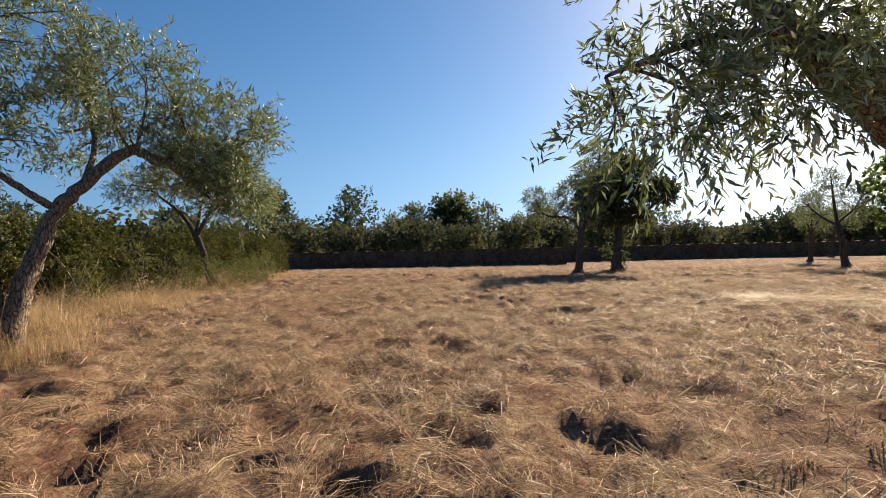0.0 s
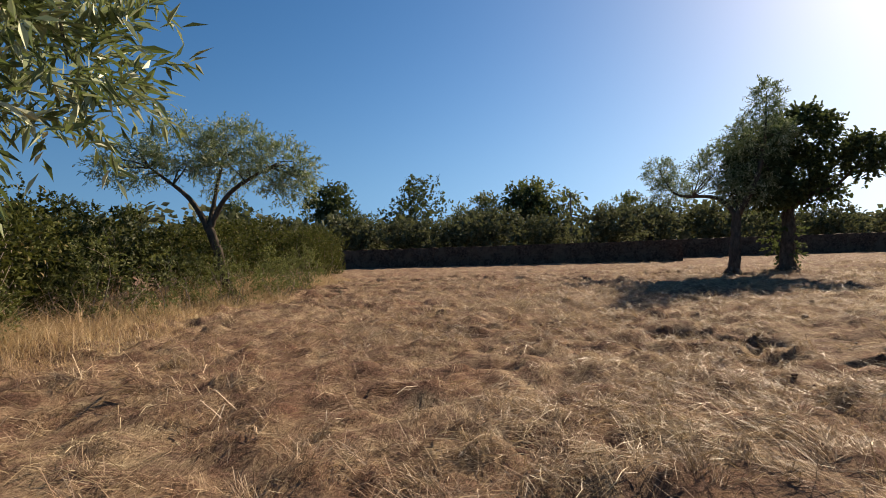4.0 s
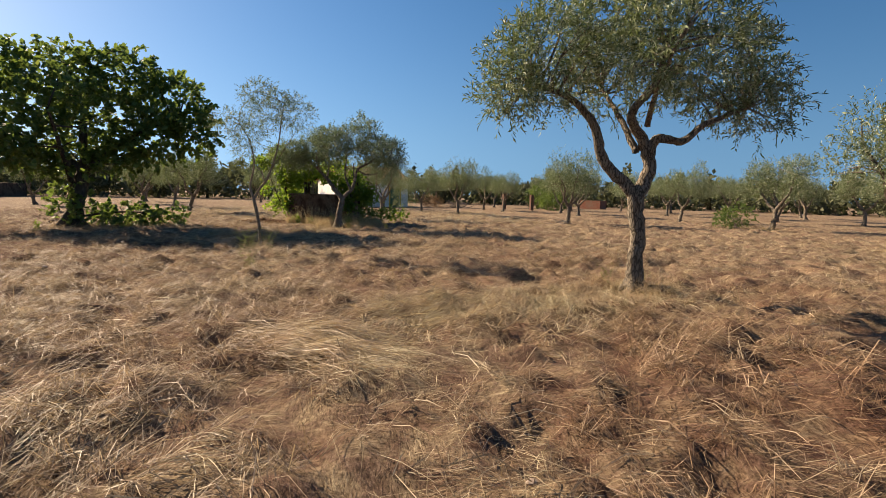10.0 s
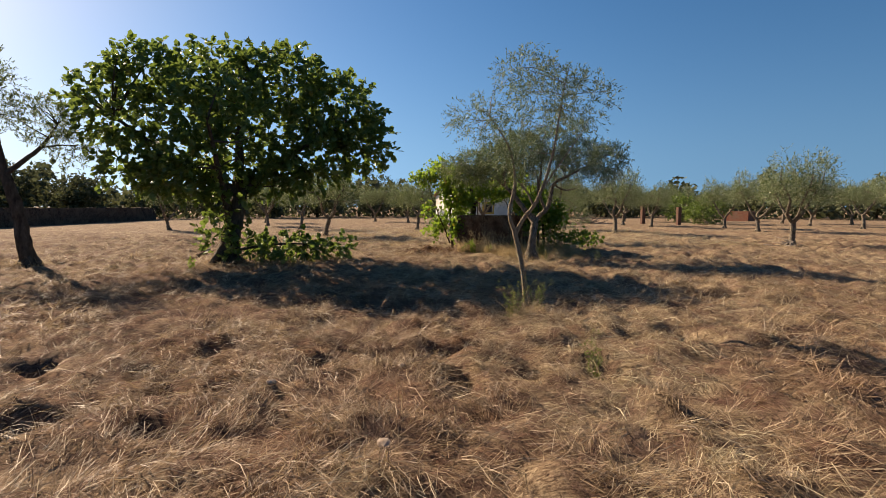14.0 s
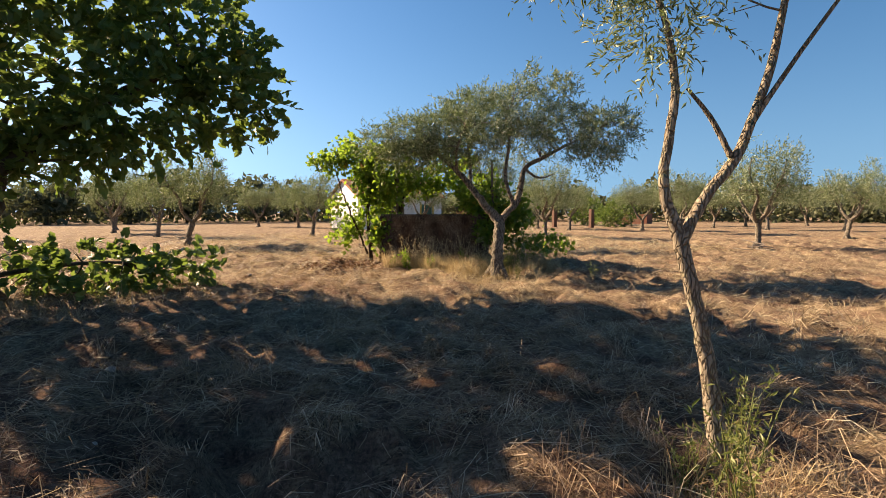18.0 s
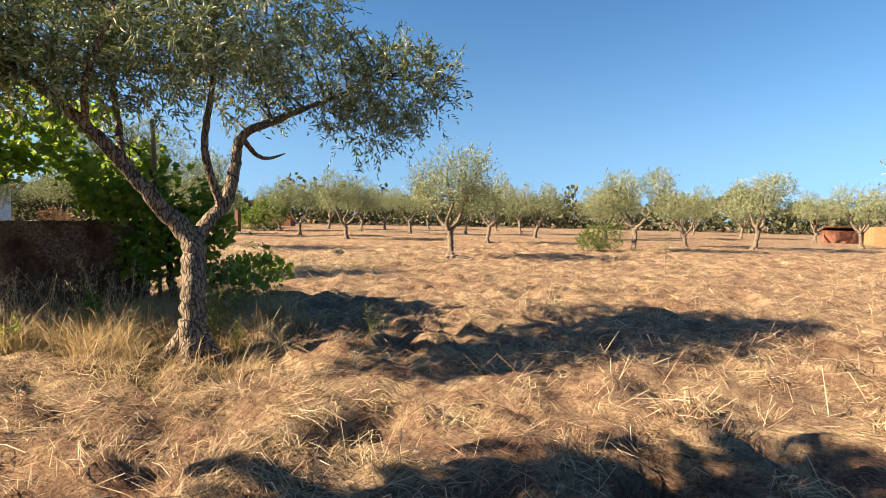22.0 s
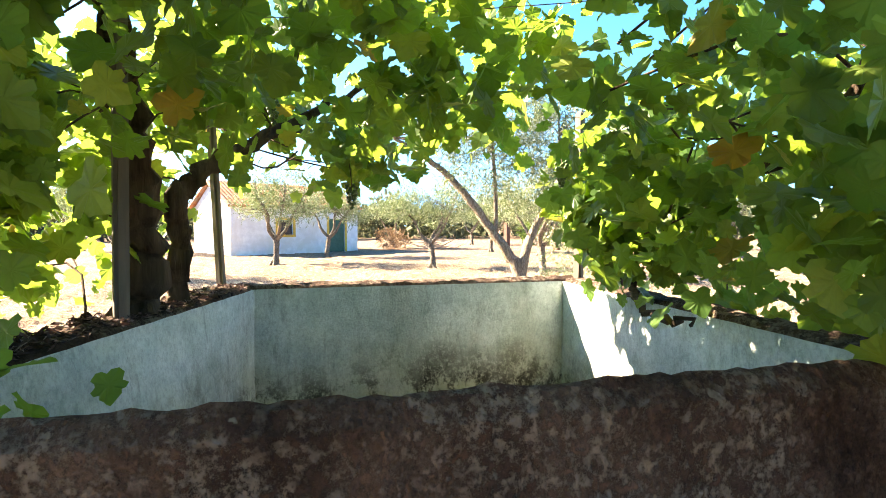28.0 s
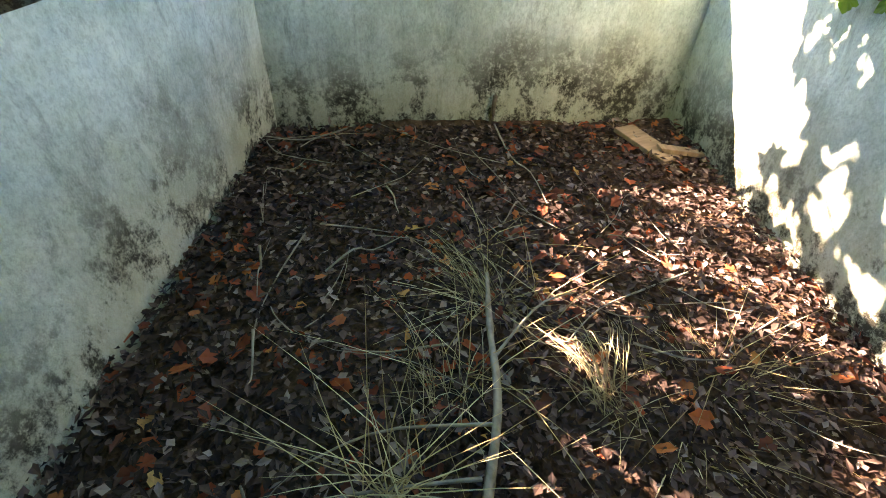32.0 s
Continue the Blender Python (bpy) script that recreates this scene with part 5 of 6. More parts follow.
def litter():
    rs = np.random.RandomState(41)
    for name, n, mat, size, label, shape in (("leaf_litter", 21000, GREY_LITTER, (0.031, 0.017), "dull grey-brown leaf litter covering the tank bed", "lance"), ("fallen_leaves", 750, DRY_LEAF, (0.046, 0.044), "rust-red fallen vine leaves on the litter", "lobed")):
        p = in_tank(rs, n)
        if name == "fallen_leaves":
            keep = rs.rand(n) < 0.25 + 0.75 * (field_noise(p[:, 0], p[:, 1], 2.2, 44) > 0.5)
            p = p[keep]
        k = len(p)
        base = np.c_[p, BED + 0.02 + 0.035 * rs.rand(k)]
        way = unit(np.c_[rs.normal(size=(k, 2)), 0.25 * rs.normal(size=k)])
        up = unit(np.c_[0.45 * rs.normal(size=(k, 2)), np.ones(k)])
        put(name, leaf_mesh(name, base, way, up, size[0] * (0.5 + rs.rand(k)), size[1] * (0.5 + rs.rand(k)), mat, shape), None, label, "leaf litter", kind="stuff")
    for n in range(46):
        c = in_tank(rs, 1)[0]
        a = rs.rand() * 6.28
        L = 0.2 + 0.5 * rs.rand() ** 2
        p = [np.array([c[0] + math.cos(a) * L * s, c[1] + math.sin(a) * L * s, BED + 0.05 + 0.02 * rs.rand() + 0.04 * abs(s)]) + rs.normal(size=3) * 0.015 for s in (-0.5, -0.15, 0.2, 0.5)]
        for q in p:
            q[0] = min(max(q[0], 27.85), 29.8)
            q[1] = min(max(q[1], 14.68), 16.3)
        r = 0.0015 + 0.0035 * rs.rand() ** 2
        put("twig", Wood().limb(curve_points(p, 10), np.linspace(r, r * 0.4, 10), 5).mesh("twig", DRY_TWIG), None, "thin dry grey twig lying on the litter", "twig", "twigs in the tank")
    big = Wood().limb(curve_points([(28.05, 15.85, 0.5), (28.35, 15.72, 0.53), (28.62, 15.66, 0.52), (28.85, 15.6, 0.5)], 16), np.linspace(0.013, 0.007, 16), 8, 0.35, 3)
    stick = thing("branch", pose(0, 0, 0), "peeling grey dead branch lying on the litter", "branch")
    put("stem", big.mesh("stem", DRY_TWIG), stick)
    for pts in ([(28.5, 15.69, 0.52), (28.66, 15.5, 0.53), (28.7, 15.36, 0.52)], [(28.32, 15.73, 0.52), (28.35, 16.0, 0.53), (28.3, 16.2, 0.52)], [(28.2, 15.8, 0.52), (28.22, 16.12, 0.52), (28.15, 16.32, 0.51)]):
        put("side_branch", Wood().limb(curve_points(pts, 8), np.linspace(0.0055, 0.002, 8), 6, 0.3, 4).mesh("side_branch", DRY_TWIG), stick)
    for x, y, a, L, w, label in ((29.55, 14.64, 20, 0.3, 0.13, "old flat wooden board lying on the litter"), (29.47, 14.52, 75, 0.2, 0.06, "short rotten plank by the tank wall")):
        b = thing("board", pose(x, y, BED + 0.05, 6, -5, a), label, "board")
        part("plank", box_bm(L, w, 0.02, bevel=0.002), BOARD_WOOD, b)

    for x, y, aim, reach, rise, n in ((28.72, 15.62, 0.33, 0.42, 0.08, 55), (28.36, 15.42, 0.1, 0.24, 0.12, 75), (28.42, 15.84, 0.1, 0.24, 0.08, 45)):
        tuft = Wood()
        for i in range(n):
            a = aim + 0.38 * rs.normal() + (1.9 * rs.normal() if rs.rand() < 0.3 else 0)
            L = reach * (0.4 + 0.6 * rs.rand())
            h = rise * rs.rand()
            foot = np.array([x, y, BED + 0.03]) + np.array([rs.normal(), rs.normal(), 0]) * 0.035
            away = np.array([math.cos(a), math.sin(a), 0])
            tuft.limb(curve_points([foot, foot + away * L * 0.5 + [0, 0, h], foot + away * L + [0, 0, 0.35 * h + 0.015]], 6), np.linspace(0.0013, 0.0006, 6), 3)
        put("grass_tuft", tuft.mesh("grass_tuft", PALE_STRAW), None, "flattened tuft of dry yellow grass on the litter", "grass tuft", "grass tufts in the tank")

    rod = thing("iron_rod", pose(29.94, 15.26, BED, 4, 0, 0), "short rusty iron rod standing by the tank wall", "rod")
    part("shaft", box_bm(0.02, 0.02, 0.16, (0, 0, 0.07), 0.006), WIRE, rod)


litter()


# ---- posts and vine ----
POSTS = [(29.08, 16.77, 2.7, 1), (30.18, 16.4, 2.5, -2), (29.84, 14.22, 2.4, 1), (27.62, 14.33, 2.75, -1.5)]
for x, y, h, a in POSTS:
    p = thing("vine_post", pose(x, y, 0.0, a, a * 0.7, 20 * a), "grey weathered post holding the grape vine beside the tank", "post", "vine posts")
    part("shaft", box_bm(0.062 if x < 30 else 0.046, 0.05, h - (1.2 if y > 16 else -0.1), (0, 0, h / 2 + (0.6 if y > 16 else -0.05)), 0.012), POST_WOOD, p)
for a, b in ((0, 1), (1, 2), (2, 3), (3, 0)):
    z = 2.35
    p, q = np.array([POSTS[a][0], POSTS[a][1], z]), np.array([POSTS[b][0], POSTS[b][1], z])
    put("trellis_wire", Wood().limb(curve_points([p, (p + q) / 2 - [0, 0, 0.05], q], 10), np.full(10, 0.0015), 4).mesh("trellis_wire", WIRE), None, "sagging rusty wire tied between vine posts", "wire", "trellis wires")

VINE = [
    # the end by the two old stems
    (28.6, 17.3, 2.95, 0.7, 0.4, 0.25, 1.36), (28.9, 17.6, 2.0, 0.45, 0.3, 0.5, 0.85), (28.6, 17.5, 2.6, 0.6, 0.35, 0.3, 0.77), (29.1, 17.8, 1.3, 0.35, 0.25, 0.4, 0.42), (29.4, 18.0, 0.9, 0.45, 0.35, 0.3, 0.7), (28.0, 17.4, 0.8, 0.2, 0.2, 0.35, 0.51), (29.8, 18.35, 0.6, 0.4, 0.35, 0.25, 0.3), (29.2, 18.5, 2.75, 0.5, 0.4, 0.3, 0.77), (29.0, 18.5, 1.5, 0.35, 0.3, 0.35, 0.31), (28.3, 16.8, 2.95, 0.6, 0.6, 0.22, 0.85), (28.2, 15.8, 2.9, 0.5, 0.5, 0.22, 0.35), (28.2, 15.0, 2.8, 0.5, 0.4, 0.25, 0.3), (27.35, 14.6, 0.9, 0.2, 0.3, 0.4, 0.59), (29.0, 18.0, 3.0, 0.5, 0.4, 0.3, 0.68), (29.5, 18.3, 0.95, 0.3, 0.3, 0.3, 0.25), (29.3, 18.9, 2.8, 0.35, 0.35, 0.22, 0.34), (29.6, 18.1, 3.3, 0.4, 0.35, 0.22, 0.42), (29.4, 17.7, 2.5, 0.6, 0.4, 0.5, 1.19), (28.1, 17.3, 0.95, 0.3, 0.25, 0.35, 0.8), (28.15, 16.95, 1.1, 0.1, 0.2, 0.25, 0.25), (27.85, 17.3, 2.25, 0.25, 0.2, 0.35, 0.42),
    # the curtain along the back of the near end
    (28.9, 17.25, 2.3, 0.7, 0.2, 0.45, 0.7), (29.2, 17.25, 1.6, 0.9, 0.18, 0.45, 0.85), (29.8, 17.0, 2.1, 0.5, 0.25, 0.4, 0.55), (30.3, 16.9, 1.6, 0.5, 0.2, 0.4, 0.3), (29.8, 16.7, 2.4, 0.4, 0.3, 0.25, 0.35), (30.4, 16.6, 2.15, 0.35, 0.3, 0.35, 0.3), (29.1, 16.95, 1.9, 0.5, 0.15, 0.3, 0.3),
    # the roof over the tank
    (28.7, 16.6, 2.6, 0.6, 0.4, 0.15, 0.45), (29.4, 16.4, 2.5, 0.5, 0.35, 0.15, 0.26), (28.8, 16.0, 2.55, 0.6, 0.4, 0.15, 0.38), (28.2, 15.5, 2.6, 0.5, 0.4, 0.15, 0.38), (28.9, 15.2, 2.5, 0.6, 0.35, 0.2, 0.38), (28.0, 16.3, 2.25, 0.45, 0.4, 0.15, 0.38), (28.6, 15.9, 2.2, 0.45, 0.4, 0.13, 0.3), (28.8, 16.45, 2.08, 0.4, 0.2, 0.14, 0.3), (28.7, 15.6, 2.15, 0.45, 0.3, 0.13, 0.26), (29.4, 15.8, 2.0, 0.3, 0.35, 0.12, 0.15), (27.4, 15.6, 2.5, 0.4, 0.5, 0.18, 0.09), (27.6, 16.7, 2.5, 0.4, 0.4, 0.18, 0.09),
    # the far end, thick and low
    (28.3, 14.4, 2.3, 0.6, 0.25, 0.35, 0.34), (29.2, 14.3, 2.0, 0.5, 0.2, 0.4, 0.5), (28.5, 14.2, 1.75, 0.8, 0.2, 0.4, 0.6), (27.75, 14.3, 1.9, 0.4, 0.25, 0.5, 0.6), (27.5, 14.15, 1.35, 0.35, 0.25, 0.35, 0.6), (27.55, 13.7, 1.2, 0.4, 0.35, 0.35, 0.6), (27.4, 13.9, 0.65, 0.4, 0.4, 0.35, 0.5), (27.15, 13.4, 0.4, 0.4, 0.4, 0.25, 0.35), (28.1, 12.4, 0.5, 0.4, 0.5, 0.3, 0.45), (27.6, 12.9, 0.65, 0.4, 0.4, 0.3, 0.4), (27.4, 13.67, 1.6, 0.3, 0.25, 0.3, 0.4), (28.4, 13.9, 1.2, 0.6, 0.25, 0.5, 0.6),
    (27.5, 15.2, 1.75, 0.25, 0.28, 0.3, 0.32), (27.52, 14.8, 1.6, 0.3, 0.3, 0.35, 0.6), (27.7, 15.35, 2.05, 0.3, 0.3, 0.22, 0.24), (28.4, 14.85, 1.75, 0.4, 0.18, 0.28, 0.4), (28.9, 14.65, 1.7, 0.35, 0.15, 0.25, 0.35), (28.2, 15.15, 2.05, 0.35, 0.25, 0.18, 0.3), (29.0, 14.5, 1.55, 0.35, 0.12, 0.2, 0.4), (29.3, 14.5, 1.85, 0.35, 0.15, 0.25, 0.4), (27.9, 16.8, 1.85, 0.22, 0.15, 0.28, 0.25), (29.6, 15.1, 2.2, 0.3, 0.3, 0.2, 0.15), (29.75, 15.8, 2.08, 0.35, 0.4, 0.16, 0.3), (30.1, 16.3, 2.4, 0.4, 0.35, 0.25, 0.4),
]


def grape_vine():
    rs = np.random.RandomState(51)
    vine = thing("grape_vine", pose(0, 0, 0), "old grape vine with dark stems and green leaves over the tank", "grape vine")
    stems = [([(29.22, 16.74, 1.22), (29.3, 16.7, 1.5), (29.27, 16.72, 1.85), (29.2, 16.76, 2.3), (29.1, 16.8, 2.75)], [0.075, 0.062, 0.055, 0.05, 0.03]),
             ([(29.48, 16.64, 1.22), (29.56, 16.6, 1.5), (29.5, 16.6, 1.75), (29.6, 16.4, 1.95), (29.75, 16.1, 2.15), (29.8, 15.7, 2.4)], [0.045, 0.04, 0.04, 0.035, 0.025, 0.012]),
             ([(29.0, 16.98, 0.0), (29.1, 16.95, 0.6), (29.12, 16.85, 1.25)], [0.08, 0.07, 0.075]),
             ([(29.3, 17.5, 0.0), (29.2, 17.55, 0.8), (28.95, 17.6, 1.6), (28.7, 17.4, 2.5)], [0.05, 0.045, 0.04, 0.02]),
             ([(29.2, 17.6, 0.2), (29.15, 18.0, 1.2), (29.2, 18.35, 2.1), (29.25, 18.5, 2.7)], [0.025, 0.02, 0.015, 0.008]),
             ([(29.4, 14.05, 0.0), (29.45, 14.12, 0.9), (29.5, 14.2, 1.5), (29.1, 14.25, 1.75), (28.3, 14.35, 1.9), (27.9, 14.6, 2.1)], [0.06, 0.05, 0.04, 0.035, 0.025, 0.012]),
             ([(27.7, 14.1, 0.0), (27.75, 14.15, 0.9), (27.8, 14.2, 1.7), (28.1, 14.5, 2.4)], [0.045, 0.04, 0.03, 0.015]),
             ([(29.1, 14.4, 1.36), (28.7, 14.75, 1.33), (28.35, 14.95, 1.3), (28.1, 15.05, 1.32)], [0.018, 0.014, 0.01, 0.006])]
    joints = []
    for n, (pts, radii) in enumerate(stems):
        k = 7 * len(pts)
        P = curve_points(pts, k)
        P[1:-1] += rs.normal(size=(k - 2, 3)) * 0.011
        R = np.interp(np.linspace(0, 1, k), np.linspace(0, 1, len(radii)), radii)
        put("stem", Wood().limb(P, R, 14, 0.5, n).mesh("stem", VINE_BARK), vine)
        if n < 7:
            joints += [tuple(p) for p in P[k // 3:]]
    at, out = in_blobs(rs, VINE, 3850, 0.25)
    w = Wood()
    grow(w, rs, joints, at[:260], 0.008, 0.6, 0.8)
    put("branchwork", w.mesh("branchwork", VINE_BARK), vine, kind="stuff")
    n = len(at)
    per = 3
    way = unit(rs.normal(size=(n, per, 3)) + np.array([0, 0, -0.55]))
    base = at[:, None] + rs.normal(size=(n, per, 3)) * 0.09
    k = n * per
    base, way = base.reshape(k, 3), way.reshape(k, 3)
    up = unit(rs.normal(size=(k, 3)) * 0.8 + np.array([-0.2, 0.2, 0.9]))
    s = 0.105 * (0.45 + 0.8 * rs.rand(k))
    clear = np.ones(k, bool)
    for c, r in (((26.9, 16.3, 1.63), 0.75), ((27.35, 16.15, 1.65), 0.68), ((27.6, 16.1, 1.65), 0.72), ((27.7, 16.05, 1.63), 0.7), ((26.4, 16.6, 1.55), 0.8)):
        clear &= np.linalg.norm(base - np.array(c), axis=1) > r
    put("leaves", leaf_mesh("leaves", base[clear], way[clear], up[clear], s[clear], s[clear] * 1.02, VINE_LEAF, "vine"), vine, kind="stuff")


grape_vine()


def grape_bunches():
    """Small unripe bunches, each a heap of berries on one stalk."""
    rs = np.random.RandomState(58)
    one = bmesh.new()
    bmesh.ops.create_icosphere(one, subdivisions=2, radius=0.0075)
    berry = np.array([v.co[:] for v in one.verts])
    faces = np.array([[v.index for v in f.verts] for f in one.faces])
    one.free()
    for x, y, z in ((29.19, 15.88, 1.83), (29.05, 15.59, 2.17), (29.3, 16.2, 2.2), (28.79, 15.06, 1.92)):
        n = 46
        h = rs.rand(n)
        a, r = rs.rand(n) * 6.283, 0.03 * np.sqrt(1.02 - h) * (0.55 + 0.45 * rs.rand(n))
        C = np.c_[r * np.cos(a), r * np.sin(a), -0.02 - 0.11 * h]
        V = (C[:, None] + berry[None] * (0.8 + 0.4 * rs.rand(n))[:, None, None]).reshape(-1, 3)
        F = (np.arange(n)[:, None, None] * len(berry) + faces[None]).reshape(-1, 3)
        bunch = thing("grape_bunch", pose(x, y, z), "small bunch of green grapes hanging from the vine", "grapes", "grape bunches")
        put("fruit", np_mesh("fruit", V, F, GRAPE, True), bunch)
        put("stalk", Wood().limb([(0, 0, -0.06), (0.002, 0, 0.0), (0.012, 0.006, 0.07)], [0.0016, 0.002, 0.002], 5).mesh("stalk", VINE_BARK), bunch)


grape_bunches()


def loose_wood(name, m, label, num, length, radius, seed, tilt=0.25):
    """Cut branches lying over one another."""
    rs = np.random.RandomState(seed)
    pile = thing(name, m, label, "brushwood")
    for n in range(num):
        a, L = rs.rand() * 6.283, length * (0.5 + 0.7 * rs.rand())
        d = np.array([math.cos(a), math.sin(a), tilt * rs.normal()])
        c = np.array([rs.normal() * length * 0.35, rs.normal() * length * 0.25, 0.05 + 0.3 * length * rs.rand() ** 2])
        pts = [c - d * L / 2, c + rs.normal(size=3) * 0.06 * L, c + d * L / 2]
        for q in pts:
            q[2] = max(q[2], 0.03)
        put("branch", Wood().limb(curve_points(pts, 7), np.linspace(radius, radius * 0.35, 7), 6, 0.2, seed + n).mesh("branch", DRY_TWIG), pile)
    return pile


loose_wood("brush_pile", pose(60.8, 4.0, 0), "dark heap of pruned branches at the edge of the grove", 40, 2.0, 0.03, 301)
loose_wood("fallen_branches", pose(31.0, 3.2, 0), "grey broken branches lying at the foot of an olive", 9, 0.9, 0.022, 302, 0.15)
bush("dry_bush", pose(61.5, 7.0, 0), "brown withered bush beside the farmhouse", [(0, 0, 0.7, 1.0, 0.9, 0.7, 1), (0.9, -1.0, 0.5, 0.8, 0.8, 0.5, 0.7)], 380, DEAD_BUSH, 303, (0.1, 0.05), twig=0.4)
bush("dark_bush", pose(58.5, -7.0, 0), "dense green bush among the far olives", [(0, 0, 1.3, 1.5, 1.6, 1.3, 1), (1.2, 0.8, 1.0, 1.0, 1.0, 0.9, 0.6)], 520, FIG_LEAF, 304, (0.16, 0.1), twig=0.45)


# ---- the white house and the far sheds ----
def house():
    c, r = Vector((56.9, 17.0)), Vector((60.2, 9.5))
    d = (r - c).normalized()
    ang = math.degrees(math.atan2(d.y, d.x))
    L, D, H, RH = (r - c).length, 5.4, 2.75, 4.05
    h = thing("house", pose(c.x, c.y, 0, 0, 0, ang), "small whitewashed farmhouse with a terracotta roof", "house")
    # local x along the front, local y to the back
    wx, ww, wz, wh, dx, dw, dh = 0.33 * L, 0.95, 1.1, 0.85, 0.74 * L, 1.15, 2.05
    for x0, x1, z0, z1 in ((0, wx, -0.1, H), (wx, wx + ww, -0.1, wz), (wx, wx + ww, wz + wh, H), (wx + ww, dx, -0.1, H), (dx, dx + dw, dh, H), (dx + dw, L, -0.1, H)):
        part("front_wall", box_bm(x1 - x0, 0.35, z1 - z0, ((x0 + x1) / 2, 0.175, (z0 + z1) / 2), 0), WHITEWASH, h)
    bm = bmesh.new()
    box_bm(L, 0.35, H + 0.1, (L / 2, D - 0.175, H / 2 - 0.05), 0, bm)
    part("back_wall", bm, WHITEWASH, h)
    for x in (0.0, L - 0.35):
        bm = bmesh.new()
        prof = [(0.35, -0.1), (D - 0.35, -0.1), (D - 0.35, H), (D / 2, RH), (0.35, H)]
        lo = [bm.verts.new((x, y, z)) for y, z in prof]
        hi = [bm.verts.new((x + 0.35, y, z)) for y, z in prof]
        bm.faces.new(lo[::-1])
        bm.faces.new(hi)
        for i in range(5):
            bm.faces.new((lo[i], lo[(i + 1) % 5], hi[(i + 1) % 5], hi[i]))
        part("gable_wall", bm, WHITEWASH, h)
    slope = math.atan2(RH - H, D / 2)
    for side in (0, 1):
        bm = bmesh.new()
        ln = D / 2 / math.cos(slope) + 0.3
        m = pose(L / 2, D / 2, RH + 0.07, 0, 0, 180 * side) @ pose(0, 0, 0, math.degrees(slope), 0, 0) @ pose(0, -ln / 2, 0)
        box_bm(L + 0.5, ln, 0.06, (0, 0, -0.04), 0, bm)
        roof = part("roof", bm, TERRACOTTA, h, "terracotta tiled roof slope", m=m)
        one = bmesh.new()
        bmesh.ops.create_cone(one, cap_ends=True, segments=8, radius1=0.1, radius2=0.1, depth=ln)
        bmesh.ops.transform(one, matrix=pose(0, 0, 0, 90, 0, 0), verts=one.verts)
        k = int((L + 0.5) / 0.22)
        first = part("roof_tile", one, TERRACOTTA, roof, m=pose(-(L + 0.5) / 2 + 0.11, 0, 0))
        for i in range(1, k):
            put("roof_tile", first.data, roof, m=pose(-(L + 0.5) / 2 + (i + 0.5) * 0.22, 0, 0))
    w = put("window", None, h, m=pose(wx, 0, wz))
    for sx, sz, x, z in ((ww + 0.3, 0.14, ww / 2, -0.07), (ww + 0.3, 0.14, ww / 2, wh + 0.07), (0.14, wh, -0.07, wh / 2), (0.14, wh, ww + 0.07, wh / 2)):
        part("frame", box_bm(sx, 0.06, sz, (x, -0.012, z), 0.005), YELLOW_PAINT, w, "yellow painted surround")
    part("pane", box_bm(ww, 0.03, wh, (ww / 2, 0.16, wh / 2), 0), DARK_PANE, w)
    dr = put("door", None, h, m=pose(dx, 0, 0))
    part("door_leaf", box_bm(dw, 0.05, dh, (dw / 2, 0.12, dh / 2), 0.005), GREEN_PAINT, dr, "dark green wooden door")
    for sx, sz, x, z in ((0.14, dh + 0.14, -0.07, dh / 2 + 0.07), (0.14, dh + 0.14, dw + 0.07, dh / 2 + 0.07)):
        part("door_surround", box_bm(sx, 0.06, sz, (x, -0.012, z), 0.005), YELLOW_PAINT, dr, "yellow painted surround")
    part("knob", box_bm(0.05, 0.06, 0.05, (0.12, 0.07, 1.0), 0.012), DARK_PANE, dr)


house()


def shed(name, x, y, a, w, d, h, wall, label, roof=True):
    s = thing(name, pose(x, y, 0, 0, 0, a), label, "shed")
    for px, py, sx, sy in ((0, -d / 2 + 0.1, w, 0.2), (0, d / 2 - 0.1, w, 0.2), (-w / 2 + 0.1, 0, 0.2, d - 0.4), (w / 2 - 0.1, 0, 0.2, d - 0.4)):
        part("wall", box_bm(sx, sy, h, (px, py, h / 2 - 0.05), 0.01), wall, s)
    if roof:
        part("roof", box_bm(w + 0.4, d + 0.4, 0.1, (0, 0, h + 0.08), 0.02, turn=Matrix.Rotation(0.12, 4, "X")), TERRACOTTA, s)
    return s


shed("brick_shed", 20.6, -36, 10, 4.2, 2.5, 1.05, RED_BRICK, "low red brick shed with a tiled roof beyond the olives")
shed("orange_shed", 18.6, -33, 15, 2.2, 2.2, 1.35, ORANGE_RENDER, "small orange rendered shed beyond the olives", False)
shed("brick_shelter", 72, -17, 40, 3.0, 2.0, 1.2, RED_BRICK, "small ruined brick shelter at the edge of the grove", False)
for x, y, h in ((60, -1.2, 2.0), (57, -3.4, 1.7)):
    p = thing("gate_pillar", pose(x, y, 0, 0, 0, 20), "reddish masonry gate pillar at the edge of the grove", "pillar", "gate pillars")
    part("pillar", box_bm(0.36, 0.36, h, (0, 0, h / 2 - 0.05), 0.03), PILLAR_BRICK, p)
pole = thing("utility_pole", pose(6, 68, 0), "distant utility pole above the trees", "pole")
put("shaft", Wood().limb([(0, 0, -0.1), (0, 0, 3), (0, 0, 7.2)], [0.13, 0.12, 0.1], 8).mesh("shaft", POST_WOOD), pole)
part("crossarm", box_bm(1.2, 0.1, 0.1, (0, 0, 6.8), 0.01), POST_WOOD, pole)


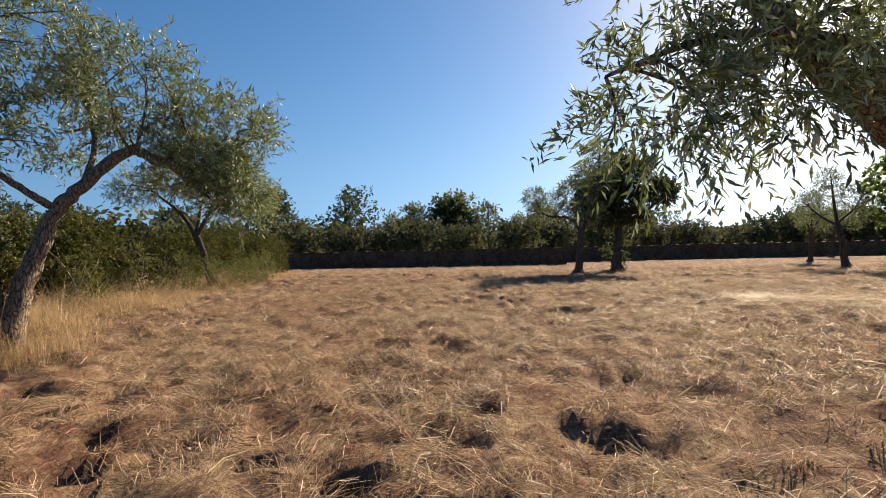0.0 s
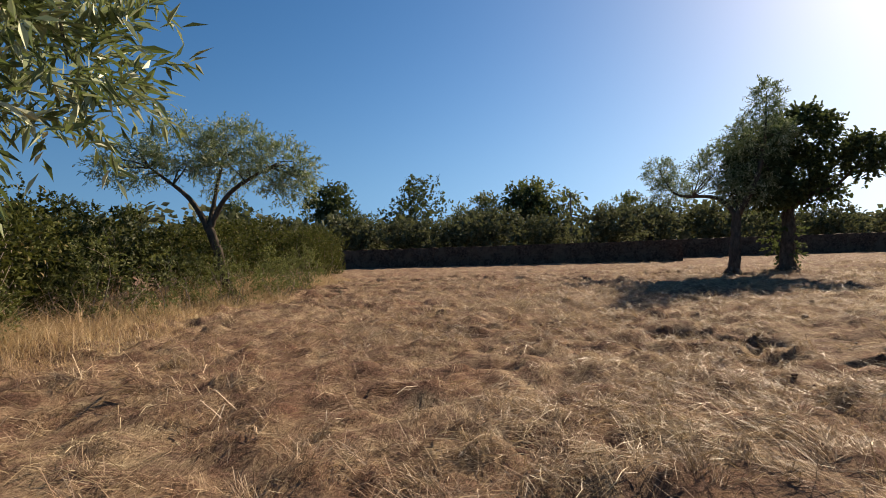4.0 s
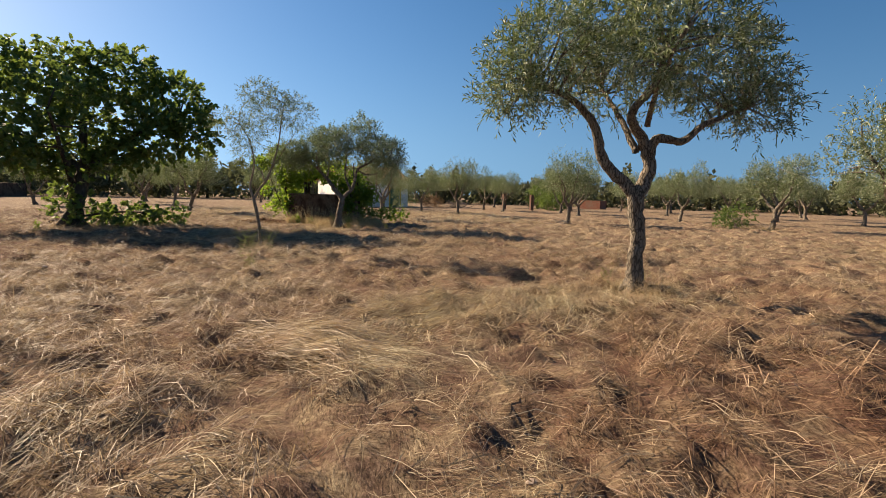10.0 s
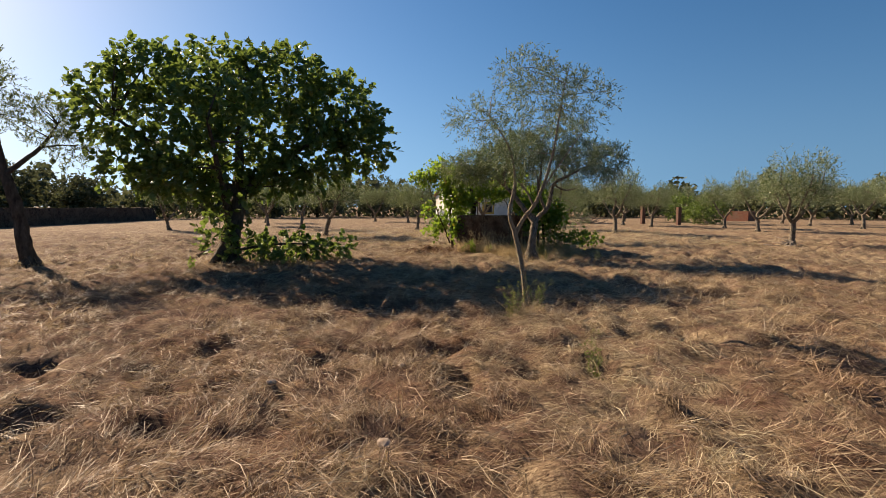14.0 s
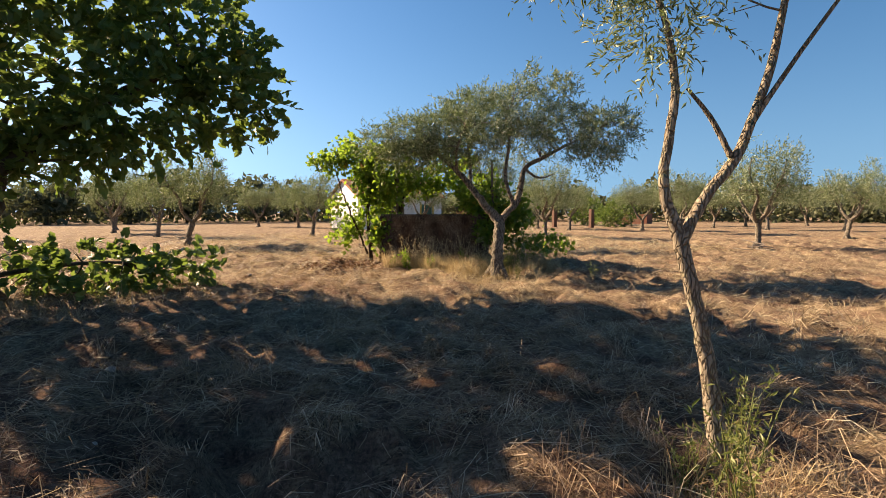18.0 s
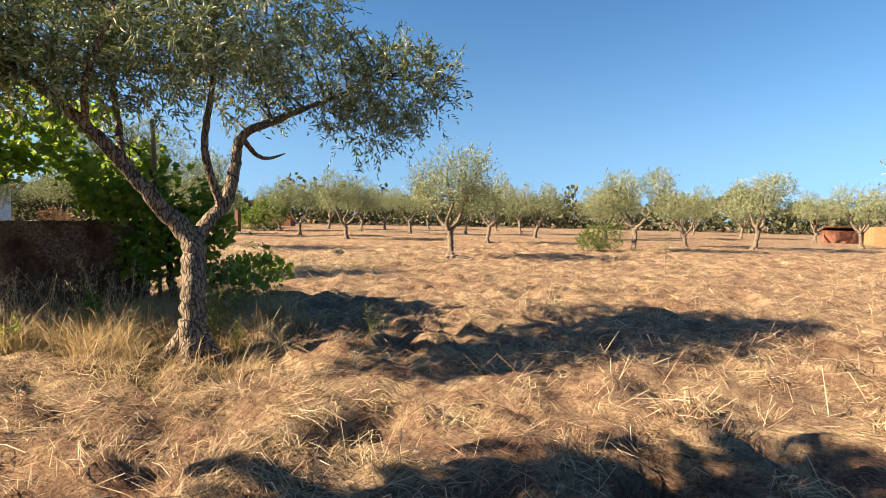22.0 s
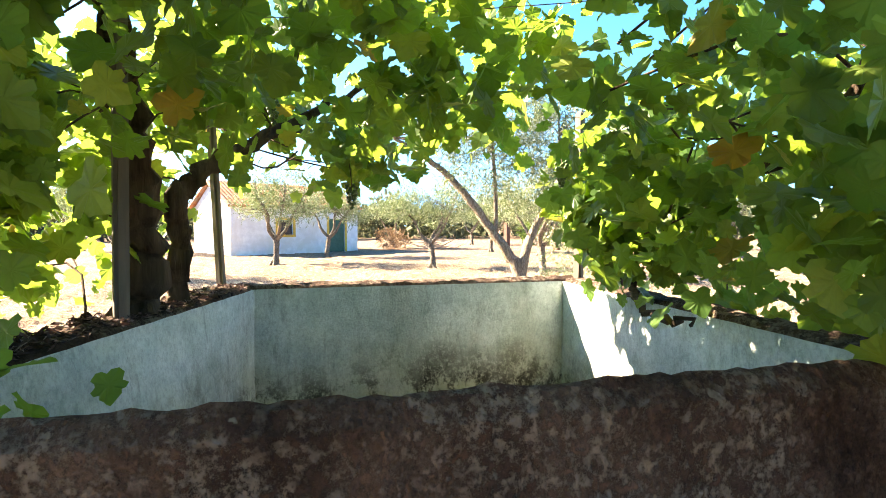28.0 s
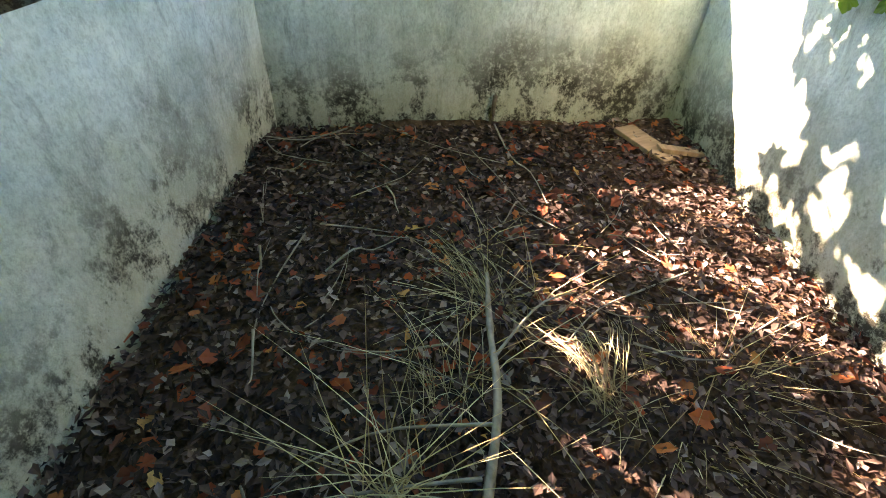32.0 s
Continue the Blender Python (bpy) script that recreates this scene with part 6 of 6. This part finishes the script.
# ---- dry grass, straw and stones ----
CORRIDOR = [(-1, 1), (-1.5, 6), (-0.5, 10), (3, 13.3), (6, 16), (9.5, 18), (13.5, 18.6), (18, 17.6), (22, 17.8), (25.5, 16.8)]


def off_tank(x, y):
    return ~in_pit(x, y) & ~((x > 27.4) & (x < 30.4) & (y > 14.0) & (y < 17.5))


def blades(name, P, tall, lean, width, mat, label, seed, category="grass"):
    """Standing blades, each a bent strip of three joints."""
    rs = np.random.RandomState(seed)
    n = len(P)
    z0 = height(P[:, 0], P[:, 1]) - 0.02
    a = rs.rand(n) * 6.283
    d = np.c_[np.cos(a), np.sin(a), np.zeros(n)]
    s = np.c_[-np.sin(a + 0.7), np.cos(a + 0.7), np.zeros(n)]
    hgt = tall * (0.5 + 0.7 * rs.rand(n))
    V = []
    for f, w in ((0, 1.0), (0.45, 0.85), (0.8, 0.55), (1.0, 0.12)):
        c = np.c_[P, z0] + d * (lean * hgt * f * f)[:, None] + np.c_[np.zeros((n, 2)), hgt * f * (1 - 0.25 * lean * f)]
        V += [c - s * (width * w / 2), c + s * (width * w / 2)]
    V = np.stack(V, 1)
    F = np.arange(n)[:, None, None] * 8 + np.array([(0, 1, 3, 2), (2, 3, 5, 4), (4, 5, 7, 6)])[None]
    return put(name, np_mesh(name, V.reshape(-1, 3), F.reshape(-1, 4), mat), None, label, category, kind="stuff")


def weed(m, seed, tall, stems, mat, label, leaf=(0.05, 0.012)):
    rs = np.random.RandomState(seed)
    w = thing("weed", m, label, "weed", "green weeds")
    at = []
    for i in range(stems):
        a, lean = rs.rand() * 6.283, 0.15 + 0.3 * rs.rand()
        h = tall * (0.55 + 0.5 * rs.rand())
        p0 = np.array([0.04 * rs.normal(), 0.04 * rs.normal(), -0.04])
        P = curve_points([p0, p0 + [math.cos(a) * lean * h * 0.35, math.sin(a) * lean * h * 0.35, h * 0.55], p0 + [math.cos(a) * lean * h, math.sin(a) * lean * h, h]], 8)
        put("stem", Wood().limb(P, np.linspace(0.004, 0.0015, 8), 5).mesh("stem", mat), w)
        at.append(P[1:])
    at = np.concatenate(at)
    base, way, up, L, W = twig_leaves(rs, at, unit(rs.normal(size=at.shape)), 4, 0.05, leaf[0], leaf[1], 0.4, 0.01)
    put("foliage", leaf_mesh("foliage", base, way, up, L, W, mat), w, kind="stuff")
    return w


SOIL = surface("dry_soil", [(0.3, (0.045, 0.026, 0.019)), (0.55, (0.11, 0.065, 0.047)), (0.75, (0.2, 0.13, 0.1))], 14, 0.95, 0.8, 0.01, spec=0.1)
DEAD_LEAF = leafy("curled_dead_leaf", [(0.0, (0.06, 0.032, 0.02)), (0.5, (0.14, 0.078, 0.05)), (1.0, (0.32, 0.21, 0.14))], (0.3, 0.16, 0.08), 0.2, 0.75, 0.2)


def weeds_and_stones(rs):
    a = weed(pose(16.75, 16.15, 0), 81, 0.55, 9, GREEN_STALK, "grey-green upright weed at the foot of the young olive")
    b = weed(pose(25.75, 14.55, 0), 82, 0.6, 11, GREEN_STALK, "grey-green olive sucker shoots at the foot of the forked olive", (0.06, 0.014))
    c = weed(pose(26.95, 16.75, 0), 83, 0.45, 8, VINE_LEAF, "fresh green weed among dry grass before the tank", (0.07, 0.04))
    for src, spots in ((a, [(16.6, 16.55), (16.2, 16.6), (23.0, 22.0), (24.6, 13.0), (13.9, 16.0), (11.7, 9.75), (11.4, 9.3)]), (b, [(25.6, 14.6), (26.2, 14.1), (25.2, 14.5), (23.2, 23.0)]), (c, [(27.2, 17.1), (26.7, 16.2), (27.05, 15.3), (22.4, 24.6), (27.15, 13.4)])):
        for x, y in spots:
            copy_thing(src, pose(x, y, float(height(np.array(x), np.array(y))), 0, 0, rs.rand() * 360) @ Matrix.Scale(0.7 + 0.5 * rs.rand(), 4))
    bm = bmesh.new()
    bmesh.ops.create_icosphere(bm, subdivisions=2, radius=0.05)
    for v in bm.verts:
        n = field_noise(np.array(v.co.x * 30 + 3), np.array(v.co.y * 30 + v.co.z * 22), 1.0, 5)
        v.co = Vector((v.co.x * 1.3, v.co.y, v.co.z * 0.62)) * (0.75 + 0.55 * float(n))
    me = bpy.data.meshes.new("stone")
    bm.to_mesh(me)
    bm.free()
    me.materials.append(FIELD_STONE)
    clod = me.copy()
    clod.materials.clear()
    clod.materials.append(SOIL)
    P = along_path(rs, 46, 1.9)
    for x, y in [(10.61, 15.86), (10.66, 15.74), (9.2, 16.9), (9.0, 15.4), (17.95, 12.93), (17.63, 12.88), (18.11, 14.53), (17.09, 13.73), (17.76, 13.65), (17.17, 14.4)] + [tuple(p) for p in P]:
        k = 0.35 + 0.75 * rs.rand() ** 2
        put("stone", me, None, "small pale field stone half sunk in straw", "stone", "field stones", m=pose(x, y, float(height(np.array(x), np.array(y))) + 0.014 * k, 8, 5, rs.rand() * 360) @ Matrix.Scale(k, 4))
    for n, (cx, cy, r, d) in enumerate(PITS):
        for i in range(5 + int(14 * r)):
            a, q = rs.rand() * 6.283, r * (0.2 + 0.75 * rs.rand())
            x, y, k = cx + q * math.cos(a), cy + q * math.sin(a), 0.35 + 0.7 * rs.rand() ** 2
            put("soil_clod", clod, None, "reddish-brown clod of dry soil in a scrape", "clod", "soil clods", m=pose(x, y, float(height(np.array(x), np.array(y))) + 0.012 * k, 10, 5, rs.rand() * 360) @ Matrix.Scale(k, 4))
    # dead vine leaves raked together beside the tank
    n = 3800
    a, r = rs.rand(n) * 6.283, np.abs(rs.normal(size=n)) * 0.85
    P = np.c_[27.7 + 1.2 * r * np.cos(a), 18.35 + 0.8 * r * np.sin(a)]
    away = (P[:, 1] > 17.5) | (P[:, 0] < 27.6)
    P, r = P[away], r[away]
    n = len(P)
    base = np.c_[P, height(P[:, 0], P[:, 1]) + 0.02 + 0.16 * np.exp(-r * r * 2) * rs.rand(n)]
    put("dead_leaves", leaf_mesh("dead_leaves", base, unit(np.c_[rs.normal(size=(n, 2)), 0.4 * rs.normal(size=n)]), unit(np.c_[0.6 * rs.normal(size=(n, 2)), np.ones(n)]), 0.06 * (0.5 + 0.8 * rs.rand(n)), 0.05 * (0.5 + 0.8 * rs.rand(n)), DEAD_LEAF, "lobed"), None, "heap of curled brown dead vine leaves", "leaf litter", kind="stuff")
    # crumbs and dry bits on the wall tops
    n = 2600
    u, v = rs.rand(n), 0.02 + 0.2 * rs.rand(n)
    d = np.array([FL.x - BL.x, FL.y - BL.y])
    s = np.array([d[1], -d[0]]) / np.hypot(*d)
    P = np.array([BL.x, BL.y]) + d * u[:, None] + s * v[:, None]
    base = np.c_[P, TOP + 0.004 + 0.016 * rs.rand(n)]
    put("wall_crumbs", leaf_mesh("wall_crumbs", base, unit(np.c_[rs.normal(size=(n, 2)), 0.3 * rs.normal(size=n)]), unit(np.c_[0.6 * rs.normal(size=(n, 2)), np.ones(n)]), 0.035 * (0.4 + rs.rand(n)), 0.012 * (0.5 + rs.rand(n)), GREY_LITTER), None, "dry leaf crumbs lying on the tank wall", "leaf litter", kind="stuff")


def grasses():
    rs = np.random.RandomState(61)
    n = 32000
    y = rs.rand(n) * 34 - 2
    edge = np.interp(y, [-2, 7, 12, 22, 32], [-6.4, -6.0, -7.2, -8.3, -9.0]) + 1.2 * (field_noise(y, y * 0, 0.5, 6) - 0.5)
    x = edge - rs.rand(n) ** 1.2 * 3.6
    blades("tall_dry_grass", np.c_[x, y], (0.2 + 0.75 * np.clip((edge - x) / 1.8, 0, 1)) * (0.25 + 0.8 * field_noise(x, y, 1.1, 7) + 0.5 * field_noise(x, y, 3.1, 17)) * (0.55 + 0.6 * rs.rand(n) ** 2), 0.3 + 1.5 * rs.rand(n), 0.0095, GOLD_GRASS, "tall golden dry grass standing along the hedge", 62)
    weeds_and_stones(rs)
    n = 24000
    x, y = 25.2 + 2.5 * rs.rand(n) ** 0.8, 13.2 + 4.2 * rs.rand(n)
    k = (field_noise(x, y, 1.3, 63) > 0.28) & (y < 17.3) & ((y < 16.4) | (x > 27.0))
    blades("dry_grass", np.c_[x, y][k], (0.22 + 0.36 * rs.rand(k.sum())) * np.clip((x[k] - 24.6) / 1.6, 0.35, 1), 0.2 + 1.4 * rs.rand(k.sum()), 0.0062, GOLD_GRASS, "golden dry grass at the foot of the tank", 64)
    n = 2600
    a, r = rs.rand(n) * 6.283, 0.15 + 0.75 * rs.rand(n) ** 0.7
    blades("dry_grass", np.c_[25.5 + 1.3 * r * np.cos(a), 14.95 + 1.2 * r * np.sin(a)], 0.12 + 0.3 * rs.rand(n) ** 1.5, 0.3 + 1.6 * rs.rand(n), 0.006, GOLD_GRASS, "dry grass round the forked olive", 65)
    for cx, cy, num, rad, hh in ((11.15, 9.55, 1400, 0.8, 0.3), (16.45, 16.45, 500, 0.35, 0.35), (-6.5, 7.6, 2600, 1.2, 0.72), (23.7, 22.6, 2200, 2.2, 0.3), (22.6, 29.2, 500, 0.7, 0.35), (28.4, -7.2, 900, 0.9, 0.5), (17.5, -2.6, 500, 0.7, 0.3)):
        a, r = rs.rand(num) * 6.283, rad * rs.rand(num) ** 0.6
        blades("dry_grass", np.c_[cx + r * np.cos(a), cy + r * np.sin(a)], hh * (0.25 + rs.rand(num) ** 1.6), 0.2 + 1.5 * rs.rand(num), 0.005, GOLD_GRASS, "tuft of dry grass at the foot of a tree", 66)
    stalk = thing("dry_stalk", pose(0, 0, 0), "long dry grass stalk leaning beside the forked olive", "stalk")
    put("stem", Wood().limb(curve_points([(25.21, 15.15, 0.0), (24.97, 14.44, 0.35), (24.83, 13.88, 0.55)], 10), np.linspace(0.004, 0.002, 10), 5).mesh("stem", PALE_STRAW), stalk)
    # wild oats in front of the tank
    n = 150
    P = np.c_[26.5 + 0.9 * rs.rand(n) ** 0.7, 13.3 + 3.9 * rs.rand(n)]
    P = P[(P[:, 1] < 16.9) | (P[:, 0] > 27.1)]
    n = len(P)
    lean, turn, tall = 0.1 + 0.35 * rs.rand(n), rs.rand(n) * 6.283, 0.55 + 0.4 * rs.rand(n)
    k, f = 11, np.linspace(0.0, 1.0, 8)
    foot = height(P[:, 0], P[:, 1])
    line = np.stack([P[:, None, 0] + np.cos(turn)[:, None] * (lean * tall)[:, None] * f ** 2, P[:, None, 1] + np.sin(turn)[:, None] * (lean * tall)[:, None] * f ** 2, foot[:, None] + tall[:, None] * f * (1 - 0.2 * lean[:, None] * f)], -1)
    stalks = Wood()
    for one in line:
        stalks.limb(one, np.linspace(0.0022, 0.0012, 8), 4)
    put("wild_oats", stalks.mesh("wild_oats", PALE_STRAW), None, "tall pale wild oats before the tank wall", "grass", kind="stuff")
    # the hanging heads, on the upper third of each stalk
    at = 0.62 + 0.38 * rs.rand(n, k)
    spot_on = np.stack([[np.interp(at[i], f, line[i, :, c]) for c in range(3)] for i in range(n)]).transpose(0, 2, 1)
    base = (spot_on + rs.normal(size=(n, k, 3)) * np.array([0.022, 0.022, 0.008])).reshape(-1, 3)
    m = len(base)
    put("oat_heads", leaf_mesh("oat_heads", base, unit(np.c_[rs.normal(size=(m, 2)) * 0.5, -np.ones(m)]), rs.normal(size=(m, 3)), 0.034 + 0.012 * rs.rand(m), np.full(m, 0.011), PALE_STRAW), None, "hanging pale oat heads", "grass", kind="stuff")
    # tufts in the tank
    for cx, cy, num, hh in ((28.95, 15.55, 70, 0.2), (28.8, 15.62, 45, 0.2), (28.5, 15.75, 20, 0.24), (28.25, 15.25, 100, 0.24), (28.35, 15.1, 80, 0.24), (28.2, 16.0, 60, 0.26), (28.7, 15.5, 20, 0.22)):
        a, r = rs.rand(num) * 6.283, 0.1 * rs.rand(num)
        P = np.c_[cx + r * np.cos(a), cy + r * np.sin(a)]
        ob = blades("dry_tuft", P, hh * 0.8, 1.2 + 1.4 * rs.rand(num), 0.0042, GOLD_GRASS, "pale dry grass tuft collapsed on the litter", 68)
        ob.location.z = BED + 0.03


def along_path(rs, n, spread):
    C = np.array(CORRIDOR, float)
    seg = rs.randint(len(C) - 1, size=n)
    u = rs.rand(n)
    return C[seg] * (1 - u)[:, None] + C[seg + 1] * u[:, None] + rs.normal(size=(n, 2)) * (spread * (0.5 + rs.rand(n)))[:, None]


def from_path(P):
    C = np.array(CORRIDOR, float)
    best = np.full(len(P), 1e9)
    for a, b in zip(C[:-1], C[1:]):
        u = np.clip(((P - a) @ (b - a)) / ((b - a) @ (b - a)), 0, 1)
        best = np.minimum(best, np.linalg.norm(P - a - u[:, None] * (b - a), axis=1))
    return best


def lay_straw(name, rs, P, flow, L, W, tilt, lift, mat, label, joints):
    """Straws lying along their own directions; with joints they arch and fall."""
    n = len(P)
    d = np.c_[np.cos(flow), np.sin(flow), np.abs(rs.normal(size=n)) * tilt]
    s = np.c_[-np.sin(flow), np.cos(flow), rs.normal(size=n) * 0.5]
    w = s * (W / 2)[:, None]
    c = np.c_[P, height(P[:, 0], P[:, 1]) - 0.004 + lift * rs.rand(n) ** 2]
    end = c + d * L[:, None]
    if joints:
        mid = c + d * (L * 0.5)[:, None] + np.c_[np.zeros((n, 2)), 0.03 * rs.rand(n)]
        end = c + d * L[:, None] * np.array([1, 1, 0.25]) + s * (L * 0.15 * rs.normal(size=n))[:, None] * np.array([1, 1, 0])
        V = np.stack([c - w, c + w, mid - w, mid + w, end - w * 0.5, end + w * 0.5], 1)
        F = np.arange(n)[:, None, None] * 6 + np.array([(0, 1, 3, 2), (2, 3, 5, 4)])[None]
    else:
        V = np.stack([c - w, c + w, end + w * 0.5, end - w * 0.5], 1)
        F = np.arange(n)[:, None, None] * 4 + np.array([(0, 1, 2, 3)])[None]
    put(name, np_mesh(name, V.reshape(-1, 3), F.reshape(-1, 4), mat), None, label, "straw", kind="stuff")


def straw_layer(name, n, spread, lengths, widths, tilt, wander, lo, lift, mat, label, seed, joints, clear=0.0):
    rs = np.random.RandomState(seed)
    P = along_path(rs, n, spread)
    thick = 0.5 * field_noise(P[:, 0], P[:, 1], 0.7, 12) + 0.5 * field_noise(P[:, 0], P[:, 1], 2.9, 13)
    keep = (thick > lo + 0.3 * rs.rand(n)) & (mounds(P[:, 0], P[:, 1]) > -0.058 + 0.04 * rs.rand(n)) & off_tank(P[:, 0], P[:, 1]) & (P[:, 0] > -8.5)
    if clear:
        keep &= from_path(P) > clear * (0.7 + 0.6 * rs.rand(n))
    P = P[keep]
    n = len(P)
    flow = 9 * field_noise(P[:, 0], P[:, 1], 0.35, 14) + 5 * field_noise(P[:, 0], P[:, 1], 1.4, 15) + rs.normal(size=n) * wander
    lay_straw(name, rs, P, flow, lengths[0] + lengths[1] * rs.rand(n) ** 1.7, widths[0] + widths[1] * rs.rand(n), tilt, lift, mat, label, joints)


def tussocks(name, num, spread, k, lengths, widths, reach, label, seed, clear=0.0):
    """Matted clumps that the mower left, each combed its own way."""
    rs = np.random.RandomState(seed)
    C = along_path(rs, num, spread)
    keep = off_tank(C[:, 0], C[:, 1]) & (C[:, 0] > -8) & (field_noise(C[:, 0], C[:, 1], 0.6, 16) > 0.25) & (mounds(C[:, 0], C[:, 1]) > -0.03)
    if clear:
        keep &= from_path(C) > clear * (0.8 + 0.5 * rs.rand(num))
    C = C[keep]
    n = len(C)
    own = 9 * field_noise(C[:, 0], C[:, 1], 0.35, 14) + rs.normal(size=n) * 0.7
    size = 0.5 + 1.1 * rs.rand(n) ** 1.5
    P = C[:, None] + rs.normal(size=(n, k, 2)) * (reach * size)[:, None, None]
    flow = own[:, None] + rs.normal(size=(n, k)) * 0.6
    L = (lengths[0] + lengths[1] * rs.rand(n, k)) * size[:, None]
    lay_straw(name, rs, P.reshape(-1, 2), flow.ravel(), L.ravel(), widths[0] + widths[1] * rs.rand(n * k), 0.5, 0.06, STRAW, label, True)


def straw():
    straw_layer("chopped_straw", 360000, 3.9, (0.04, 0.15), (0.0022, 0.0028), 0.45, 1.2, 0.24, 0.03, STRAW, "short chopped brown straw strewn over the field", 71, False)
    straw_layer("straw_tufts", 230000, 11, (0.1, 0.22), (0.004, 0.004), 0.45, 1.5, 0.2, 0.03, STRAW, "coarse straw tufts over the wider field", 73, False, 6.0)
    straw_layer("cut_straw", 95000, 3.6, (0.12, 0.36), (0.0022, 0.0024), 0.2, 0.5, 0.26, 0.05, PALE_STRAW, "long pale cut straw lying in loose swaths", 72, True)
    tussocks("hay_tussocks", 4600, 3.0, 28, (0.1, 0.2), (0.0026, 0.0022), 0.05, "matted tussocks of brown hay left by the mower", 75)
    tussocks("far_tussocks", 9500, 8.0, 17, (0.12, 0.22), (0.0042, 0.004), 0.08, "matted hay tussocks over the wider field", 77, 3.5)
    rs = np.random.RandomState(78)
    n = 60000
    P = np.c_[30.6 + 17 * rs.rand(n) ** 1.4, 4 + 22 * rs.rand(n)]
    P = P[field_noise(P[:, 0], P[:, 1], 1.3, 20) + 0.5 * field_noise(P[:, 0], P[:, 1], 3.3, 24) > 0.55]
    n = len(P)
    lay_straw("grove_straw", rs, P, 9 * field_noise(P[:, 0], P[:, 1], 0.35, 14) + rs.normal(size=n), 0.08 + 0.2 * rs.rand(n), 0.005 + 0.005 * rs.rand(n), 0.35, 0.05, PALE_STRAW, "pale straw strewn in the grove behind the tank", False)
    rs = np.random.RandomState(76)
    for a, b, wide, way, n in (((8.9, 14.7), (8.0, 13.9), 0.22, -2.3, 6000), ((9.9, 13.2), (10.9, 9.8), 0.5, 2.75, 11000)):
        P = np.array(a) + (np.array(b) - np.array(a)) * rs.rand(n)[:, None] + rs.normal(size=(n, 2)) * wide
        lay_straw("hay_swath", rs, P, way + 0.8 * (field_noise(P[:, 0], P[:, 1], 0.8, 27) - 0.5) + 0.2 * rs.normal(size=n), 0.25 + 0.4 * rs.rand(n), 0.0022 + 0.002 * rs.rand(n), 0.14, 0.06, PALE_STRAW, "long pale golden hay combed flat in one swath", True)


grasses()
straw()
